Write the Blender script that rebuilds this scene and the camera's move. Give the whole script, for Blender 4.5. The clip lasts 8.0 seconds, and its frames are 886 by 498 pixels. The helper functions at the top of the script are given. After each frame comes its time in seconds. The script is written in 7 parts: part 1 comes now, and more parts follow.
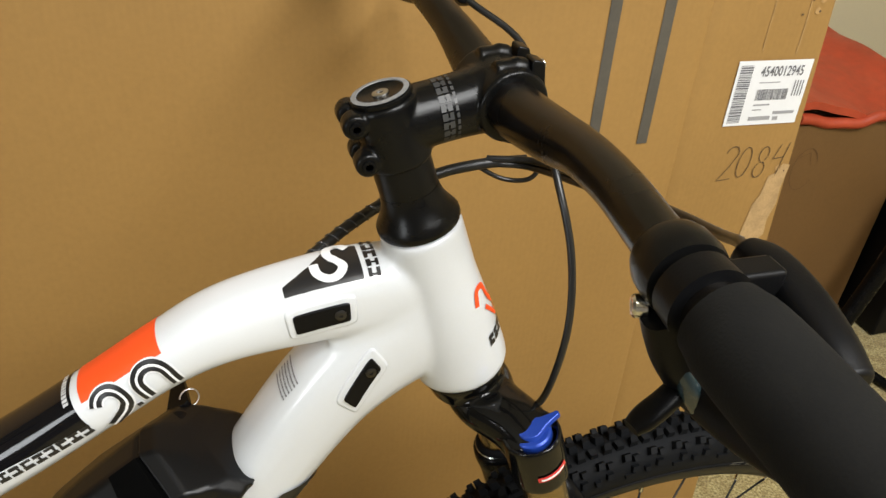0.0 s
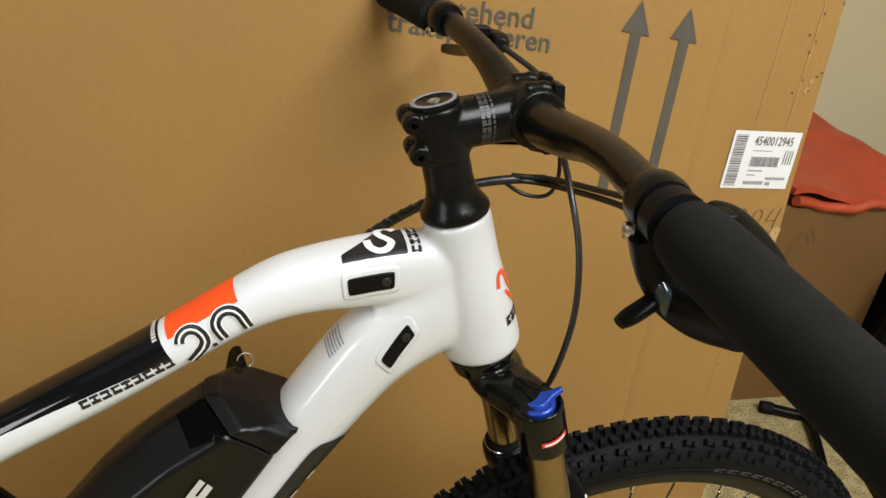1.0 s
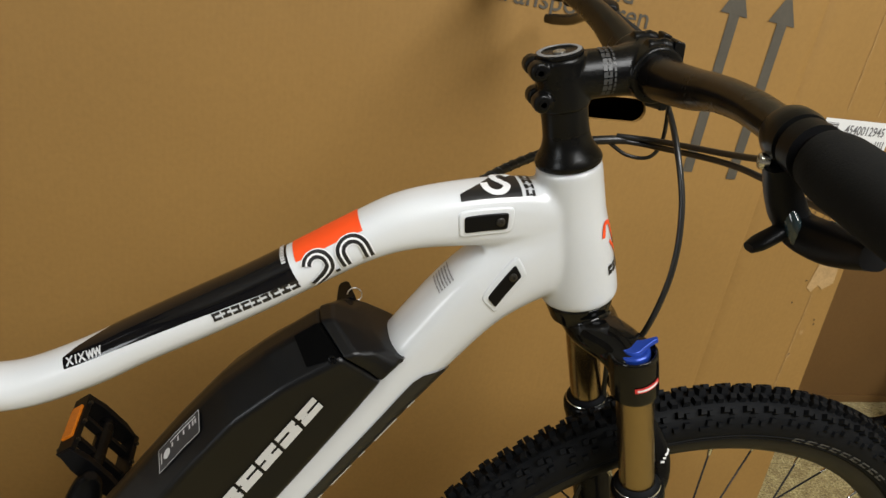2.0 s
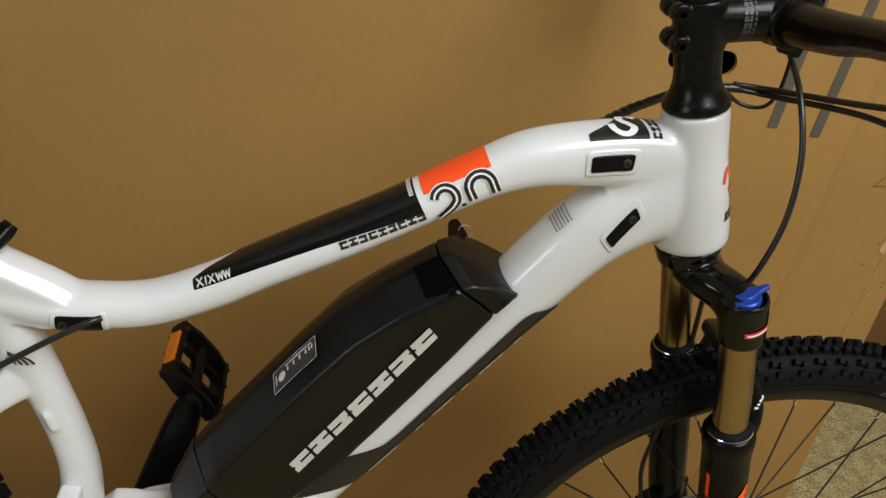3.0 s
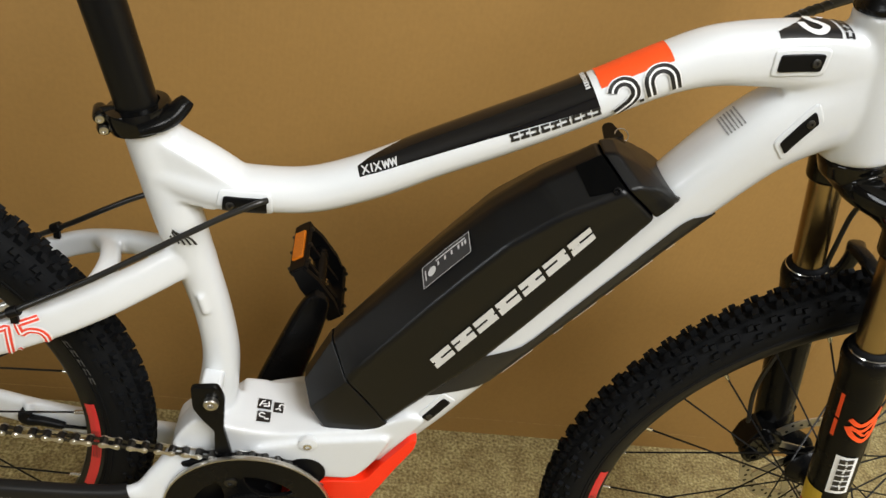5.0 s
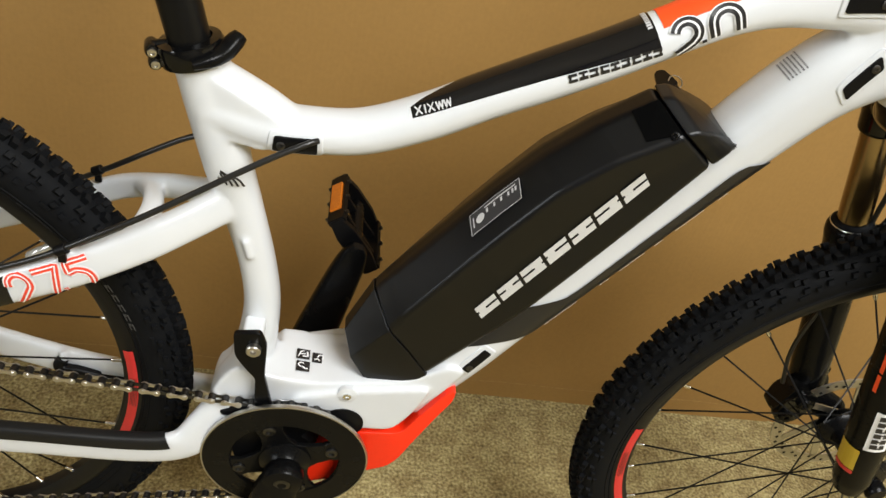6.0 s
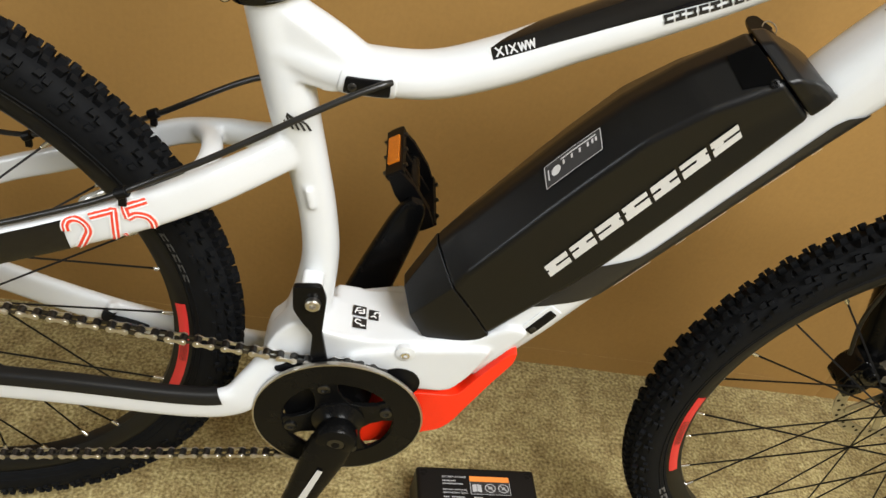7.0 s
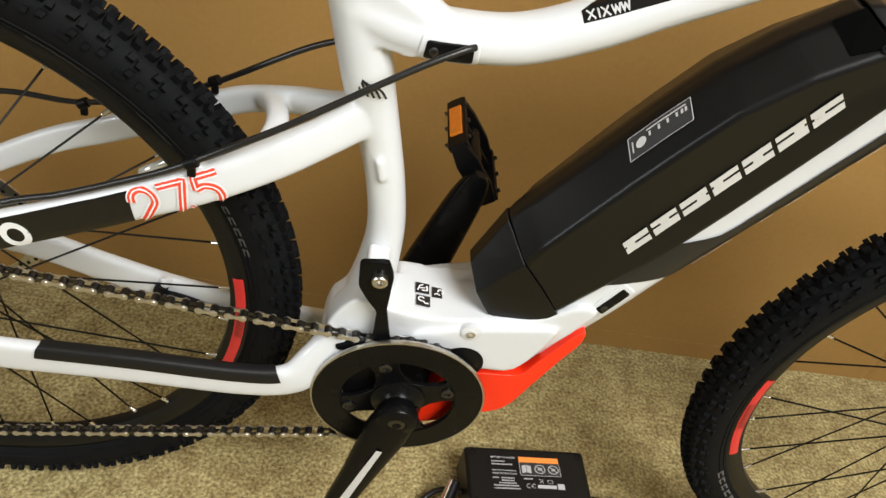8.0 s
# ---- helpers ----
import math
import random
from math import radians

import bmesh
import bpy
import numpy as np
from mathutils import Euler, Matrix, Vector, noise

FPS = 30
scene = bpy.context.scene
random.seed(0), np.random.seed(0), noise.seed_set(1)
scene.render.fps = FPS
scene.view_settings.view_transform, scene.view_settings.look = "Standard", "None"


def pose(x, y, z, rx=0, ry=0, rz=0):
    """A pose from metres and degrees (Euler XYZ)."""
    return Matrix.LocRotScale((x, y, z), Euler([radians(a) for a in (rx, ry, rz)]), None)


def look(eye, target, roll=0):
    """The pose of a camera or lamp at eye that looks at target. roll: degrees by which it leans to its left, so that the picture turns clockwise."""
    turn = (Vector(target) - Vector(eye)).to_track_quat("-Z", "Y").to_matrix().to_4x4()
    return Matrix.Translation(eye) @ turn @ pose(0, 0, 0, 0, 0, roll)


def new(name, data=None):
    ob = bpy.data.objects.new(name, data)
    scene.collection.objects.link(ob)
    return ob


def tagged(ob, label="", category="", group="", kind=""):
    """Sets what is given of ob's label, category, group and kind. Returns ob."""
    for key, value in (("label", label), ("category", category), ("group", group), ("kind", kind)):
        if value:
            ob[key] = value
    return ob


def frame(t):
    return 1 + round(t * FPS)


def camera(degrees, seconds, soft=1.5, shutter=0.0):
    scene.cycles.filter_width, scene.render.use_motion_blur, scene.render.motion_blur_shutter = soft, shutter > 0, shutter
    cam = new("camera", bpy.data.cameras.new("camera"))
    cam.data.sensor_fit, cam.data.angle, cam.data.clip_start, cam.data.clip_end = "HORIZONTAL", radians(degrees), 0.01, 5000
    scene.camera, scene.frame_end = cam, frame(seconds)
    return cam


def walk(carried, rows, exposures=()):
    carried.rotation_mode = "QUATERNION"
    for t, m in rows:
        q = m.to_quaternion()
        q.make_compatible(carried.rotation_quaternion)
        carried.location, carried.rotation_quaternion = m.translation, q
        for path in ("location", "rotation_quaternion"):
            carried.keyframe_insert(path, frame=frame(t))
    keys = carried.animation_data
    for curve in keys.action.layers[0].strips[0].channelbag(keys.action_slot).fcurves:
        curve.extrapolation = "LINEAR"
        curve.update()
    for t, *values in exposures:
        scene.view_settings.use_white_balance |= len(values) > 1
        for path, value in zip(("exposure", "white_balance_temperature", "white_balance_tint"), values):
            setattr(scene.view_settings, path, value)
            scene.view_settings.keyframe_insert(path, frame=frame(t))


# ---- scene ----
# ---- camera ----
cam = camera(60.5, 8.0)
PATH = [
    (0, (0.768, -0.37, 1.13), (1.328, 1.203, 0.029), 5.2),
    (0.5, (0.739, -0.421, 1.136), (1.319, 1.224, 0.157), 6.9),
    (1, (0.722, -0.478, 1.12), (1.273, 1.214, 0.207), 8.1),
    (1.5, (0.701, -0.509, 1.105), (1.173, 1.207, 0.193), 8.6),
    (3, (0.588, -0.522, 1.072), (0.978, 1.138, 0.028), 11.8),
    (3.5, (0.556, -0.536, 1.063), (0.922, 1.106, -0.018), 11.9),
    (4, (0.532, -0.538, 1.048), (0.882, 1.089, -0.062), 12.6),
    (4.5, (0.507, -0.529, 1.032), (0.844, 1.076, -0.112), 13.2),
    (6, (0.453, -0.54, 0.983), (0.786, 1.011, -0.235), 14.7),
    (6.5, (0.432, -0.538, 0.962), (0.767, 0.992, -0.281), 15.4),
    (7, (0.416, -0.524, 0.943), (0.716, 0.98, -0.34), 15.4),
    (7.5, (0.394, -0.513, 0.927), (0.679, 0.964, -0.392), 15.2),
    (8, (0.37, -0.504, 0.914), (0.649, 0.96, -0.419), 15.5),
]
walk(cam, [(t, look(eye, target, roll)) for t, eye, target, roll in PATH], [(0.0, 0.32), (0.5, 0.29), (1.0, 0.22), (1.5, 0.10), (3.0, -0.18), (3.5, -0.06), (4.0, 0.04), (4.5, 0.16), (6.0, 0.40), (6.5, 0.48), (7.0, 0.49), (8.0, 0.50)])

# ---- light: a closed room with a ceiling fixture and a lamp added before the west wall ----
world = bpy.data.worlds.new("room_world")
scene.world = world
world.use_nodes = True
world.node_tree.nodes["Background"].inputs[0].default_value = (0.9, 0.85, 0.75, 1)
world.node_tree.nodes["Background"].inputs[1].default_value = 0.05


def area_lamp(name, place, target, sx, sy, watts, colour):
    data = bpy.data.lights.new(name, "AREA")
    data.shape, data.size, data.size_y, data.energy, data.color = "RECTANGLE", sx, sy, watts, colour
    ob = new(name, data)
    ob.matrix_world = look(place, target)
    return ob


area_lamp("ceiling_light", (1.55, -1.45, 2.55), (1.55, -1.449, 0), 1.5, 1.5, 106, (0.99, 0.995, 0.99))
# added area lamp for an unseen window; the west wall has no opening
area_lamp("added_west_light", (-2.20, -1.50, 1.25), (0.60, -0.20, 0.70), 1.2, 1.3, 35, (0.93, 0.975, 1.0))


# ---- materials ----
def mat(name, colour, rough=0.5, metal=0.0, coat=0.0, vary=0.0, scale=20.0, bump=0.0, bscale=None, rvary=0.0, spec=0.5, stretch=None, sheen=0.0):
    """A principled material with noise in colour, roughness and relief at two scales."""
    m = bpy.data.materials.new(name)
    m.use_nodes = True
    nt = m.node_tree
    n, l = nt.nodes, nt.links
    b = n["Principled BSDF"]
    b.inputs["Base Color"].default_value = (*colour, 1)
    b.inputs["Roughness"].default_value = rough
    b.inputs["Metallic"].default_value = metal
    b.inputs["Coat Weight"].default_value = coat
    b.inputs["Coat Roughness"].default_value = 0.08
    b.inputs["Specular IOR Level"].default_value = spec
    b.inputs["Sheen Weight"].default_value = sheen
    if vary or bump or rvary:
        tc = n.new("ShaderNodeTexCoord")
        src = tc.outputs["Object"]
        if stretch:
            mp = n.new("ShaderNodeMapping")
            mp.inputs["Scale"].default_value = stretch
            l.new(src, mp.inputs["Vector"])
            src = mp.outputs["Vector"]
        big, fine = n.new("ShaderNodeTexNoise"), n.new("ShaderNodeTexNoise")
        big.inputs["Scale"].default_value, big.inputs["Detail"].default_value = scale, 4
        fine.inputs["Scale"].default_value, fine.inputs["Detail"].default_value = bscale or scale * 12, 3
        l.new(src, big.inputs["Vector"])
        l.new(src, fine.inputs["Vector"])
        if vary:
            mixn = n.new("ShaderNodeMix")
            mixn.data_type = "FLOAT"
            mixn.inputs[0].default_value = 0.4
            l.new(big.outputs["Fac"], mixn.inputs[2])
            l.new(fine.outputs["Fac"], mixn.inputs[3])
            ramp = n.new("ShaderNodeValToRGB")
            ramp.color_ramp.elements[0].position, ramp.color_ramp.elements[1].position = 0.3, 0.7
            ramp.color_ramp.elements[0].color = (*[c * (1 - vary) for c in colour], 1)
            ramp.color_ramp.elements[1].color = (*[min(1, c * (1 + vary)) for c in colour], 1)
            l.new(mixn.outputs[0], ramp.inputs[0])
            l.new(ramp.outputs[0], b.inputs["Base Color"])
        if rvary:
            mr = n.new("ShaderNodeMapRange")
            mr.inputs["To Min"].default_value, mr.inputs["To Max"].default_value = max(0.02, rough - rvary), min(1, rough + rvary)
            l.new(big.outputs["Fac"], mr.inputs["Value"])
            l.new(mr.outputs[0], b.inputs["Roughness"])
        if bump:
            bn = n.new("ShaderNodeBump")
            bn.inputs["Strength"].default_value, bn.inputs["Distance"].default_value = 0.6, bump
            l.new(fine.outputs["Fac"], bn.inputs["Height"])
            l.new(bn.outputs[0], b.inputs["Normal"])
    return m


def cardboard(name, colour):
    """Kraft board: faint vertical flutes, fibre flecks and broad smudges."""
    m = mat(name, colour, 0.52, vary=0.10, scale=3.5, bscale=160, spec=0.45)
    n, l = m.node_tree.nodes, m.node_tree.links
    tc = n.new("ShaderNodeTexCoord")
    w = n.new("ShaderNodeTexWave")
    w.bands_direction = "X"
    w.inputs["Scale"].default_value, w.inputs["Distortion"].default_value = 45, 0.5
    w.inputs["Detail"].default_value = 1
    l.new(tc.outputs["Object"], w.inputs["Vector"])
    ns = n.new("ShaderNodeTexNoise")
    ns.inputs["Scale"].default_value, ns.inputs["Detail"].default_value = 5.0, 5
    l.new(tc.outputs["Object"], ns.inputs["Vector"])
    mul = n.new("ShaderNodeMath")
    mul.operation = "MULTIPLY_ADD"
    mul.inputs[1].default_value = 14.0
    l.new(ns.outputs["Fac"], mul.inputs[0])
    l.new(w.outputs["Fac"], mul.inputs[2])
    bn = n.new("ShaderNodeBump")
    bn.inputs["Strength"].default_value, bn.inputs["Distance"].default_value = 0.05, 0.0006
    l.new(mul.outputs[0], bn.inputs["Height"])
    l.new(bn.outputs[0], n["Principled BSDF"].inputs["Normal"])
    return m


def carpet():
    """Looped wool carpet, olive and straw yarn ends."""
    m = mat("carpet", (0.3, 0.26, 0.15), 0.95, spec=0.1, sheen=0.2)
    n, l = m.node_tree.nodes, m.node_tree.links
    b = n["Principled BSDF"]
    tc = n.new("ShaderNodeTexCoord")
    vo = n.new("ShaderNodeTexVoronoi")
    vo.inputs["Scale"].default_value = 300
    no = n.new("ShaderNodeTexNoise")
    no.inputs["Scale"].default_value, no.inputs["Detail"].default_value = 215, 3
    nb = n.new("ShaderNodeTexNoise")
    nb.inputs["Scale"].default_value, nb.inputs["Detail"].default_value = 34, 4
    for x in (vo, no, nb):
        l.new(tc.outputs["Object"], x.inputs["Vector"])
    r1 = n.new("ShaderNodeValToRGB")
    e = r1.color_ramp.elements
    e[0].position, e[0].color = 0.28, (0.118, 0.088, 0.034, 1)
    e[1].position, e[1].color = 0.74, (0.50, 0.43, 0.235, 1)
    mid = e.new(0.5)
    mid.color = (0.29, 0.237, 0.108, 1)
    l.new(no.outputs["Fac"], r1.inputs[0])
    r2 = n.new("ShaderNodeValToRGB")
    r2.color_ramp.elements[0].position, r2.color_ramp.elements[0].color = 0.36, (0.82, 0.76, 0.67, 1)
    r2.color_ramp.elements[1].position, r2.color_ramp.elements[1].color = 0.62, (1.20, 1.20, 1.15, 1)
    l.new(nb.outputs["Fac"], r2.inputs[0])
    mx = n.new("ShaderNodeMix")
    mx.data_type, mx.blend_type = "RGBA", "MULTIPLY"
    mx.inputs[0].default_value = 1
    l.new(r1.outputs[0], mx.inputs[6])
    l.new(r2.outputs[0], mx.inputs[7])
    l.new(mx.outputs[2], b.inputs["Base Color"])
    bn = n.new("ShaderNodeBump")
    bn.inputs["Strength"].default_value, bn.inputs["Distance"].default_value = 0.6, 0.0025
    l.new(vo.outputs["Distance"], bn.inputs["Height"])
    bn2 = n.new("ShaderNodeBump")
    bn2.inputs["Strength"].default_value, bn2.inputs["Distance"].default_value = 0.45, 0.0025
    l.new(no.outputs["Fac"], bn2.inputs["Height"])
    l.new(bn.outputs[0], bn2.inputs["Normal"])
    l.new(bn2.outputs[0], b.inputs["Normal"])
    return m


WHITE = mat("white_frame_paint", (0.655, 0.68, 0.705), 0.3, coat=0.6, vary=0.02, scale=30, bump=0.00005, bscale=900, rvary=0.05)
BLACKGLOSS = mat("black_gloss_decal", (0.004, 0.004, 0.005), 0.07, rvary=0.03, scale=30, spec=0.5)
DECALBLACK = mat("black_print", (0.012, 0.012, 0.013), 0.35, vary=0.1)
DECALWHITE = mat("white_print", (0.80, 0.81, 0.82), 0.35, vary=0.02)
DECALGREY = mat("silver_print", (0.62, 0.63, 0.64), 0.35, metal=0.2, vary=0.05)
ORANGE = mat("orange_red_print", (0.93, 0.085, 0.015), 0.38, vary=0.04)
SKID = mat("orange_red_plastic", (0.95, 0.030, 0.005), 0.4, vary=0.05, bump=0.0001, bscale=500)
RUBBER = mat("tyre_rubber", (0.005, 0.0054, 0.0062), 0.68, vary=0.35, scale=45, bump=0.0002, bscale=700, rvary=0.12, spec=0.10)
GRIP = mat("grip_rubber", (0.0085, 0.0083, 0.0076), 0.9, vary=0.2, scale=60, bump=0.0003, bscale=900, spec=0.15)
PLASTIC = mat("black_battery_plastic", (0.0026, 0.0029, 0.0036), 0.33, vary=0.12, scale=20, bump=0.00008, bscale=1800, rvary=0.05, spec=0.34)
PLASTICDARK = mat("black_plastic", (0.0034, 0.0034, 0.0038), 0.42, vary=0.2, scale=40, bump=0.0001, bscale=900, spec=0.16)
ANOD = mat("black_anodised_alloy", (0.0035, 0.0035, 0.0035), 0.28, metal=0.0, vary=0.15, scale=25, bump=0.00005, bscale=1500, rvary=0.06, spec=0.22)
BARMAT = mat("black_brushed_alloy", (0.005, 0.0040, 0.0033), 0.26, vary=0.2, scale=30, rvary=0.08, spec=0.24)
GLOSSBLACK = mat("black_gloss_paint", (0.003, 0.003, 0.003), 0.08, rvary=0.04, scale=30, spec=0.34)
SATINBLACK = mat("black_satin_paint", (0.0035, 0.0035, 0.0037), 0.26, vary=0.15, scale=40, rvary=0.06, spec=0.13)
BRONZE = mat("bronze_stanchion", (0.36, 0.27, 0.15), 0.24, metal=1.0, vary=0.06, scale=30, rvary=0.06)
STEEL = mat("steel", (0.56, 0.54, 0.50), 0.34, metal=1.0, vary=0.15, scale=90, rvary=0.12)
CHAINSTEEL = mat("nickel_chain_steel", (0.66, 0.65, 0.645), 0.34, metal=1.0, vary=0.2, scale=150, rvary=0.12)
DARKSTEEL = mat("dark_chain_steel", (0.085, 0.083, 0.08), 0.4, metal=1.0, vary=0.2, scale=150, rvary=0.1)
SILVER = mat("polished_steel", (0.75, 0.75, 0.74), 0.18, metal=1.0, rvary=0.06, scale=60)
SPOKE = mat("black_spoke", (0.02, 0.02, 0.02), 0.3, metal=0.4, vary=0.1)
RIM = mat("black_rim", (0.006, 0.006, 0.006), 0.35, spec=0.25, vary=0.1, scale=40, rvary=0.08)
BLUE = mat("blue_anodised_knob", (0.015, 0.055, 0.36), 0.32, metal=0.35, vary=0.08, scale=60, rvary=0.08)
FIGURERED = mat("red_figure_print", (0.80, 0.065, 0.03), 0.38, vary=0.04)
REDSTICKER = mat("red_sticker", (0.6, 0.03, 0.03), 0.35, vary=0.05)
AMBER = mat("amber_reflector", (0.72, 0.20, 0.012), 0.2, coat=0.6, vary=0.12, scale=300, bump=0.0006, bscale=450)
CABLE = mat("black_cable_housing", (0.01, 0.01, 0.01), 0.32, vary=0.1, scale=50, rvary=0.08)
LABEL = mat("white_label_paper", (0.72, 0.73, 0.74), 0.5, vary=0.03)
INK = mat("grey_ink", (0.075, 0.066, 0.05), 0.7, vary=0.15, scale=40, bscale=300)
LABELINK = mat("label_ink", (0.14, 0.14, 0.15), 0.6, vary=0.15, scale=100)
LABELGREY = mat("label_grey_ink", (0.30, 0.30, 0.31), 0.6, vary=0.1, scale=100)
PEN = mat("marker_pen_ink", (0.075, 0.045, 0.022), 0.7, vary=0.3, scale=60)
CARD = cardboard("kraft_cardboard", (0.300, 0.1695, 0.0490))
# brown board made darker: shade beside the large carton is in the colour
CARD2 = cardboard("shaded_brown_cardboard", (0.152, 0.079, 0.0255))
CARPET = carpet()
# dark paint for the unseen walls, chosen to dim what black parts reflect
DIMWALL = mat("dimmed_wall_paint", (0.20, 0.18, 0.15), 0.8, vary=0.06, scale=3, bump=0.0004, bscale=160)
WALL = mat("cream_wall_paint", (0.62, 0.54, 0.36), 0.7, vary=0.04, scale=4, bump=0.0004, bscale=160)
CEIL = mat("white_ceiling_paint", (0.84, 0.83, 0.80), 0.8, vary=0.02, scale=5, bump=0.0005, bscale=150)
CLOTH = mat("orange_red_vinyl", (0.40, 0.055, 0.02), 0.5, vary=0.18, scale=14, bump=0.0015, bscale=60, rvary=0.1)
STICKERDARK = mat("dark_grey_sticker", (0.03, 0.03, 0.032), 0.4, vary=0.1)
PALEORANGE = mat("orange_label_print", (0.85, 0.27, 0.05), 0.45, vary=0.05)
RINGGREY = mat("grey_ring_print", (0.20, 0.20, 0.20), 0.5, vary=0.35, scale=300)
# near-black that puts the dark inside the hand hold into colour
VOID = mat("painted_hollow_black", (0.0015, 0.0015, 0.0015), 0.8, spec=0.03, vary=0.1)
YELLOW = mat("yellow_sticker", (0.55, 0.38, 0.03), 0.4, vary=0.05)


# ---- mesh helpers ----
def part(name, bm, material, parent, label="", smooth=True, bevel=0.0, segs=2, mesh=None):
    """Links a bmesh as one mesh object under a thing or a part."""
    if mesh is None:
        mesh = bpy.data.meshes.new(name)
        bmesh.ops.recalc_face_normals(bm, faces=bm.faces)
        bm.to_mesh(mesh)
        bm.free()
        mesh.materials.append(material)
        if smooth:
            mesh.shade_smooth()
            mesh.set_sharp_from_angle(angle=radians(38))
    ob = new(name, mesh)
    ob.parent = parent
    if label:
        ob["label"] = label
    if bevel:
        md = ob.modifiers.new("bevel", "BEVEL")
        md.width, md.segments, md.limit_method, md.angle_limit = bevel, segs, "ANGLE", radians(40)
        md.harden_normals = True
        mesh.set_sharp_from_angle(angle=radians(75))
    return ob


def thing(name, label, category, group="", kind="", at=(0, 0, 0)):
    ob = new(name)
    ob.location = at
    return tagged(ob, label, category, group, kind)


def box(bm, lo, hi, m=None):
    ret = bmesh.ops.create_cube(bm, size=1)
    c, s = (Vector(lo) + Vector(hi)) / 2, Vector(hi) - Vector(lo)
    for v in ret["verts"]:
        v.co = Vector((v.co.x * s.x, v.co.y * s.y, v.co.z * s.z)) + c
        if m:
            v.co = m @ v.co
    return ret["verts"]


def glide(pts, k=6):
    """Catmull-Rom through points of any dimension, k steps a span."""
    p = np.array(pts, float)
    if len(p) == 2:
        return np.array([p[0] + (p[1] - p[0]) * i / k for i in range(k + 1)])
    q = np.vstack([2 * p[0] - p[1], p, 2 * p[-1] - p[-2]])
    out = []
    for i in range(1, len(q) - 2):
        for j in range(k):
            t = j / k
            out.append(0.5 * (2 * q[i] + (q[i + 1] - q[i - 1]) * t + (2 * q[i - 1] - 5 * q[i] + 4 * q[i + 1] - q[i + 2]) * t * t + (3 * q[i] - q[i - 1] - 3 * q[i + 1] + q[i + 2]) * t ** 3))
    out.append(p[-1])
    return np.array(out)


class Tube:
    """A tube along points (x, y, z, half-width across, half-height in the plane, squareness). Its cross axis stays near y."""

    def __init__(self, pts, k=6, across=(0, 1, 0)):
        d = glide(pts, k)
        self.c, self.a, self.b, self.n = d[:, :3], d[:, 3], d[:, 4], d[:, 5]
        t = np.gradient(self.c, axis=0)
        t /= np.linalg.norm(t, axis=1)[:, None]
        side = np.array(across, float) - t * (t @ np.array(across, float))[:, None]
        self.side = side / np.linalg.norm(side, axis=1)[:, None]
        self.up = np.cross(t, self.side)
        self.up *= -1 if self.up[:, 2].mean() < 0 else 1
        self.t = t
        self.s = np.r_[0, np.cumsum(np.linalg.norm(np.diff(self.c, axis=0), axis=1))]

    def at(self, s):
        f = lambda v: np.array([np.interp(s, self.s, v[:, i]) for i in range(3)])
        g = lambda v: float(np.interp(s, self.s, v))
        return f(self.c), f(self.side), f(self.up), g(self.a), g(self.b), g(self.n)

    def point(self, s, ang, off=0.0):
        """ang: radians from the right-hand side (towards -y) up over the top."""
        c, side, up, a, b, n = self.at(s)
        ca, sa = math.cos(ang), math.sin(ang)
        x = (a + off) * math.copysign(abs(ca) ** (2 / n), ca)
        y = (b + off) * math.copysign(abs(sa) ** (2 / n), sa)
        return Vector(c - side * x + up * y)

    def ang(self, s, v):
        *_, b, n = self.at(s)
        f = max(-1, min(1, v / b))
        return math.copysign(math.asin(abs(f) ** (n / 2)), f)

    def arc(self, s, w):
        """The angle whose arc length from the right-hand side, upwards, is w."""
        *_, a, b, n = self.at(s)
        th = np.radians(np.linspace(-90, 180, 136))
        x = a * np.sign(np.cos(th)) * np.abs(np.cos(th)) ** (2 / n)
        y = b * np.sign(np.sin(th)) * np.abs(np.sin(th)) ** (2 / n)
        d = np.r_[0, np.cumsum(np.hypot(np.diff(x), np.diff(y)))]
        d -= np.interp(0, th, d)
        return float(np.interp(w, d, th))

    def mesh(self, bm, seg=20, caps=True):
        rings = []
        for i in range(len(self.c)):
            ring = []
            for j in range(seg):
                th = 2 * math.pi * j / seg
                ca, sa = math.cos(th), math.sin(th)
                n = self.n[i]
                x = self.a[i] * math.copysign(abs(ca) ** (2 / n), ca)
                y = self.b[i] * math.copysign(abs(sa) ** (2 / n), sa)
                ring.append(bm.verts.new(self.c[i] - self.side[i] * x + self.up[i] * y))
            rings.append(ring)
        for r0, r1 in zip(rings, rings[1:]):
            for j in range(seg):
                bm.faces.new((r0[j], r0[(j + 1) % seg], r1[(j + 1) % seg], r1[j]))
        if caps:
            bm.faces.new(rings[0])
            bm.faces.new(rings[-1])
        return self


def sweep(bm, pts, k=6, seg=20, across=(0, 1, 0)):
    return Tube(pts, k, across).mesh(bm, seg)


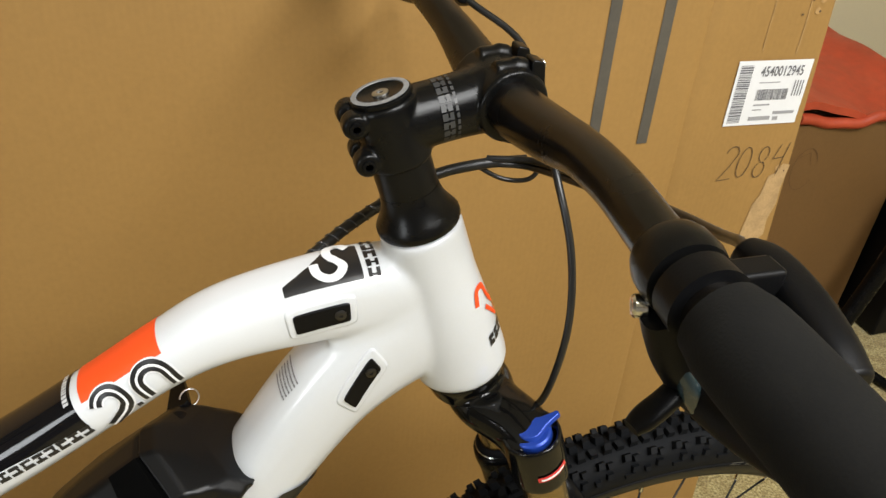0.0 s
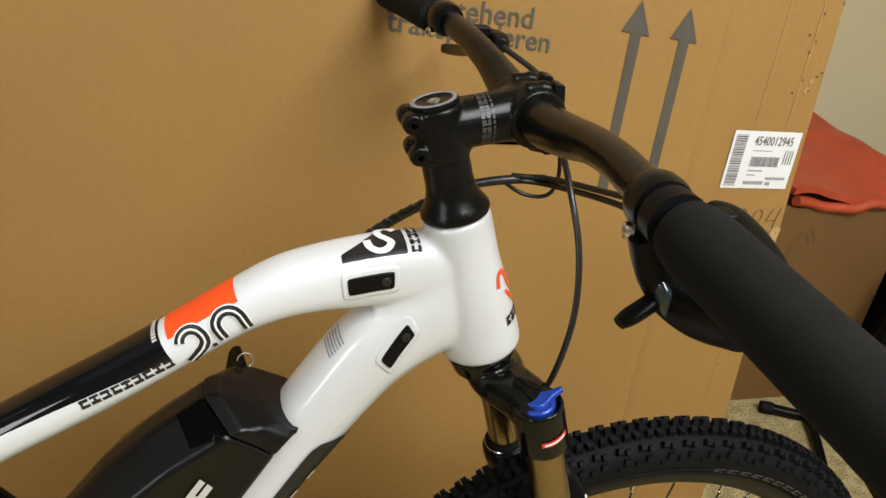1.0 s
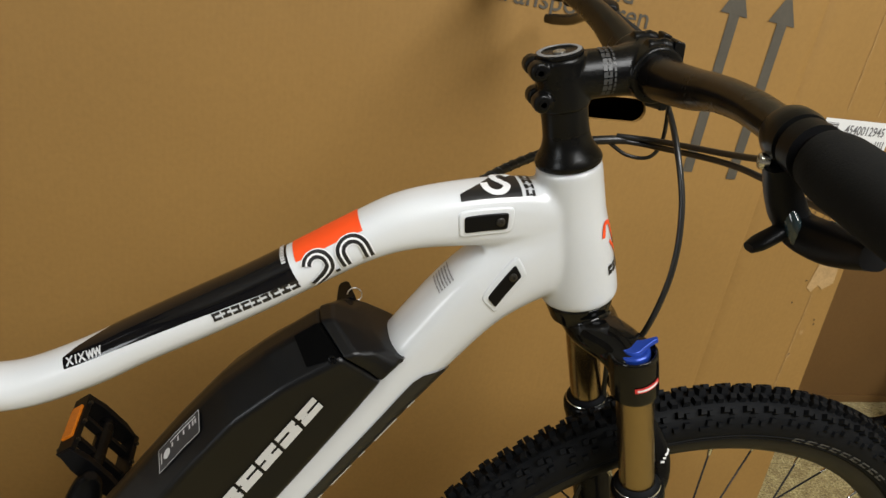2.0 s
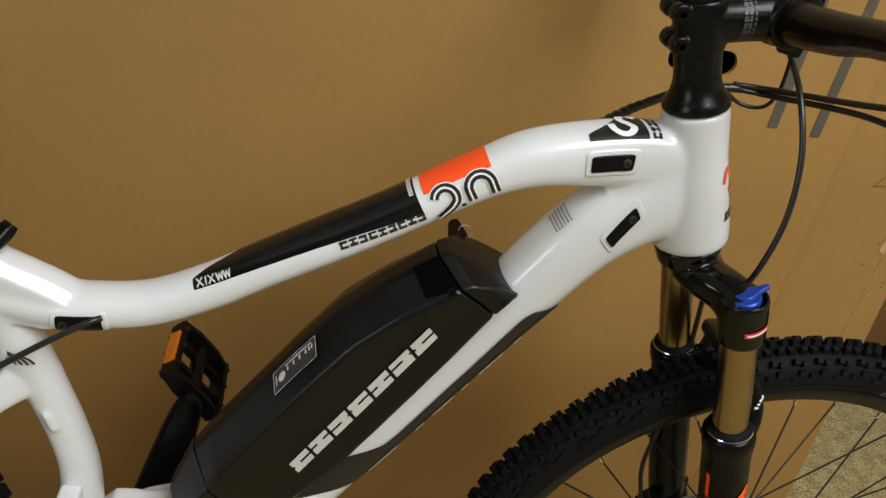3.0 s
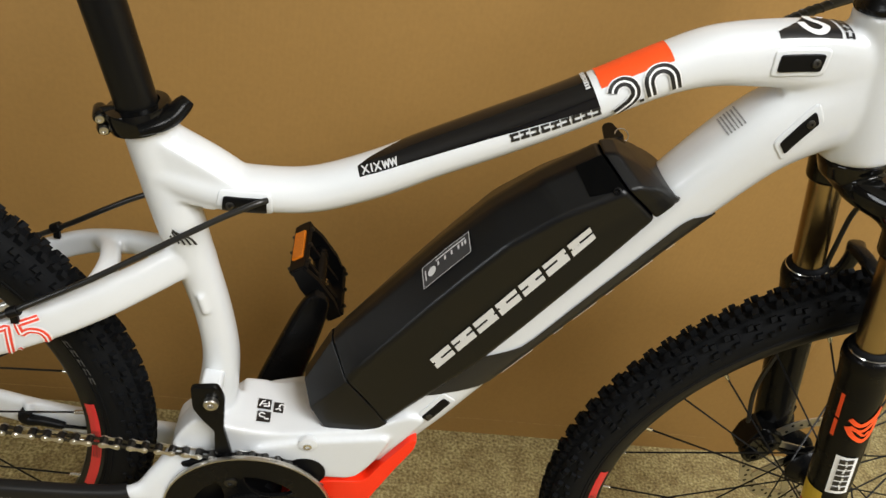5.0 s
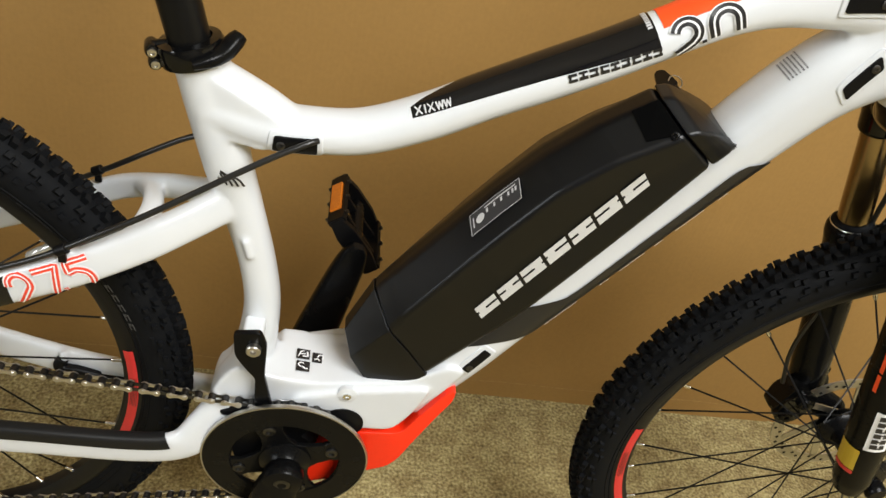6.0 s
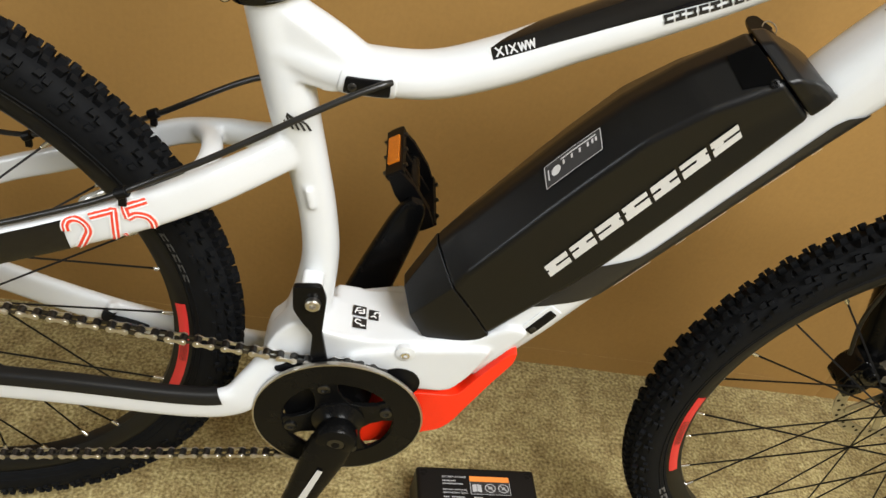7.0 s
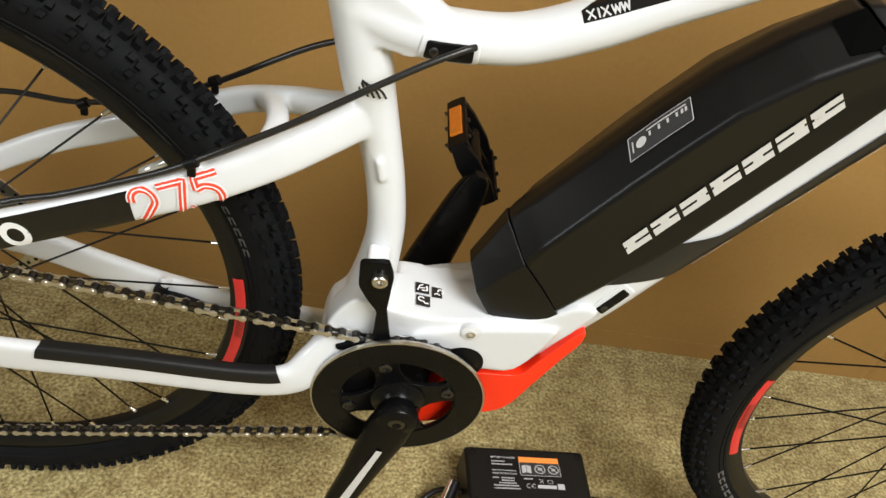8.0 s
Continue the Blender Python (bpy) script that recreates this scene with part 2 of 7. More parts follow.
def cord(bm, pts, r, k=8, seg=10, taper=None):
    """A round cord through points, with frames carried along it."""
    c = glide(pts, k)
    t = np.gradient(c, axis=0)
    t /= np.linalg.norm(t, axis=1)[:, None]
    u = np.cross(t[0], (0.31, 0.2, 0.93))
    rings = []
    for i in range(len(c)):
        u = u - t[i] * (u @ t[i])
        u /= np.linalg.norm(u)
        w = np.cross(t[i], u)
        ri = r if taper is None else float(np.interp(i / (len(c) - 1), np.linspace(0, 1, len(taper)), taper))
        rings.append([bm.verts.new(c[i] + ri * (u * math.cos(2 * math.pi * j / seg) + w * math.sin(2 * math.pi * j / seg))) for j in range(seg)])
    for r0, r1 in zip(rings, rings[1:]):
        for j in range(seg):
            bm.faces.new((r0[j], r0[(j + 1) % seg], r1[(j + 1) % seg], r1[j]))
    bm.faces.new(rings[0])
    bm.faces.new(rings[-1])


def lathe(bm, prof, base, axis, seg=32, closed=False):
    """Turns (radius, height) pairs about the axis through base."""
    z = Vector(axis).normalized()
    x = z.orthogonal().normalized()
    y = z.cross(x)
    o = Vector(base)
    rings = []
    for r, h in prof:
        if r < 1e-6:
            rings.append([bm.verts.new(o + z * h)])
        else:
            rings.append([bm.verts.new(o + z * h + (x * math.cos(2 * math.pi * j / seg) + y * math.sin(2 * math.pi * j / seg)) * r) for j in range(seg)])
    pairs = list(zip(rings, rings[1:])) + ([(rings[-1], rings[0])] if closed else [])
    for r0, r1 in pairs:
        for j in range(seg):
            k = (j + 1) % seg
            if len(r0) == 1 and len(r1) == 1:
                continue
            if len(r0) == 1:
                bm.faces.new((r0[0], r1[j], r1[k]))
            elif len(r1) == 1:
                bm.faces.new((r0[j], r0[k], r1[0]))
            else:
                bm.faces.new((r0[j], r0[k], r1[k], r1[j]))
    if not closed:
        for r in (rings[0], rings[-1]):
            if len(r) > 1:
                bm.faces.new(r)


def rod(bm, a, b, r, seg=14, r2=None):
    a, b = Vector(a), Vector(b)
    lathe(bm, [(r, 0), (r if r2 is None else r2, (b - a).length)], a, b - a, seg)


def prism(bm, poly, y0, y1):
    """A polygon of (x, z) from y0 to y1."""
    f = [bm.verts.new((x, y0, z)) for x, z in poly]
    g = [bm.verts.new((x, y1, z)) for x, z in poly]
    bm.faces.new(f)
    bm.faces.new(g)
    for i in range(len(poly)):
        j = (i + 1) % len(poly)
        bm.faces.new((f[i], f[j], g[j], g[i]))


def soft(poly, r=0.004, k=3):
    """Rounds the corners of a 2D polygon."""
    out = []
    n = len(poly)
    for i in range(n):
        p, a, b = (Vector(poly[j % n]) for j in (i, i - 1, i + 1))
        d = min(r, (a - p).length * 0.45, (b - p).length * 0.45)
        s, e = p + (a - p).normalized() * d, p + (b - p).normalized() * d
        for j in range(k + 1):
            t = j / k
            out.append(tuple((1 - t) ** 2 * s + 2 * t * (1 - t) * p + t * t * e))
    return out


def arc(cx, cy, r, a0, a1, k=12, ry=None):
    return [(cx + r * math.cos(radians(a0 + (a1 - a0) * i / k)), cy + (ry or r) * math.sin(radians(a0 + (a1 - a0) * i / k))) for i in range(k + 1)]


def ribbon(pts, w):
    """Quads, in 2D, of a stroke of width w, in short steps."""
    fine = [pts[0]]
    for a, b in zip(pts, pts[1:]):
        k = max(1, min(12, int(math.hypot(b[0] - a[0], b[1] - a[1]) / 0.002)))
        fine += [(a[0] + (b[0] - a[0]) * j / k, a[1] + (b[1] - a[1]) * j / k) for j in range(1, k + 1)]
    p = np.array(fine, float)
    t = np.gradient(p, axis=0)
    t /= np.linalg.norm(t, axis=1)[:, None] + 1e-9
    n = np.c_[-t[:, 1], t[:, 0]] * w / 2
    return [[p[i] - n[i], p[i + 1] - n[i + 1], p[i + 1] + n[i + 1], p[i] + n[i]] for i in range(len(p) - 1)]


def flat_bm(polys, put):
    """A bmesh of 2D polygons laid on a surface by put(u, v)."""
    bm = bmesh.new()
    for poly in polys:
        vs = [bm.verts.new(put(u, v)) for u, v in poly]
        bm.faces.new(vs)
    bmesh.ops.remove_doubles(bm, verts=bm.verts, dist=0.00001)
    return bm


def sheet(put, us, vs):
    """A bmesh grid over the ranges us, vs."""
    bm = bmesh.new()
    g = [[bm.verts.new(put(u, v)) for v in vs] for u in us]
    for i in range(len(us) - 1):
        for j in range(len(vs) - 1):
            bm.faces.new((g[i][j], g[i + 1][j], g[i + 1][j + 1], g[i][j + 1]))
    return bm


def plain_glyphs(n, w, h, gap, slant=0.25, slot=0.16, heavy=0.42):
    """n plain slanted block shapes of one height, in a row."""
    out = []
    for i in range(n):
        x = i * (w + gap)
        sk = lambda u, v: (x + u * w + v * h * slant, v * h)
        lo = 0.5 - slot / 2 + 0.08 * (i % 2)
        a = (0.08, 0.5 - heavy / 2, 0.92 - heavy)[i % 3]
        cells = [(0, 0, 1, lo), (a, lo, a + heavy, lo + slot), (0, lo + slot, 1, 1)]
        out += [[sk(a, b), sk(c, b), sk(c, d), sk(a, d)] for a, b, c, d in cells]
    return out


def letters(text, size, bold=0.0):
    """Faces of a line of the built-in font, as 2D polygons, its baseline at 0."""
    cu = bpy.data.curves.new("letters", "FONT")
    cu.body, cu.size, cu.offset, cu.resolution_u = text, size, bold, 3
    ob = new("letters", cu)
    bpy.context.view_layer.update()
    me = ob.evaluated_get(bpy.context.evaluated_depsgraph_get()).to_mesh()
    polys = [[(me.vertices[i].co.x, me.vertices[i].co.y) for i in p.vertices] for p in me.polygons]
    bpy.data.objects.remove(ob)
    bpy.data.curves.remove(cu)
    return polys


def fit_width(polys, width, height=None):
    """Scales and shifts polygons to a width (and a height) from 0, 0."""
    xs, ys = [p[0] for q in polys for p in q], [p[1] for q in polys for p in q]
    k = width / (max(xs) - min(xs))
    ky = height / (max(ys) - min(ys)) if height else k
    return [[((x - min(xs)) * k, (y - (min(ys) if height else 0)) * ky) for x, y in q] for q in polys]


# ---- the room ----
def slab(name, lo, hi, material, label):
    bm = bmesh.new()
    box(bm, lo, hi)
    ob = part(name, bm, material, None, smooth=False)
    return tagged(ob, label, name.split("_")[0], kind="structure")


slab("floor", (-2.4, -3.4, -0.1), (3.8, 1.6, 0.0), CARPET, "olive and straw coloured looped carpet floor")
slab("wall_north", (-2.4, 1.45, 0.0), (3.8, 1.6, 2.6), WALL, "plain cream painted wall behind the boxes")
# south and west walls are out of view, darkened to return less light
slab("wall_south", (-2.4, -3.4, 0.0), (3.8, -3.25, 2.6), DIMWALL, "unseen plain wall, darkened to dim reflections")
slab("wall_west", (-2.4, -3.25, 0.0), (-2.25, 1.45, 2.6), DIMWALL, "unseen plain wall, darkened to dim reflections")
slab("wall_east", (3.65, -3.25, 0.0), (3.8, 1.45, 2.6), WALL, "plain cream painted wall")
slab("ceiling", (-2.4, -3.4, 2.6), (3.8, 1.6, 2.7), CEIL, "plain white ceiling")

# ---- the large carton behind the bicycle ----
SCUFF = mat("scuffed_cardboard", (0.37, 0.225, 0.085), 0.8, vary=0.25, scale=80, bump=0.0003, bscale=300)
CX0, CX1, CTOP, CDEEP = -0.42, 1.497, 1.16, 0.24


def card_y(x, z):
    """The front face of the carton: it leans back slightly and bulges."""
    return 0.319 + 0.042 * z - 0.008 * math.sin(math.pi * min(1, max(0, (x - CX0) / (1.32 - CX0)))) * math.sin(math.pi * min(1, z / CTOP)) + 0.0015 * noise.noise(Vector((x * 4, 0.3, z * 4)))


def big_carton():
    c = thing("bicycle_carton", "large upright kraft cardboard bicycle carton behind the bicycle", "carton", at=(0.5, 0.45, 0))
    inv = Matrix.Translation((-0.5, -0.45, 0))
    nx, nz = 60, 36
    bm = bmesh.new()
    hx0, hx1, hz0, hz1 = 1.012, 1.126, 0.831 - 0.0285, 0.831 + 0.0285
    xs = sorted(set([x for x in [CX0 + (CX1 - CX0) * i / nx for i in range(nx + 1)] if not hx0 - 0.004 < x < hx1 + 0.004] + [hx0, hx1, 1.314, 1.320, 1.326]))
    zs = sorted([z for z in [CTOP * j / nz for j in range(nz + 1)] if not hz0 - 0.004 < z < hz1 + 0.004] + [hz0, hz1])
    nz = len(zs) - 1
    front, back = [], []
    for x in xs:
        dip = 0.0025 if abs(x - 1.320) < 0.001 else 0.0
        # the right-hand edge stands askew: wider at the foot
        skew = lambda z: x + 0.030 * max(0, x - 1.33) / (CX1 - 1.33) * (0.66 - z) / 0.66
        front.append([bm.verts.new((skew(z), card_y(x, z) + dip, z)) for z in zs])
        back.append([bm.verts.new((skew(z), 0.331 + CDEEP, z)) for z in zs])
    for i in range(len(xs) - 1):
        for j in range(nz):
            if not (abs(xs[i] - hx0) < 1e-6 and abs(zs[j] - hz0) < 1e-6):
                bm.faces.new((front[i][j], front[i + 1][j], front[i + 1][j + 1], front[i][j + 1]))
            bm.faces.new((back[i][j], back[i][j + 1], back[i + 1][j + 1], back[i + 1][j]))
        bm.faces.new((front[i][nz], front[i + 1][nz], back[i + 1][nz], back[i][nz]))
        bm.faces.new((front[i][0], back[i][0], back[i + 1][0], front[i + 1][0]))
    for j in range(nz):
        for i, e in ((0, 0), (len(xs) - 1, 1)):
            bm.faces.new((front[i][j], front[i][j + 1], back[i][j + 1], back[i][j]))
    # hand hole: a slot with round ends, its board edge 6 mm thick
    mx, mz, sl, sr = (hx0 + hx1) / 2, 0.831, 0.031, 0.0155
    slot, rect = [], []
    for i in range(40):
        a = 2 * math.pi * i / 40
        ca, sa = math.cos(a), math.sin(a)
        px, pz = mx + math.copysign(sl, ca) + sr * ca, mz + sr * sa
        k = min((hx1 - mx) / max(1e-6, abs(px - mx)), ((hz1 - mz) if sa > 0 else (mz - hz0)) / max(1e-6, abs(pz - mz)))
        qx, qz = mx + (px - mx) * k, mz + (pz - mz) * k
        slot.append([bm.verts.new((px, card_y(px, pz) + d, pz)) for d in (0, 0.006)])
        rect.append([qx, qz])
    for px in (hx0, hx1):
        for pz in (hz0, hz1):
            min(rect, key=lambda q: math.hypot(q[0] - px, q[1] - pz))[:] = [px, pz]
    for k, (qx, qz) in enumerate(rect):
        fx, fz = (qx - hx0) / (hx1 - hx0), (qz - hz0) / (hz1 - hz0)
        qy = (card_y(hx0, hz0) * (1 - fx) + card_y(hx1, hz0) * fx) * (1 - fz) + (card_y(hx0, hz1) * (1 - fx) + card_y(hx1, hz1) * fx) * fz
        rect[k] = bm.verts.new((qx, qy, qz))
    for i in range(40):
        j = (i + 1) % 40
        bm.faces.new((slot[i][0], slot[j][0], rect[j], rect[i]))
        bm.faces.new((slot[i][0], slot[i][1], slot[j][1], slot[j][0]))
    bm.transform(inv)
    bmesh.ops.remove_doubles(bm, verts=bm.verts, dist=1e-5)
    part("board", bm, CARD, c)
    lay = lambda u, v, o=0.0012: inv @ Vector((u, card_y(u, v) - o, v))

    def printed(name, polys, x, z, material, label, o=0.0012):
        return part(name, flat_bm(polys, lambda u, v: lay(x + u, z + v, o)), material, c, label, smooth=False)

    tilt = lambda polys, k, w: [[(u, v - k * (u - w)) for u, v in q] for q in polys]
    printed("printed_text", tilt(fit_width(letters("Nur stehend", 0.03, 0.0002), 0.170), 0.03, 0.150), 0.893, 0.958, INK, "dark grey printed lettering")
    printed("printed_text", tilt(fit_width(letters("transportieren", 0.03, 0.0002), 0.195), 0.062, 0.190), 0.893, 0.932, INK, "dark grey printed lettering")
    for x0, top, bot in ((1.1965, 0.9995, 0.757), (1.2635, 0.9955, 0.751)):
        arrow = [[(-0.0195, -0.037), (0.0185, -0.041), (0.0, 0.0)], [(-0.007, bot - top), (0.007, bot - top), (0.0075, -0.036), (-0.0065, -0.036)]]
        printed("printed_arrow", arrow, x0, top, INK, "dark grey printed upright arrow")
    # shipping label
    lx, lz, lw, lh = 1.374, 0.766, 0.107, 0.082
    printed("shipping_label", [[(i * lw / 6, 0), ((i + 1) * lw / 6, 0), ((i + 1) * lw / 6, lh), (i * lw / 6, lh)] for i in range(6)], lx, lz, LABEL, "white paper shipping label", 0.0016)
    rng = random.Random(4)
    bars, z = [], 0.004
    while z < lh - 0.005:
        h = rng.choice((0.0007, 0.0012, 0.002))
        bars.append([(0.004, z), (0.022, z), (0.022, z + h), (0.004, z + h)])
        z += h + rng.choice((0.0006, 0.001))
    x = 0.036
    while x < 0.082:
        w = rng.choice((0.0006, 0.001, 0.0016))
        bars.append([(x, 0.032), (x + w, 0.032), (x + w, 0.046), (x, 0.046)])
        x += w + rng.choice((0.0006, 0.0009))
    for k in range(4):
        bars.append([(0.088 + 0.004 * k, 0.036), (0.0895 + 0.004 * k, 0.036), (0.0895 + 0.004 * k, 0.056), (0.088 + 0.004 * k, 0.056)])
    printed("bar_code", bars, lx, lz, LABELINK, "dark printed bar codes", 0.0021)
    printed("label_number", fit_width(letters("4540012945", 0.02, 0.0003), 0.062, 0.013), lx + 0.034, lz + 0.062, LABELINK, "dark printed number", 0.0021)
    lines = [[(a, b), (c2, b), (c2, b + h), (a, b + h)] for a, c2, b, h in ((0.036, 0.066, 0.054, 0.0012), (0.036, 0.06, 0.025, 0.002), (0.036, 0.05, 0.019, 0.0015), (0.034, 0.066, 0.006, 0.005), (0.068, 0.1, 0.013, 0.004), (0.07, 0.078, 0.005, 0.005))]
    for ln in lines:
        printed("label_line", [ln], lx, lz, LABELGREY, "grey printed line", 0.0021)
    # handwritten figures
    strokes = [
        [(0.002, 0.040)] + arc(0.011, 0.040, 0.009, 170, -20) + [(0.012, 0.02), (0.0, 0.002), (0.02, 0.004)],
        arc(0.033, 0.026, 0.009, 80, 445, 16, 0.021),
        arc(0.060, 0.036, 0.007, -60, 250, 12, 0.010) + arc(0.060, 0.014, 0.008, 110, -240, 12, 0.011),
        [(0.082, 0.048), (0.076, 0.028), (0.092, 0.030)],
        [(0.094, 0.05), (0.090, 0.004)],
        [(0.101, 0.010), (0.103, 0.009)],
    ]
    printed("handwritten_figures", [[(u + 0.12 * v, v) for u, v in qd] for s in strokes for qd in ribbon(s, 0.0011)], 1.386, 0.688, PEN, "dark handwritten figures")
    # dents and staple holes along the edge
    for k in range(16):
        hx, hz = 1.43 + 0.055 * rng.random(), (0.40 if k < 5 else 0.86) + 0.22 * rng.random()
        a = rng.random() * 3
        printed("punch_hole", ribbon([(hx, hz), (hx + 0.003 * math.cos(a), hz + 0.003 * math.sin(a))], 0.0022), 0, 0, PEN, "small dark torn punch hole")
    # vertical scuffed creases beside the edge
    for x0, z0, z1, w in ((1.402, 0.86, 1.10, 0.0012), (1.452, 0.855, 1.12, 0.0016), (1.462, 0.40, 0.58, 0.0014)):
        n2 = 14
        pts = [(x0 + 0.0012 * noise.noise(Vector((x0 * 50, k * 0.7, 0))), z0 + (z1 - z0) * k / n2) for k in range(n2 + 1)]
        printed("scuffed_crease", ribbon(pts, w), 0, 0, SCUFF, "pale scuffed crease in the board", 0.0007)
    for x0, x1, z0 in ((0.56, 1.22, 0.036), (-0.2, 0.42, 0.030)):
        pts = [(x0 + (x1 - x0) * k / 24, z0 + 0.004 * noise.noise(Vector((k * 0.4, x0, 1.0)))) for k in range(25)]
        printed("scuffed_crease", ribbon(pts, 0.0018), 0, 0, SCUFF, "pale scuffed crease in the board", 0.0007)
    for x0, z0 in ((1.468, 0.918), (1.464, 0.905), (1.479, 0.634), (1.470, 0.512), (1.463, 0.468), (1.478, 0.702)):
        tear = [(x0 + 0.0045 * math.cos(a) * (0.6 + 0.5 * rng.random()), z0 + 0.005 * math.sin(a) * (0.6 + 0.5 * rng.random())) for a in [2 * math.pi * k / 9 for k in range(9)]]
        printed("torn_spot", [tear], 0, 0, SCUFF, "small pale torn spot in the board", 0.0008)
    # abraded patch where a label was torn away
    torn = [(1.448 + 0.044 * u, 0.588 + 0.12 * v) for u, v in ((0.0, 0.02), (0.1, 0.3), (0.18, 0.52), (0.34, 0.62), (0.45, 0.86), (0.7, 0.9), (0.82, 1.0), (1.1, 0.98), (1.02, 0.7), (1.06, 0.5), (0.9, 0.3), (0.95, 0.1), (0.6, 0.0), (0.4, 0.06), (0.2, -0.04))]
    printed("abraded_patch", [torn], 0, 0, mat("abraded_cardboard", (0.40, 0.26, 0.115), 0.8, vary=0.22, scale=60, bump=0.0004, bscale=300), "paler abraded patch on the board", 0.0009)
    return c


big_carton()


def far_carton():
    c = thing("storage_carton", "brown cardboard box standing on the carpet by the wall", "carton", at=(1.95, 1.1, 0))
    bm = bmesh.new()
    box(bm, (1.42 - 1.95, 0.79 - 1.1, 0.004), (2.262 - 1.95, 1.40 - 1.1, 0.535))
    part("board", bm, CARD2, c, bevel=0.004)
    # flap seam on the front and a pencilled ring
    lay = lambda u, v: Vector((u - 1.95, 0.7885 - 1.1, v))
    part("pen_scrawl", flat_bm(ribbon(arc(1.985, 0.43, 0.032, 20, 330, 16, 0.05), 0.0012) + ribbon([(1.965, 0.46), (1.99, 0.47), (2.0, 0.44)], 0.0011), lay), mat("faint_pencil", (0.115, 0.062, 0.024), 0.7, vary=0.2, scale=60), c, "faint pencilled ring", smooth=False)
    bm = bmesh.new()
    box(bm, (1.42 - 1.95, 0.785 - 1.1, 0.0), (2.262 - 1.95, 0.789 - 1.1, 0.02))
    part("bottom_flap", bm, CARD2, c)
    return c


far_carton()


def dark_box():
    c = thing("dark_crate", "dark brown box in the shade beside the storage carton", "box", at=(2.6, 1.0, 0))
    bm = bmesh.new()
    box(bm, (-0.325, -0.32, 0.003), (0.4, 0.4, 0.37))
    part("crate_body", bm, PLASTICDARK, c, bevel=0.006)


dark_box()


def vinyl_sheet():
    c = thing("folded_vinyl_sheet", "orange-red folded vinyl sheet lying on the storage carton", "sheet", at=(2.2, 1.0, 0.535))
    bm = bmesh.new()

    def put(u, v):
        # u along the box, v from the wall over the front edge
        x = 1.905 + 0.42 * u
        yy = 1.30 - 0.52 * v
        drop = 0.0
        fold = 0.03 + 0.022 * math.sin(6 * u + 1) * v + 0.055 * (1 - v) + 0.012 * noise.noise(Vector((u * 5, v * 5, 0.3)))
        return Vector((x - 0.03 * (1 - v) - 2.2, yy - 1.0, fold - drop))

    n = 22
    top = [[bm.verts.new(put(i / n, j / n)) for j in range(n + 1)] for i in range(n + 1)]
    low = [[bm.verts.new((v.co.x, v.co.y, max(0.002, v.co.z - 0.016) if (i + j) else 0.002)) for j, v in enumerate(r)] for i, r in enumerate(top)]
    for i in range(n):
        for j in range(n):
            bm.faces.new((top[i][j], top[i + 1][j], top[i + 1][j + 1], top[i][j + 1]))
            bm.faces.new((low[i][j], low[i][j + 1], low[i + 1][j + 1], low[i + 1][j]))
    rim = [(i, 0) for i in range(n)] + [(n, j) for j in range(n)] + [(i, n) for i in range(n, 0, -1)] + [(0, j) for j in range(n, 0, -1)]
    for (i, j), (k, m) in zip(rim, rim[1:] + rim[:1]):
        bm.faces.new((top[i][j], low[i][j], low[k][m], top[k][m]))
    part("sheet", bm, CLOTH, c)
    bm = bmesh.new()
    pts = [(1.92 + 0.40 * i / 10 - 2.2, 0.785 - 1.0 + 0.006 * math.sin(i), 0.018 - (0.016 if 2 <= i <= 4 else 0.006 * math.sin(i * 1.3))) for i in range(11)]
    cord(bm, pts, 0.012, k=4, seg=12)
    part("rolled_edge", bm, CLOTH, c)


vinyl_sheet()


def floor_stand():
    c = thing("floor_stand", "black tubular metal floor stand on the carpet", "stand", at=(2.1, 0.68, 0))
    at = lambda *p: Vector(p) - Vector((2.1, 0.68, 0))
    for pts, r in (([(2.010, 0.730, 0.016), (2.095, 0.692, 0.016), (2.16, 0.69, 0.03)], 0.013), ([(2.10, 0.69, 0.014), (2.055, 0.60, 0.014), (1.967, 0.446, 0.014)], 0.011), ([(2.10, 0.69, 0.014), (2.135, 0.62, 0.014), (2.17, 0.50, 0.014)], 0.011), ([(2.14, 0.675, 0.02), (2.2, 0.68, 0.2), (2.24, 0.68, 0.42)], 0.020)):
        bm = bmesh.new()
        cord(bm, [at(*p) for p in pts], r, seg=14)
        part("leg" if r < 0.015 else "post", bm, SATINBLACK, c)
    bm = bmesh.new()
    rod(bm, at(1.995, 0.737, 0.016), at(2.02, 0.726, 0.016), 0.0155)
    part("rubber_foot", bm, RUBBER, c)


floor_stand()


# ---- the charger on the carpet ----
CHARGERINK = mat("pale_grey_ink", (0.42, 0.43, 0.44), 0.5, vary=0.05)


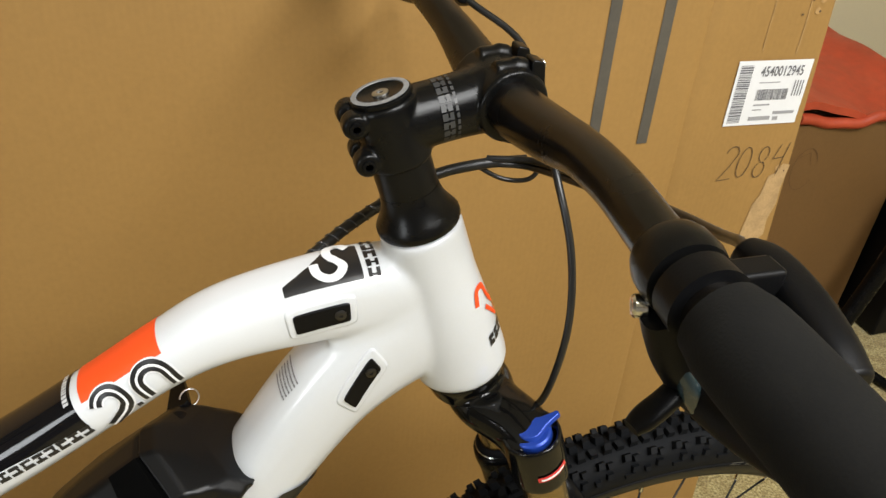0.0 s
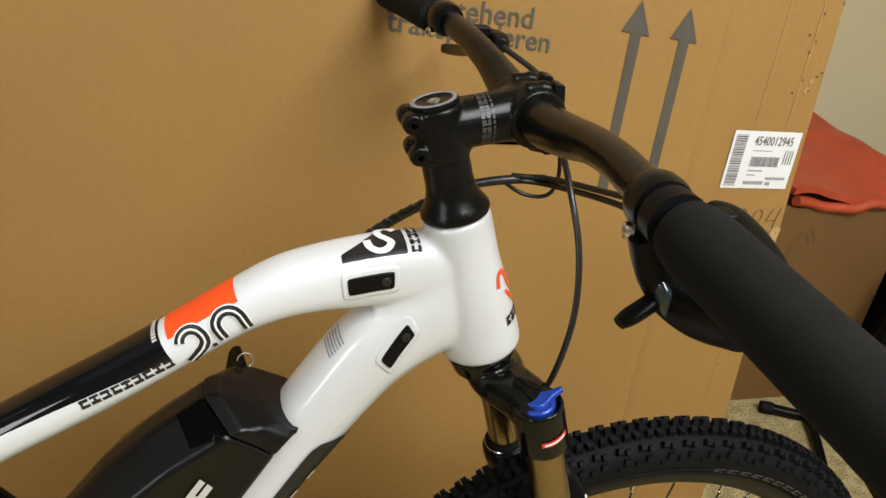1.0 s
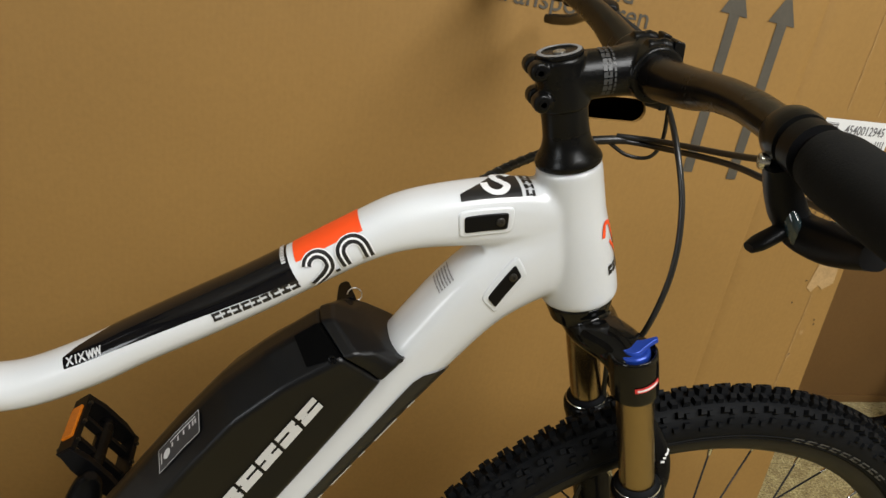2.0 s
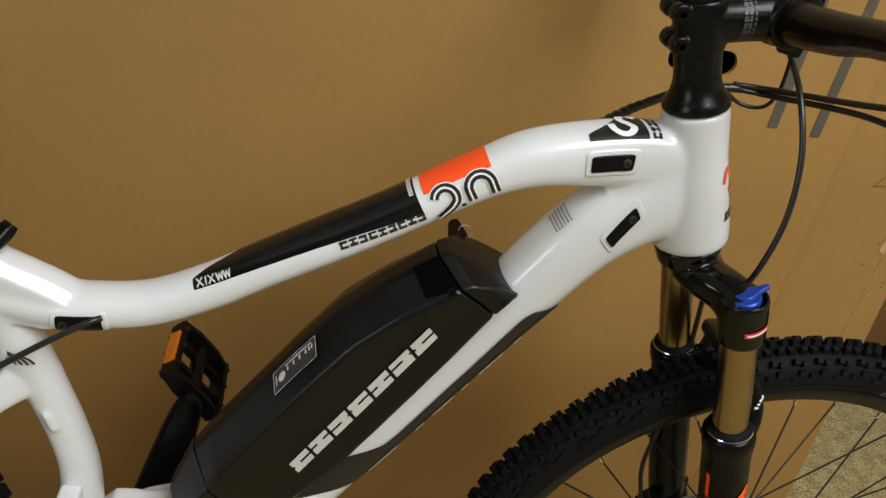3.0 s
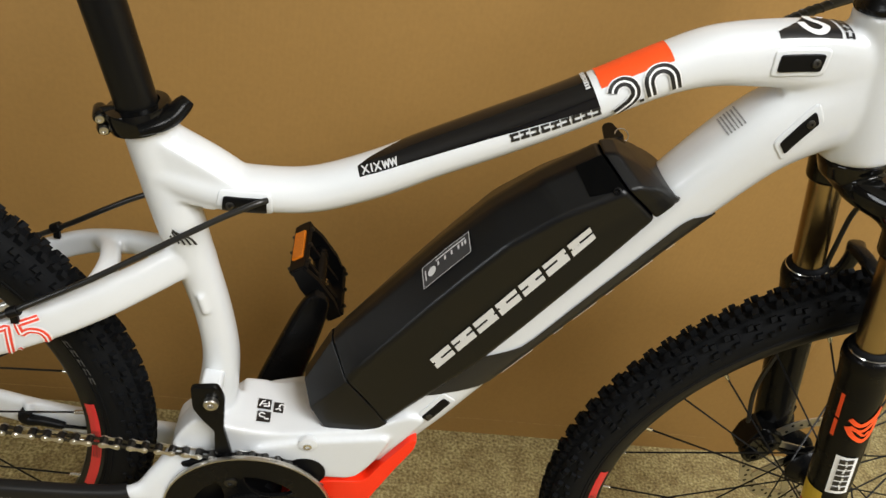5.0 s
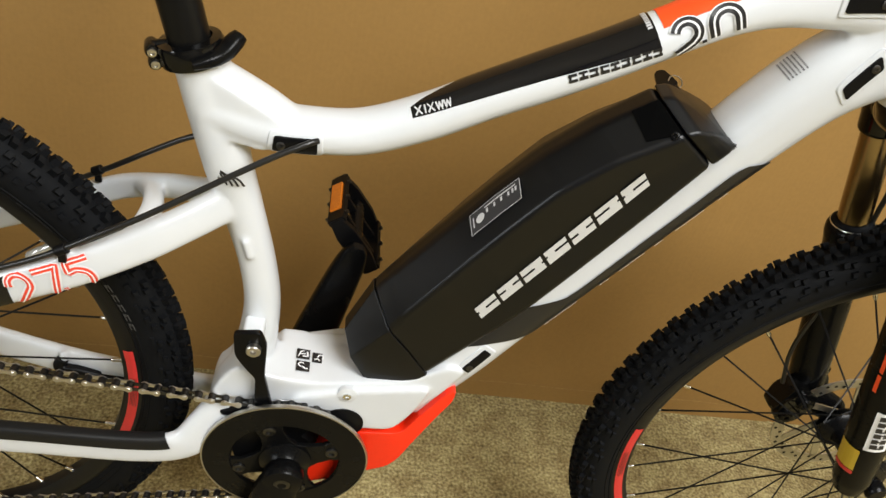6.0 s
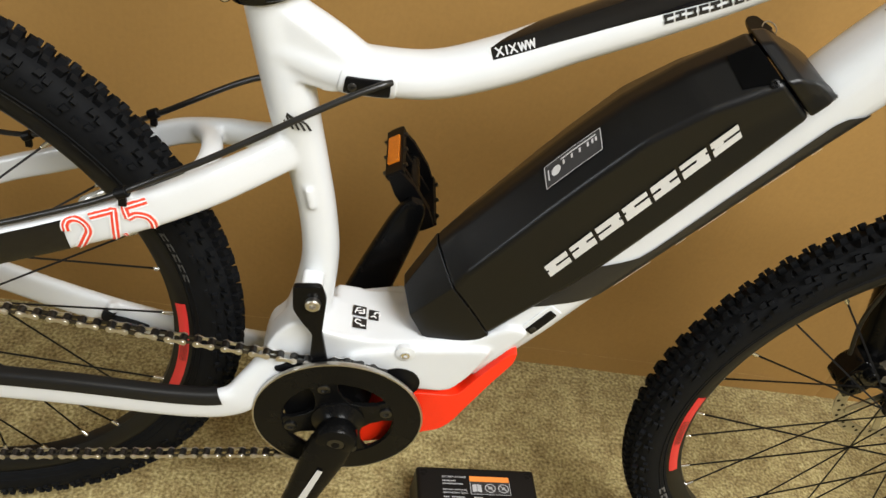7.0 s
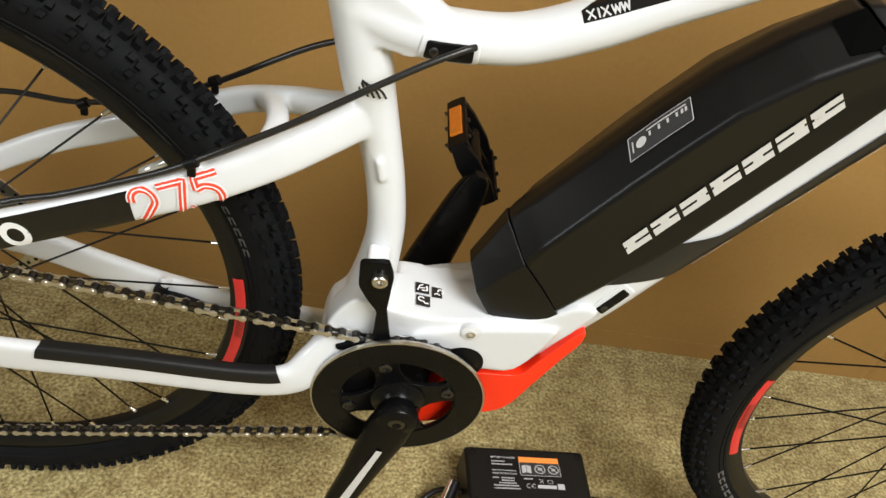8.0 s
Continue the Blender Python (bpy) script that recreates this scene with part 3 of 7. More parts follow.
def charger():
    c = thing("battery_charger", "black plastic battery charger lying on the carpet under the bicycle", "charger", at=(0.65, 0.0, 0))
    ang = math.atan2(0.010, 0.165)
    m = Matrix.Translation((0.575 - 0.65, 0.0565, 0)) @ Matrix.Rotation(ang, 4, "Z")
    L, W, T = 0.166, 0.088, 0.061
    bm = bmesh.new()
    box(bm, (0, -W, 0.004), (L, 0, T), m)
    part("case", bm, PLASTIC, c, bevel=0.005, segs=3)
    bm = bmesh.new()
    box(bm, (0.004, -W + 0.004, 0), (L - 0.004, -0.004, 0.004), m)
    part("base", bm, PLASTICDARK, c)
    for x in (0.01, L - 0.01):
        for y in (-0.01, -W + 0.01):
            bm = bmesh.new()
            lathe(bm, [(0.0045, T - 0.002), (0.0045, T + 0.0004), (0.003, T + 0.0004), (0.0026, T - 0.001), (0, T - 0.001)], m @ Vector((x, y, 0)), (0, 0, 1), 14)
            part("screw", bm, PLASTICDARK, c)
    lay = lambda u, v: m @ Vector((0.0723 + (u - 0.085) * 0.92, -0.0138 + (v + 0.006) * 0.80, T + 0.0007))
    lay2 = lambda u, v: lay(u, v) + Vector((0, 0, 0.0005))
    part("warning_sticker", flat_bm([[(0.085, -0.016), (0.145, -0.016), (0.145, -0.006), (0.085, -0.006)]], lay), PALEORANGE, c, "orange warning band", smooth=False)
    frame2 = [[(0.085, -0.04), (0.1045, -0.04), (0.1045, -0.0165), (0.085, -0.0165)], [(0.1052, -0.04), (0.1245, -0.04), (0.1245, -0.0165), (0.1052, -0.0165)], [(0.1252, -0.04), (0.145, -0.04), (0.145, -0.0165), (0.1252, -0.0165)]]
    part("pictogram_panel", flat_bm(frame2, lay), STICKERDARK, c, "dark pictogram panels", smooth=False)
    part("panel_outline", flat_bm(ribbon([(0.085, -0.0165), (0.085, -0.040), (0.145, -0.040), (0.145, -0.0165)], 0.0008), lay2), CHARGERINK, c, "thin white panel outline", smooth=False)
    marks = ribbon(arc(0.115, -0.028, 0.0075, 0, 360, 20), 0.0014) + ribbon([(0.1097, -0.0227), (0.1203, -0.0333)], 0.0014) + ribbon(arc(0.135, -0.028, 0.0075, 0, 360, 20), 0.0014) + ribbon([(0.1297, -0.0227), (0.1403, -0.0333)], 0.0014)
    marks += [[(0.088, -0.036), (0.0944, -0.0345), (0.0944, -0.021), (0.088, -0.0225)], [(0.0952, -0.0345), (0.1016, -0.036), (0.1016, -0.0225), (0.0952, -0.021)], [(0.112, -0.03), (0.118, -0.03), (0.118, -0.025), (0.112, -0.025)], [(0.132, -0.031), (0.138, -0.029), (0.137, -0.025), (0.133, -0.026)]]
    part("pictogram", flat_bm(marks, lay2), CHARGERINK, c, "white pictograms", smooth=False)
    txt = []
    for s, x, y, w, h in (("BATTERY CHARGER", 0.044, -0.010, 0.036, 0.0032), ("BEFORE CHARGING,", 0.044, -0.034, 0.036, 0.003), ("READ INSTRUCTIONS", 0.044, -0.0395, 0.036, 0.003)):
        txt += [[(x + u, y + v) for u, v in q] for q in fit_width(letters(s, 0.01, 0.0002), w, h)]
    rng = random.Random(9)
    for y, x0, x1 in ((-0.017, 0.044, 0.064), (-0.0225, 0.044, 0.074), (-0.047, 0.044, 0.052), (-0.047, 0.056, 0.075), (-0.0515, 0.056, 0.075), (-0.056, 0.052, 0.078), (-0.0605, 0.044, 0.08), (-0.0655, 0.044, 0.082), (-0.047, 0.089, 0.102)):
        x = x0
        while x < x1:
            w = 0.0012 + 0.0016 * rng.random()
            txt.append([(x, y), (min(x + w, x1), y), (min(x + w, x1), y + 0.0024), (x, y + 0.0024)])
            x += w + 0.0007
    txt += ribbon(arc(0.095, -0.0585, 0.0035, 60, 300), 0.0009) + ribbon(arc(0.103, -0.0585, 0.0035, 60, 300), 0.0009) + [[(0.098, -0.059), (0.1025, -0.059), (0.1025, -0.058), (0.098, -0.058)]]
    txt += [[(0.108, -0.062), (0.136, -0.062), (0.136, -0.056), (0.108, -0.056)], [(0.138, -0.063), (0.148, -0.063), (0.148, -0.053), (0.138, -0.053)]]
    txt += ribbon([(0.112, -0.046), (0.118, -0.053)], 0.0008) + ribbon([(0.118, -0.046), (0.112, -0.053)], 0.0008) + ribbon([(0.124, -0.047), (0.131, -0.047), (0.131, -0.053), (0.124, -0.053), (0.124, -0.047)], 0.0007)
    part("printed_text", flat_bm(txt, lay), CHARGERINK, c, "white printed lettering", smooth=False)
    bm = bmesh.new()
    rod(bm, m @ Vector((L - 0.002, -0.055, 0.03)), m @ Vector((L + 0.03, -0.055, 0.028)), 0.007, r2=0.004)
    part("strain_relief", bm, PLASTICDARK, c)
    bm = bmesh.new()
    pts = [m @ Vector(p) for p in ((L + 0.025, -0.055, 0.028), (L + 0.055, -0.05, 0.02), (L + 0.075, -0.075, 0.012), (L + 0.10, -0.12, 0.008), (L + 0.09, -0.17, 0.006), (L + 0.05, -0.20, 0.006))]
    cord(bm, pts, 0.004, seg=10)
    part("cable", bm, CABLE, c)
    bm = bmesh.new()
    pts = [m @ Vector(p) for p in ((L + 0.05, -0.06, 0.03), (L + 0.09, -0.08, 0.022), (L + 0.115, -0.13, 0.012), (L + 0.10, -0.20, 0.008), (L + 0.06, -0.15, 0.012), (L + 0.065, -0.07, 0.018), (L + 0.10, -0.06, 0.014), (L + 0.125, -0.11, 0.006), (L + 0.13, -0.2, 0.006))]
    cord(bm, pts, 0.0045, seg=10)
    part("cable", bm, CABLE, c)
    bm = bmesh.new()
    pts = [m @ Vector(p) for p in ((0.0, -0.05, 0.03), (-0.03, -0.045, 0.022), (-0.055, -0.06, 0.010), (-0.07, -0.10, 0.006), (-0.05, -0.14, 0.006), (-0.03, -0.11, 0.010), (-0.045, -0.075, 0.02), (-0.02, -0.06, 0.030))]
    cord(bm, pts, 0.004, seg=10)
    part("cable", bm, CABLE, c)
    bm = bmesh.new()
    rod(bm, m @ Vector((-0.032, -0.085, 0.028)), m @ Vector((-0.012, -0.042, 0.042)), 0.0085)
    plug = part("plug", bm, PLASTICDARK, c, bevel=0.002)
    bm = bmesh.new()
    rod(bm, m @ Vector((-0.034, -0.078, 0.0375)), m @ Vector((-0.018, -0.044, 0.0475)), 0.0035)
    part("plug_contact", bm, SILVER, plug, "bright metal plug contact")


charger()


# ---- the electric mountain bicycle ----
bike = thing("electric_bicycle", "white hardtail electric mountain bicycle with black battery and orange-red accents", "bicycle")
HR, HF, HZ = (0.0045, 0.009, 0.3405), (1.1165, -0.009, 0.3395), 0.3395
BB = Vector((0.451, 0.0, 0.304))
HT1 = Vector((0.8857, 0, 0.885))
HA = Vector((-0.3165, 0, 1.0)).normalized()
HT0 = HT1 - HA * 0.1172
SA = Vector((-0.3165, 0.045, 1.0)).normalized()

TT = Tube([(0.3557, 0, 0.6748, 0.0205, 0.0193, 2.2), (0.4004, 0, 0.6640, 0.0226, 0.0181, 2.2), (0.4358, 0, 0.6631, 0.0219, 0.0174, 2.2), (0.4804, 0, 0.6691, 0.0212, 0.0179, 2.2),
           (0.5281, 0, 0.6909, 0.0213, 0.0182, 2.2), (0.5706, 0, 0.7170, 0.0216, 0.0180, 2.2), (0.6131, 0, 0.7422, 0.0224, 0.0184, 2.2), (0.6541, 0, 0.7670, 0.0223, 0.0182, 2.2),
           (0.6940, 0, 0.7930, 0.0217, 0.0179, 2.3), (0.7316, 0, 0.8174, 0.0216, 0.0185, 2.4), (0.7665, 0, 0.8344, 0.0228, 0.0212, 2.7), (0.8120, 0, 0.8441, 0.0235, 0.0236, 3.2),
           (0.8500, 0, 0.8480, 0.0237, 0.0256, 3.2), (0.8900, 0, 0.8480, 0.0218, 0.0257, 3.0)], k=8)
DO, DU, DN = Vector((0.58, 0, 0.40)), Vector((0.583, 0, 0.812)).normalized(), Vector((-0.812, 0, 0.583)).normalized()
dt = lambda s, h=0.0: DO + DU * s + DN * h
DT = Tube([(0.5617, 0, 0.3762, 0.0378, 0.0306, 2.8), (0.6081, 0, 0.4414, 0.0359, 0.0305, 2.8), (0.6474, 0, 0.4993, 0.0321, 0.0293, 2.7), (0.7037, 0, 0.5819, 0.0298, 0.0277, 2.6), (0.7471, 0, 0.6489, 0.0294, 0.0270, 2.6), (0.7781, 0, 0.7003, 0.0302, 0.0287, 2.6),
           (0.8205, 0, 0.7641, 0.0296, 0.0303, 2.8), (0.8515, 0, 0.7954, 0.0274, 0.0339, 2.8), (0.8883, 0, 0.8203, 0.0244, 0.0401, 2.6)], k=8)
SSR = Tube([(0.0174, -0.0680, 0.4091, 0.0068, 0.0168, 4), (0.0974, -0.0680, 0.4605, 0.0065, 0.0170, 4), (0.1575, -0.0670, 0.4892, 0.0063, 0.0164, 4), (0.2129, -0.0660, 0.5150, 0.0062, 0.0157, 4), (0.2697, -0.0610, 0.5416, 0.0070, 0.0162, 4),
            (0.3148, -0.0460, 0.5611, 0.0085, 0.0168, 3.5), (0.3442, -0.0310, 0.5731, 0.0090, 0.0163, 3), (0.3741, -0.0140, 0.5861, 0.0085, 0.0162, 2.6), (0.3972, -0.0020, 0.5959, 0.0070, 0.0145, 2.4)], k=8)
SSL = Tube([(0.0208, 0.068, 0.4045, 0.0062, 0.0120, 4), (0.1008, 0.068, 0.4540, 0.0062, 0.0125, 4), (0.1610, 0.067, 0.4815, 0.0062, 0.0130, 4), (0.2163, 0.066, 0.5075, 0.0062, 0.0130, 4), (0.2715, 0.061, 0.5370, 0.0065, 0.0125, 4),
            (0.3167, 0.046, 0.5555, 0.0070, 0.0125, 3.5), (0.3464, 0.031, 0.5665, 0.0080, 0.0130, 3), (0.3764, 0.014, 0.5800, 0.0080, 0.0135, 2.6), (0.3993, 0.002, 0.5905, 0.0070, 0.0120, 2.4)], k=8)
CSR = Tube([(0.0016, -0.0680, 0.3309, 0.0065, 0.0190, 4), (0.0808, -0.0680, 0.3182, 0.0065, 0.0185, 4.5), (0.2002, -0.0660, 0.3157, 0.0065, 0.0185, 4.5), (0.2999, -0.0600, 0.3065, 0.0065, 0.0190, 4), (0.3461, -0.0540, 0.3097, 0.0080, 0.0190, 3), (0.3694, -0.0460, 0.3338, 0.0100, 0.0205, 2.6), (0.3913, -0.0360, 0.3640, 0.0130, 0.0225, 2.5)], k=8)
CSL = Tube([(0.0, 0.066, 0.340, 0.0065, 0.020, 4), (0.08, 0.062, 0.326, 0.0065, 0.019, 4), (0.14, 0.057, 0.312, 0.0065, 0.019, 4), (0.20, 0.053, 0.299, 0.0065, 0.0190, 4), (0.256, 0.052, 0.288, 0.0065, 0.0190, 4), (0.30, 0.051, 0.283, 0.0065, 0.0190, 3.6), (0.345, 0.048, 0.281, 0.008, 0.0180, 3), (0.39, 0.036, 0.290, 0.012, 0.018, 2.5)], k=8)


def frame_shell():
    """All welded tubes in one skin."""
    bm = bmesh.new()
    for tb in (TT, DT, SSR, SSL, CSR, CSL):
        tb.mesh(bm, 24)
    L = (HT1 - HT0).length
    lathe(bm, [(0.0310, 0.003), (0.0328, 0.007), (0.0326, 0.020), (0.0300, 0.05), (0.0266, 0.085), (0.0258, L + 0.004), (0.0252, L + 0.008)], HT0, HA, 40)
    # seat tube and its bent foot
    sweep(bm, [(0.3505, 0, 0.716, 0.0205, 0.0205, 2), (0.362, 0, 0.672, 0.0205, 0.021, 2), (0.378, 0, 0.61, 0.0195, 0.020, 2), (0.392, 0, 0.565, 0.018, 0.0175, 2.1), (0.4035, 0, 0.522, 0.018, 0.0165, 2.2),
               (0.411, 0, 0.475, 0.020, 0.017, 2.2), (0.410, 0, 0.43, 0.024, 0.019, 2.3), (0.405, 0, 0.385, 0.03, 0.022, 2.4)], k=8, seg=24)
    prism(bm, [(0.356, 0.708), (0.372, 0.7010), (0.40, 0.6860), (0.424, 0.6710), (0.443, 0.664), (0.45, 0.655), (0.40, 0.648), (0.365, 0.655)], -0.0192, 0.0192)
    sweep(bm, [(0.356, 0, 0.7005, 0.0165, 0.0150, 2.1), (0.372, 0, 0.6940, 0.0165, 0.0145, 2.1), (0.40, 0, 0.6805, 0.0165, 0.0140, 2.1), (0.424, 0, 0.6680, 0.0165, 0.0120, 2.1), (0.445, 0, 0.661, 0.016, 0.011, 2.1)], k=6)
    # motor housing
    shell = soft([(0.372, 0.330), (0.367, 0.350), (0.371, 0.377), (0.381, 0.400), (0.396, 0.420), (0.43, 0.408), (0.47, 0.404), (0.515, 0.412), (0.56, 0.420), (0.595, 0.446), (0.616, 0.442), (0.596, 0.405), (0.572, 0.372), (0.557, 0.343), (0.50, 0.338), (0.44, 0.330)], 0.012)
    prism(bm, shell, -0.041, -0.012)
    lowered = lambda d: [(x, min(z, max(0.345, 0.452 - d - 1.1 * max(0, 0.425 - x)))) for x, z in shell]
    prism(bm, lowered(0.012), -0.013, 0.010)
    far = [(max(x, 0.405), z) for x, z in shell]
    prism(bm, [(x, min(z, max(0.345, 0.408 - 1.1 * max(0, 0.435 - x)))) for x, z in far], 0.009, 0.030)
    prism(bm, [(x, min(z, 0.380 + 0.25 * max(0, x - 0.5) - 0.9 * max(0, 0.435 - x))) for x, z in far], 0.029, 0.040)
    prism(bm, soft([(0.44, 0.345), (0.452, 0.388), (0.50, 0.403), (0.55, 0.412), (0.585, 0.418), (0.572, 0.38), (0.555, 0.35)], 0.012), -0.047, 0.045)
    # gusset under the head tube and web between the tubes
    sweep(bm, [(0.826, 0, 0.818, 0.016, 0.008, 2.2), (0.840, 0, 0.817, 0.0215, 0.018, 2.8), (0.862, 0, 0.822, 0.0235, 0.028, 3), (0.895, 0, 0.83, 0.0235, 0.032, 3)], k=6)
    # bridge between the seat stays
    sweep(bm, [(0.286, -0.052, 0.545, 0.009, 0.009, 2.6), (0.301, -0.034, 0.551, 0.009, 0.009, 2.6), (0.311, 0, 0.556, 0.0095, 0.009, 2.6), (0.306, 0.034, 0.553, 0.009, 0.009, 2.6), (0.294, 0.054, 0.548, 0.009, 0.008, 2.6)], k=5, seg=16, across=(1, 0, 0))
    # cast lugs for cables on the seat tube and the seat stay
    prism(bm, soft([(0.254, 0.548), (0.268, 0.554), (0.266, 0.5615), (0.257, 0.559)], 0.002), -0.066, -0.058)
    sweep(bm, [(0.2035, 0.0480, 0.318, 0.0050, 0.0050, 2), (0.2035, 0.0455, 0.312, 0.0048, 0.0048, 2), (0.203, 0.044, 0.306, 0.0046, 0.0046, 2)], k=3, seg=12)
    prism(bm, soft([(0.391, 0.556), (0.397, 0.556), (0.4025, 0.536), (0.3965, 0.535)], 0.002), -0.0215, -0.012)
    ob = part("frame", bm, WHITE, bike)
    md = ob.modifiers.new("welds", "REMESH")
    md.mode, md.voxel_size, md.use_smooth_shade = "VOXEL", 0.0021, True
    sm = ob.modifiers.new("smooth", "SMOOTH")
    sm.factor, sm.iterations = 0.5, 9
    return ob


frame_ob = frame_shell()


def wrap(tb, s0, s1, lo, hi, off, ns=30, na=12):
    """A patch round a tube between two angles that may vary with u from 0 to 1."""
    def put(u, v):
        a, b = lo(u) if callable(lo) else lo, hi(u) if callable(hi) else hi
        st = s0(v) + (s1(v) - s0(v)) * u if callable(s0) else s0 + (s1 - s0) * u
        return tb.point(st, radians(a + (b - a) * v), off)
    return sheet(put, [i / ns for i in range(ns + 1)], [j / na for j in range(na + 1)])


def hug(ob, off):
    """Lays a thin print on the skin of the frame."""
    md = ob.modifiers.new("hug", "SHRINKWRAP")
    md.target, md.wrap_method, md.wrap_mode, md.offset = frame_ob, "NEAREST_SURFACEPOINT", "ABOVE_SURFACE", off
    return ob


def tube_decal(name, tb, polys, s0, v0, material, off, label, scale=1.0):
    """Lays flat polygons (u along the tube, v up its right-hand side) on a tube, by arc length round it."""
    def put(u, v):
        s = s0 + u * scale
        return tb.point(s, tb.arc(s, v0 + v * scale), off)
    return hug(part(name, flat_bm(polys, put), material, frame_ob, label, smooth=False), off - 0.0008)


def top_tube_decals():
    on = lambda off: (lambda u, w: TT.point(u, TT.arc(u, w), off))
    grid = lambda lo, hi, off, s0, s1, ns=44, nw=18: sheet(lambda u, v: on(off)(s0 + (s1 - s0) * u, lo(s0 + (s1 - s0) * u) + (hi(s0 + (s1 - s0) * u) - lo(s0 + (s1 - s0) * u)) * v), [i / ns for i in range(ns + 1)], [j / nw for j in range(nw + 1)])
    line = lambda *p: (lambda u: float(np.interp(u, [q[0] for q in p], [q[1] for q in p])))
    # glossy black field with pointed tail
    low = line((0.171, 0.0121), (0.204, 0.0108), (0.228, 0.0093), (0.275, 0.0079), (0.320, 0.0050), (0.3645, 0.0010))
    hug(part("black_field", grid(low, line((0.171, 0.0220), (0.182, 0.0285), (0.208, 0.0375), (0.225, 0.052), (0.24, 0.062)), 0.0011, 0.171, 0.3642), BLACKGLOSS, frame_ob, "glossy black painted field"), 0.0004)
    hug(part("orange_field", grid(line((0, 0.0140)), line((0, 0.058)), 0.0011, 0.3696, 0.4245, 16), ORANGE, frame_ob, "orange-red painted field"), 0.0004)
    # silver strokes in the tail and a small rotated line at the front of the black field
    strokes = []
    for x, kind in ((0.0, "x"), (0.0075, "i"), (0.0105, "x"), (0.018, "w"), (0.0245, "w")):
        ln = {"x": ([(0, 0), (0.0055, 0.0075)], [(0, 0.0075), (0.0055, 0)]), "i": ([(0.0008, 0), (0.0008, 0.0075)],), "w": ([(0, 0.0072), (0.0012, 0), (0.0028, 0.0066), (0.0042, 0), (0.0058, 0.0072)],)}[kind]
        for q in ln:
            strokes += ribbon([(x + a, b) for a, b in q], 0.0014)
    tube_decal("silver_marks", TT, [[(u, v - 0.055 * u) for u, v in q] for q in strokes], 0.1742, 0.0134, DECALGREY, 0.0018, "small silver strokes")
    rng = random.Random(12)
    rows, w = [], 0.0
    while w < 0.022:
        h = 0.0011 + 0.0016 * rng.random()
        rows.append([(0, w), (0.0036, w), (0.0036, w + h), (0, w + h)])
        w += h + 0.0006
    tube_decal("silver_marks", TT, rows, 0.3588, 0.0175, DECALGREY, 0.0018, "small silver lettering marks")
    # model word as plain blocks
    blocks = fit_width(plain_glyphs(9, 0.8, 1.0, 0.16, 0.08, heavy=0.26, slot=0.3), 0.0715, 0.0068)
    for k in range(9):
        tube_decal("word_block", TT, [[(u, v - 0.062 * u) for u, v in q] for q in blocks[3 * k:3 * k + 3]], 0.2930, -0.0008, DECALBLACK, 0.0014, "black plain block of a word mark")
    # large outlined figures 2.0, upright across the tube
    two = arc(0.3838, 0.0045, 0.0086, 160, -35, 20) + [(0.3868, -0.0035), (0.3800, -0.0065), (0.3738, -0.0090)]
    nil = [(0.4030, -0.0062), (0.4030, 0.0026)] + arc(0.4124, 0.0026, 0.0094, 178, 2, 20) + [(0.4218, -0.0068)]
    dot = [(0.3948, -0.0078), (0.3948, -0.0048)]
    for w, m2, off in ((0.0092, DECALWHITE, 0.0016), (0.0071, DECALBLACK, 0.0021), (0.0015, DECALWHITE, 0.0026)):
        for glyph, gw in ((two, w), (nil, w), (dot, w * 0.5)):
            if glyph is dot and w < 0.002:
                continue
            tube_decal("figure", TT, ribbon(glyph, gw), 0, 0, m2, off, {0.0092: "white outline of the figures 2.0", 0.0071: "black figures 2.0", 0.0015: "white inline of the figures 2.0"}[w])
    # emblem on the shoulder near the head tube
    hug(part("emblem_field", grid(line((0.4955, 0.0198), (0.541, 0.0222)), line((0.4955, 0.0268), (0.505, 0.0335), (0.515, 0.0425), (0.5215, 0.051), (0.53, 0.0525)), 0.0014, 0.4955, 0.5400, 24, 14), DECALBLACK, frame_ob, "black emblem field"), 0.0004)
    swoosh = [(0.5145, 0.0395), (0.5155, 0.0310), (0.5205, 0.0262), (0.5265, 0.0272), (0.5300, 0.0330), (0.5275, 0.0385), (0.5235, 0.0440), (0.5235, 0.0510), (0.5290, 0.0550), (0.5345, 0.0490)]
    tube_decal("emblem", TT, ribbon([tuple(p) for p in glide(swoosh, 5)], 0.0052), 0, 0, DECALWHITE, 0.002, "white curved emblem")
    tube_decal("word_mark", TT, [[(y, x) for x, y in q] for q in fit_width(plain_glyphs(5, 0.8, 1.0, 0.18, 0.0, heavy=0.26, slot=0.36), 0.035, 0.0068)], 0.5428, 0.0228, DECALBLACK, 0.0014, "black blocks of a word mark")


top_tube_decals()


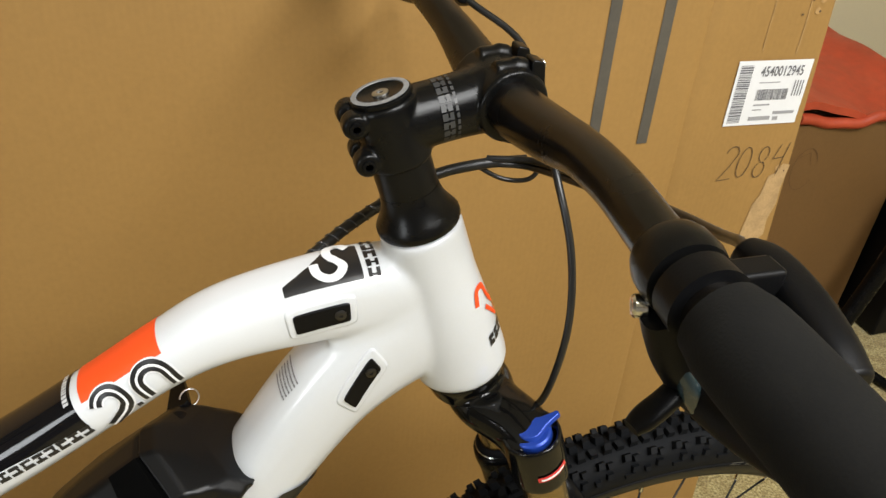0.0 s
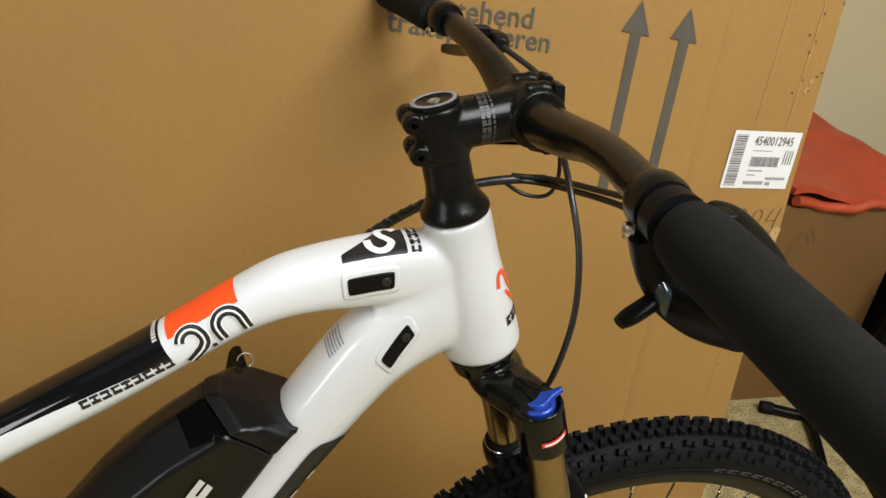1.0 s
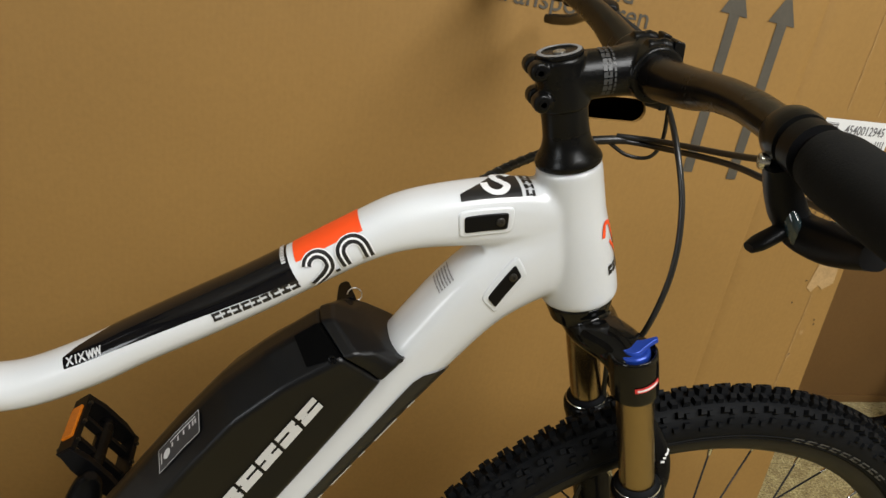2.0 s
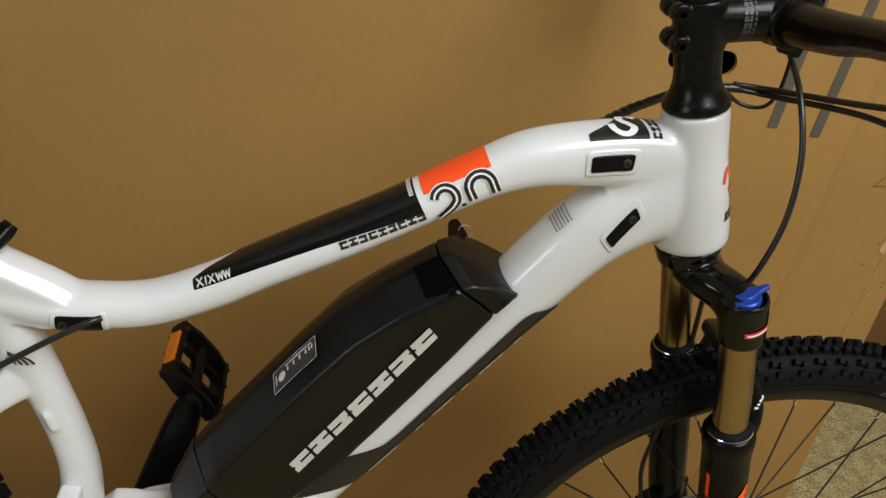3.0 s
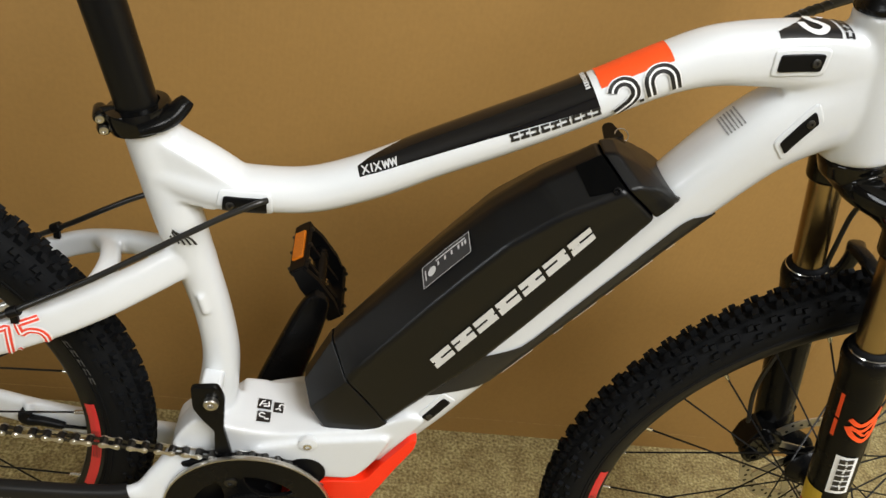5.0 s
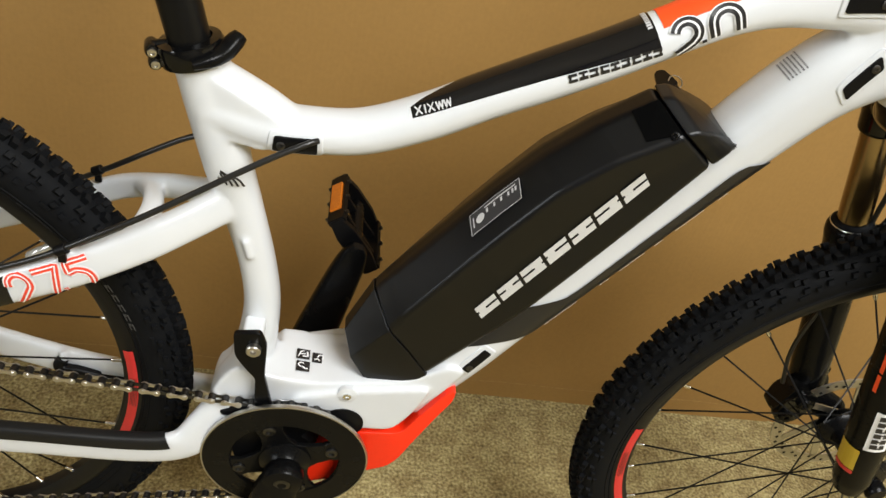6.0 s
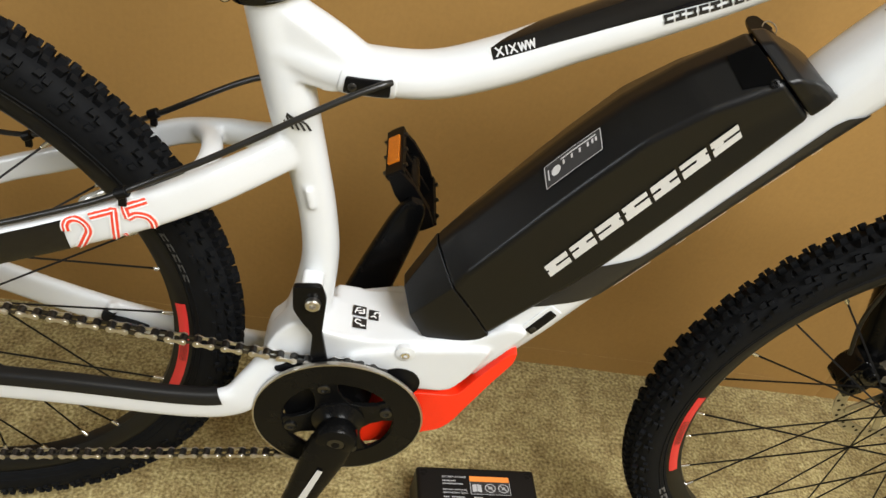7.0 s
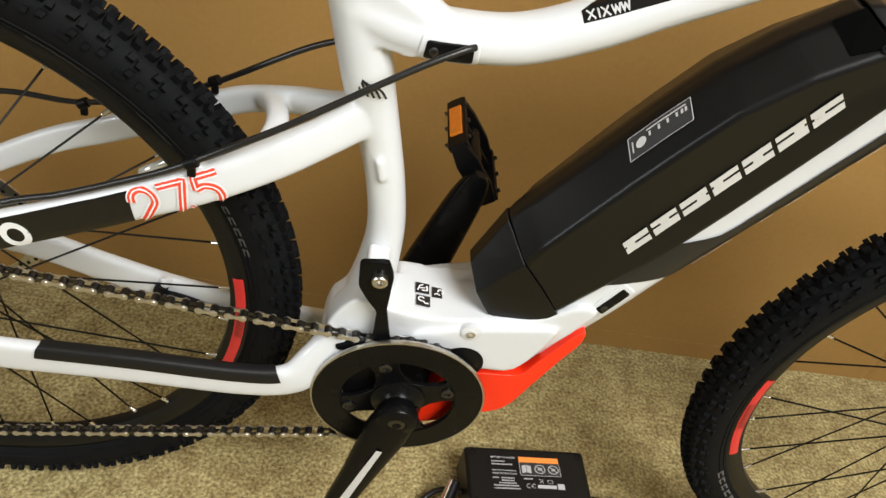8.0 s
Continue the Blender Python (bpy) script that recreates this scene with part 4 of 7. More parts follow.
def ports():
    """Black cable port covers set in raised white bosses."""
    def cover(tb, s0, s1, v0, v1, screw, off=0.0, skew=0.0):
        def put(o):
            return lambda u, v: tb.point(u, tb.ang(u, v + skew * (u - s0) / (s1 - s0)), o)
        for name, g, o, m2 in (("port_boss", 0.0046, 0.0011, WHITE), ("port_cover", 0.0, 0.0024, PLASTICDARK)):
            cs, cv, hs, hv = (s0 + s1) / 2, (v0 + v1) / 2, (s1 - s0) / 2 + g, (v1 - v0) / 2 + g
            power = 7 if g else 12
            flat = put(o + off)

            def rounded(a, b):
                k = max(abs(a), abs(b), 1e-6) / max(1e-6, (abs(a) ** power + abs(b) ** power) ** (1 / power))
                return flat(cs + hs * a * k, cv + hv * b * k)
            bm = sheet(rounded, [i / 7 - 1 for i in range(15)], [i / 5 - 1 for i in range(11)])
            geo = bmesh.ops.extrude_face_region(bm, geom=list(bm.faces))
            for e in geo["geom"]:
                if isinstance(e, bmesh.types.BMVert):
                    e.co.y += 0.004
            part(name, bm, m2, frame_ob, "black cable port cover" if g == 0 else "raised white boss round a cable port", bevel=0.0022 if g else 0.0008, segs=3)
        if screw:
            sx = s1 - 0.006 if screw > 0 else s0 + 0.006
            vm = (v0 + v1) / 2
            p = put(0.0026 + off)(sx, vm)
            bm = bmesh.new()
            lathe(bm, [(0.0034, -0.002), (0.0034, 0.0006), (0.0024, 0.0010), (0.0012, 0.0010), (0.001, 0.0001), (0, 0.0001)], p, (0, -1, 0.15), 16)
            part("screw", bm, DARKSTEEL, frame_ob)
    cover(TT, 0.4970, 0.5300, -0.0045, 0.0078, 1, skew=0.0018)
    cover(TT, 0.0575, 0.0915, -0.0095, 0.0040, -1)
    cover(DT, 0.4895, 0.5205, -0.0060, 0.0046, 1, skew=0.0105)
    cover(DT, 0.0822, 0.1145, -0.0093, 0.0, -1, skew=0.0012)


ports()


def frame_prints():
    # warning text on the down tube: plain lines
    rng = random.Random(2)
    lines = []
    for i in range(6):
        x = 0.0
        end = 0.027 + 0.006 * rng.random()
        while x < end:
            w = 0.001 + 0.002 * rng.random()
            lines.append([(0.0035 * (5 - i), x), (0.0035 * (5 - i) + 0.0016, x), (0.0035 * (5 - i) + 0.0016, x + w), (0.0035 * (5 - i), x + w)])
            x += w + 0.0007
    tube_decal("small_print", DT, lines, 0.4638, 0.0335, LABELINK, 0.0012, "black lines of small print", 0.76)
    # black stripe along the belly of the down tube with white dashes
    low = lambda u: float(np.interp(u, (0.102, 0.1527, 0.17), (0.0174, -0.0193, -0.034)))
    top = lambda u: float(np.interp(u, (0.102, 0.1696, 0.1964, 0.2089, 0.225, 0.30, 0.3935, 0.4037, 0.4169), (0.050, 0.0147, 0.0, -0.0060, -0.0072, -0.0050, -0.0044, -0.0070, -0.0198)))
    strip = lambda u, v: DT.point(u, DT.arc(u, low(u) + (top(u) - low(u)) * v), 0.0011)
    part("belly_stripe", sheet(strip, [0.102 + 0.315 * i / 70 for i in range(71)], [j / 12 for j in range(13)]), DECALBLACK, frame_ob, "black stripe along the down tube, flared under the battery")
    for sA, sB in ((0.172, 0.212), (0.238, 0.249), (0.261, 0.289), (0.300, 0.309), (0.322, 0.352), (0.366, 0.376)):
        part("white_dash", wrap(DT, sA, sB, -44, -36, 0.0018, 4, 2), DECALWHITE, frame_ob, "white dash on the belly stripe")
    # head tube crest: orange strokes and black blocks
    def on_head(u, v):
        z = HA
        right = Vector((0, -1, 0))
        fwd = right.cross(z)
        fwd = fwd if fwd.x > 0 else -fwd
        base = HT0 + HA * (0.043 + v)
        r = float(np.interp(0.043 + v, (0.007, 0.020, 0.05, 0.085), (0.0328, 0.0326, 0.0300, 0.0266))) + 0.0006
        return base + right * (r * math.cos(radians(36) + u / r)) + fwd * (r * math.sin(radians(36) + u / r))
    part("crest", flat_bm(ribbon([tuple(p) for p in glide([(0.0, 0.022), (0.004, 0.032), (0.012, 0.030), (0.016, 0.018), (0.026, 0.006)], 5)], 0.004) + ribbon([(0.008, 0.016), (0.02, 0.0), (0.03, 0.012)], 0.003), on_head), ORANGE, frame_ob, "orange-red crest strokes", smooth=False)
    part("crest_blocks", flat_bm([[(x, y - 0.012) for x, y in q] for q in fit_width(plain_glyphs(4, 0.7, 1, 0.2, 0.1), 0.026, 0.008)], on_head), DECALBLACK, frame_ob, "black blocks under the crest", smooth=False)
    # fan of small strokes on the seat tube
    fan = []
    for i in range(5):
        fan += ribbon([tuple(p) for p in glide([(0.3665 + i * 0.001, 0.630 - i * 0.0015), (0.3695 + i * 0.004, 0.620), (0.3735 + i * 0.0045, 0.6125)], 4)], 0.0019)
    part("stroke_fan", flat_bm(fan, lambda u, v: Vector((u, -0.0213 + ((u - 0.382) ** 2) * 18, v))), DECALBLACK, frame_ob, "fan of thin black strokes", smooth=False)


frame_prints()


def stay_prints():
    side = lambda tb: (lambda o: (lambda u, v: tb.point(u, tb.ang(u, v), o)))
    put = side(SSR)
    hug(part("black_field", sheet(lambda u, v: put(0.0011)(0.04 + (0.2325 - 0.008 * (1 - v) - 0.04) * u, -0.0140 + 0.0272 * v), [i / 22 for i in range(23)], [j / 8 for j in range(9)]), BLACKGLOSS, frame_ob, "glossy black painted field"), 0.0004)
    two = [(0.2322, 0.0035)] + arc(0.2408, 0.0038, 0.0082, 170, -40, 16) + [(0.2412, -0.0062), (0.2318, -0.0140)]
    seven = [(0.2545, 0.0105), (0.2745, 0.0105), (0.2625, -0.0140)]
    dot = [(0.2715, -0.0130), (0.2715, -0.0095)]
    five = [(0.2985, 0.0105), (0.2820, 0.0105), (0.2806, 0.0016)] + [tuple(p) for p in glide([(0.2806, 0.0016), (0.2870, 0.0026), (0.2932, -0.0012), (0.2950, -0.0072), (0.2932, -0.0138)], 4)]
    for w, m2, off in ((0.0078, DECALWHITE, 0.0017), (0.0050, FIGURERED, 0.0022), (0.0012, DECALWHITE, 0.0027)):
        for glyph, gw in ((two, w), (seven, w), (five, w), (dot, w * 0.6)):
            bm = flat_bm(ribbon(glyph, gw), lambda u, v: put(off)(u, max(-0.0138, min(0.0140, v))))
            hug(part("figure", bm, m2, frame_ob, {0.0078: "white outline of the figures 27.5", 0.0050: "orange-red figures 27.5", 0.0012: "white inline of the figures 27.5"}[w], smooth=False), off - 0.0008)
    ring = ribbon(arc(0.0, 0.0, 0.0088, 0, 360, 24), 0.0052)
    hug(part("round_mark", flat_bm(ring, lambda u, v: put(0.0018)(0.1325 + u, max(-0.0138, min(0.0138, -0.0028 + v)))), DECALWHITE, frame_ob, "white ring mark", smooth=False), 0.0010)
    # chain stay guard
    def film(u, v):
        st = 0.122 + 0.006 * v + (0.3385 - 0.012 * v - 0.122) * u
        a0 = CSR.ang(st, 0.0062)
        return CSR.point(st, a0 + (radians(142) - a0) * v, 0.0013)
    bm = sheet(film, [i / 24 for i in range(25)], [j / 12 for j in range(13)])
    part("chain_stay_guard", bm, mat("black_guard_film", (0.007, 0.007, 0.007), 0.5, vary=0.1, bump=0.0002, bscale=800, spec=0.3), frame_ob, "matt black chain stay guard film")


stay_prints()


def housing_pictograms():
    top = lambda x: 0.4098 - 0.10 * (x - 0.43)
    marks = {
        0: ribbon([(0.15, 0.2), (0.3, 0.7), (0.55, 0.8)], 0.1) + ribbon([(0.45, 0.25), (0.85, 0.3), (0.8, 0.75)], 0.12) + ribbon([(0.3, 0.45), (0.7, 0.52)], 0.1),
        1: ribbon(arc(0.35, 0.62, 0.2, 20, 300, 10), 0.11) + ribbon([(0.5, 0.45), (0.62, 0.25), (0.88, 0.3)], 0.12),
        2: ribbon(arc(0.62, 0.6, 0.2, 200, -60, 10), 0.12) + ribbon([(0.15, 0.25), (0.4, 0.4), (0.55, 0.2)], 0.11),
    }
    w = 0.0132
    for k, (x, y) in enumerate(((0.4495, -0.0120), (0.4505, -0.0280), (0.4655, -0.0142))):
        at = lambda u, v, o: Vector((x + u * w, y + v * w, top(x + u * w) + o))
        bm = bmesh.new()
        bm.faces.new([bm.verts.new(at(u, v, 0.0)) for u, v in ((0, 0), (1, 0), (1, 1), (0, 1))])
        t = part("pictogram", bm, DECALBLACK, frame_ob, "small black pictogram", smooth=False)
        part("mark", flat_bm(marks[k], lambda u, v: at(u, v, 0.0005)), DECALWHITE, t, "white mark", smooth=False)
    bm = bmesh.new()
    lathe(bm, [(0.0095, -0.004), (0.0095, 0.0012), (0.006, 0.0022), (0, 0.0022)], (0.503, -0.0465, 0.400), (0, -1, 0), 24)
    part("housing_boss", bm, WHITE, frame_ob)
    bm = bmesh.new()
    lathe(bm, [(0.0042, 0), (0.0042, 0.0036), (0.0034, 0.0040), (0.002, 0.0040), (0.0018, 0.002), (0, 0.002)], (0.503, -0.0465, 0.400), (0, -1, 0), 18)
    part("screw", bm, SILVER, frame_ob)


housing_pictograms()


# ---- motor, guard and drive ----
def motor():
    bm = bmesh.new()
    lathe(bm, [(0.024, -0.044), (0.028, -0.040), (0.036, 0.0), (0.046, 0.030), (0.030, 0.036)], (0.452, 0, 0.304), (0, 1, 0), 40)
    m = part("motor", bm, PLASTICDARK, bike, "dark motor body behind the chainring")
    bm = bmesh.new()
    prism(bm, arc(0.452, 0.304, 0.0565, 62, 232, 20) + [(0.452, 0.304)], -0.0465, -0.030)
    part("motor_cover", bm, PLASTICDARK, m, "black cover plate behind the chainring")
    bm = bmesh.new()
    lathe(bm, [(0.0, -0.0505), (0.013, -0.0505), (0.016, -0.0485), (0.0215, -0.048), (0.022, -0.03)], (0.503, 0, 0.357), (0, 1, 0), 32)
    part("motor_cap", bm, PLASTICDARK, m, "black moulded motor cap")
    bm = bmesh.new()
    poly = soft([(0.610, 0.416), (0.602, 0.411), (0.581, 0.373), (0.566, 0.341), (0.522, 0.338), (0.492, 0.318), (0.452, 0.262), (0.446, 0.234), (0.505, 0.254), (0.543, 0.275), (0.560, 0.283), (0.570, 0.298), (0.580, 0.326), (0.597, 0.370), (0.610, 0.400)], 0.010, 5)
    prism(bm, poly, -0.043, 0.043)
    part("skid_plate", bm, SKID, bike, "orange-red plastic skid plate under the motor", bevel=0.008, segs=3)


motor()


def chain_guide():
    bm = bmesh.new()
    poly = soft([(0.392, 0.474), (0.416, 0.478), (0.4225, 0.462), (0.4225, 0.42), (0.432, 0.378), (0.440, 0.371), (0.436, 0.362), (0.385, 0.358), (0.382, 0.364), (0.415, 0.374), (0.414, 0.416), (0.402, 0.432), (0.394, 0.446)], 0.004)
    prism(bm, poly, -0.052, -0.046)
    g = part("chain_guide", bm, SATINBLACK, bike, "black chain guide plate bolted to the seat tube", bevel=0.0012)
    bm = bmesh.new()
    box(bm, (0.398, -0.046, 0.448), (0.418, -0.016, 0.466))
    part("guide_mount", bm, WHITE, g, bevel=0.004)
    bm = bmesh.new()
    lathe(bm, [(0.0068, -0.001), (0.0068, 0.0045), (0.0058, 0.0055), (0.0032, 0.0055), (0.003, 0.002), (0, 0.002)], (0.411, -0.052, 0.458), (0, -1, 0), 20)
    part("bolt", bm, STEEL, g, "silver socket bolt")


chain_guide()


def crankset():
    c = Vector((BB.x, -0.058, BB.z))
    bm = bmesh.new()
    # guard ring: a plate with four windows, drawn as ring, spider arms and hub
    lathe(bm, [(0.0835, -0.002), (0.0845, 0.0), (0.0835, 0.002), (0.0565, 0.0025), (0.0545, 0.0), (0.0565, -0.002)], c, (0, -1, 0), 72, closed=True)
    ring = part("chainring_guard", bm, SATINBLACK, bike, "black chainring guard disc")
    bm = bmesh.new()
    lathe(bm, [(0.0848, -0.0022), (0.0855, 0.0), (0.0848, 0.0024), (0.0834, 0.0024), (0.0834, -0.0022)], c, (0, -1, 0), 72, closed=True)
    part("guard_edge", bm, STEEL, ring, "bright bare metal guard edge")
    bm = bmesh.new()
    n = 38
    r0, r1 = 0.0735, 0.0795
    prof = []
    for i in range(n):
        a = 2 * math.pi * i / n
        prof += [(r0, a - 0.052), (r1, a - 0.022), (r1, a + 0.022), (r0, a + 0.052)]
    outer = [(c.x + r * math.cos(a), c.z + r * math.sin(a)) for r, a in prof]
    inner = [(c.x + 0.0625 * math.cos(a), c.z + 0.0625 * math.sin(a)) for r, a in prof]
    loops = [[bm.verts.new((x, y, z)) for x, z in lp] for lp, y in ((outer, c.y + 0.006), (outer, c.y + 0.0085), (inner, c.y + 0.0085), (inner, c.y + 0.006))]
    for k in range(4):
        for i in range(len(prof)):
            j = (i + 1) % len(prof)
            bm.faces.new((loops[k][i], loops[k][j], loops[(k + 1) % 4][j], loops[(k + 1) % 4][i]))
    part("chainring", bm, DARKSTEEL, ring, "toothed steel chainring", smooth=False)
    base = radians(112)
    for i in range(4):
        a = base - i * math.pi / 2
        d, t = Vector((math.cos(a), 0, math.sin(a))), Vector((-math.sin(a), 0, math.cos(a)))
        bm = bmesh.new()
        poly = []
        for r, w in ((0.018, 0.020), (0.030, 0.0145), (0.044, 0.0125), (0.054, 0.0150), (0.0600, 0.018)):
            poly.append((r, w))
        pts = [d * r + t * w for r, w in poly] + [d * r - t * w for r, w in reversed(poly)]
        prism(bm, [(c.x + p.x, c.z + p.z) for p in pts], c.y - 0.0012, c.y + 0.004)
        arm = part("spider_arm", bm, SATINBLACK, ring, bevel=0.001)
        bm = bmesh.new()
        lathe(bm, [(0.0062, -0.001), (0.0062, 0.0015), (0.0052, 0.0022), (0.0030, 0.0022), (0.0028, 0.0004), (0, 0.0004)], c + d * 0.0495 + Vector((0, -0.0016, 0)), (0, -1, 0), 20)
        part("chainring_bolt", bm, DARKSTEEL, ring, "dark chainring bolt")
    bm = bmesh.new()
    lathe(bm, [(0.027, -0.004), (0.0265, 0.003), (0.020, 0.006), (0.0165, 0.011), (0, 0.011)], c, (0, -1, 0), 32)
    part("spider_hub", bm, SATINBLACK, ring)
    # right crank arm, pointing down
    cd = Vector((-0.0445, 0, -0.1645)).normalized()
    p0 = Vector((BB.x, -0.079, BB.z))
    bm = bmesh.new()
    lathe(bm, [(0.0180, -0.009), (0.0205, -0.005), (0.0210, 0.006), (0.0190, 0.0095), (0.0150, 0.011), (0.0095, 0.0115), (0.009, 0.008), (0, 0.008)], p0, (0, -1, 0), 32)
    q = lambda s, dy, a, b: (*(p0 + cd * s + Vector((0, dy, 0))), a, b, 3.2)
    sweep(bm, [q(-0.012, 0.0, 0.008, 0.016), q(0.005, -0.001, 0.0105, 0.0205), q(0.025, -0.002, 0.0115, 0.0225), q(0.05, -0.005, 0.0105, 0.0205), q(0.10, -0.010, 0.0085, 0.0170), q(0.15, -0.014, 0.0075, 0.0150), q(0.172, -0.016, 0.007, 0.0135), q(0.183, -0.016, 0.005, 0.007)], k=6, seg=24)
    crank = part("crank_arm", bm, SATINBLACK, bike, "black alloy crank arm pointing down")
    bm = bmesh.new()
    lathe(bm, [(0.0085, 0), (0.0085, 0.003), (0.0045, 0.0035), (0.004, 0.0005), (0, 0.0005)], p0 + Vector((0, -0.008, 0)), (0, -1, 0), 20)
    part("crank_bolt", bm, DARKSTEEL, crank, "dark crank bolt")
    bm = bmesh.new()
    lathe(bm, [(0.0125, 0.0), (0.0155, 0.0), (0.0155, 0.0016), (0.0125, 0.0016)], c + Vector((0, -0.0105, 0)), (0, -1, 0), 28, closed=True)
    part("lock_ring", bm, DARKSTEEL, ring, "dark steel lock ring")
    t = Vector((-cd.z, 0, cd.x))
    bm = bmesh.new()
    vs = []
    for s, dy, hw in ((0.040, -0.0166, 0.0030), (0.08, -0.0182, 0.0036), (0.12, -0.0198, 0.0042), (0.155, -0.0219, 0.0045)):
        for w in (-hw, hw):
            vs.append(bm.verts.new(p0 + cd * s + t * w + Vector((0, dy, 0))))
    for i in range(3):
        bm.faces.new((vs[2 * i], vs[2 * i + 1], vs[2 * i + 3], vs[2 * i + 2]))
    part("silver_stripe", bm, DECALGREY, crank, "silver grey printed stripe", smooth=False)
    # left crank arm, pointing up
    p1 = Vector((BB.x, 0.072, BB.z))
    ld = -cd
    bm = bmesh.new()
    lathe(bm, [(0.0215, -0.012), (0.0215, 0.012), (0.018, 0.015), (0, 0.015)], p1, (0, 1, 0), 32)
    q = lambda s, dy, a, b: (*(p1 + ld * s + Vector((0, dy, 0))), a, b, 3.2)
    sweep(bm, [q(-0.006, 0.0, 0.011, 0.020), q(0.02, 0.002, 0.012, 0.0225), q(0.05, 0.004, 0.0115, 0.0235), q(0.10, 0.008, 0.011, 0.021), q(0.15, 0.012, 0.0095, 0.0175), q(0.175, 0.013, 0.007, 0.013), q(0.184, 0.013, 0.005, 0.006)], k=6, seg=24)
    part("crank_arm", bm, SATINBLACK, bike, "black alloy crank arm pointing up")
    # pedal on the left arm
    pc = p1 + ld * 0.170 + Vector((0, 0.068, 0))
    fa = Vector((-0.60, 0, 0.80)).normalized()
    up = Vector((0.80, 0, 0.60))
    M = lambda u, v, w: pc + fa * u * 0.84 + Vector((0, v * 0.94, 0)) + up * w
    bm = bmesh.new()
    rod(bm, p1 + ld * 0.170 + Vector((0, 0.01, 0)), M(0, 0.045, 0), 0.0085, 18)
    ped = part("pedal", bm, SATINBLACK, bike, "black platform pedal with amber reflectors")
    for v in (-0.040, 0.044):
        bm = bmesh.new()
        for u0, u1, w in ((-0.046, 0.046, 0.011),):
            vs = [bm.verts.new(M(u, v + dv, w2)) for dv in (-0.004, 0.004) for u, w2 in ((-0.047, -0.007), (-0.02, -0.0115), (0.02, -0.0115), (0.047, -0.007), (0.047, 0.007), (0.02, 0.0115), (-0.02, 0.0115), (-0.047, 0.007))]
            bm.faces.new(vs[:8])
            bm.faces.new(vs[8:])
            for i in range(8):
                bm.faces.new((vs[i], vs[(i + 1) % 8], vs[8 + (i + 1) % 8], vs[8 + i]))
        part("side_plate", bm, PLASTICDARK, ped, bevel=0.001)
    for u in (-0.044, 0.044):
        bm = bmesh.new()
        vs = [bm.verts.new(M(u + du, v, w)) for du in (-0.004, 0.004) for v, w in ((-0.042, -0.010), (0.045, -0.010), (0.045, 0.010), (-0.042, 0.010))]
        for f in ((0, 1, 2, 3), (4, 5, 6, 7), (0, 1, 5, 4), (1, 2, 6, 5), (2, 3, 7, 6), (3, 0, 4, 7)):
            bm.faces.new([vs[i] for i in f])
        part("end_plate", bm, PLASTICDARK, ped, bevel=0.001)
        for v in (-0.03, 0.0, 0.03):
            for w in (-1, 1):
                bm = bmesh.new()
                rod(bm, M(u, v, 0.009 * w), M(u, v, 0.0135 * w), 0.0022, 8)
                part("grip_stud", bm, DARKSTEEL, ped)
        s = 1 if u > 0 else -1
        bm = bmesh.new()
        vs = [bm.verts.new(M(u + s * du, v, w)) for du in (0.003, 0.0075) for v, w in ((-0.024, -0.0066), (0.026, -0.0066), (0.026, 0.0066), (-0.024, 0.0066))]
        for f in ((0, 1, 2, 3), (4, 5, 6, 7), (0, 1, 5, 4), (1, 2, 6, 5), (2, 3, 7, 6), (3, 0, 4, 7)):
            bm.faces.new([vs[i] for i in f])
        part("reflector", bm, AMBER, ped, "amber plastic reflector", bevel=0.0008)
    for v in (-0.016, 0.018):
        bm = bmesh.new()
        vs = [bm.verts.new(M(u, v + dv, w)) for dv in (-0.003, 0.003) for u, w in ((-0.044, -0.005), (0.044, -0.005), (0.044, 0.005), (-0.044, 0.005))]
        for f in ((0, 1, 2, 3), (4, 5, 6, 7), (0, 1, 5, 4), (1, 2, 6, 5), (2, 3, 7, 6), (3, 0, 4, 7)):
            bm.faces.new([vs[i] for i in f])
        part("cross_bar", bm, PLASTICDARK, ped, bevel=0.0008)


crankset()


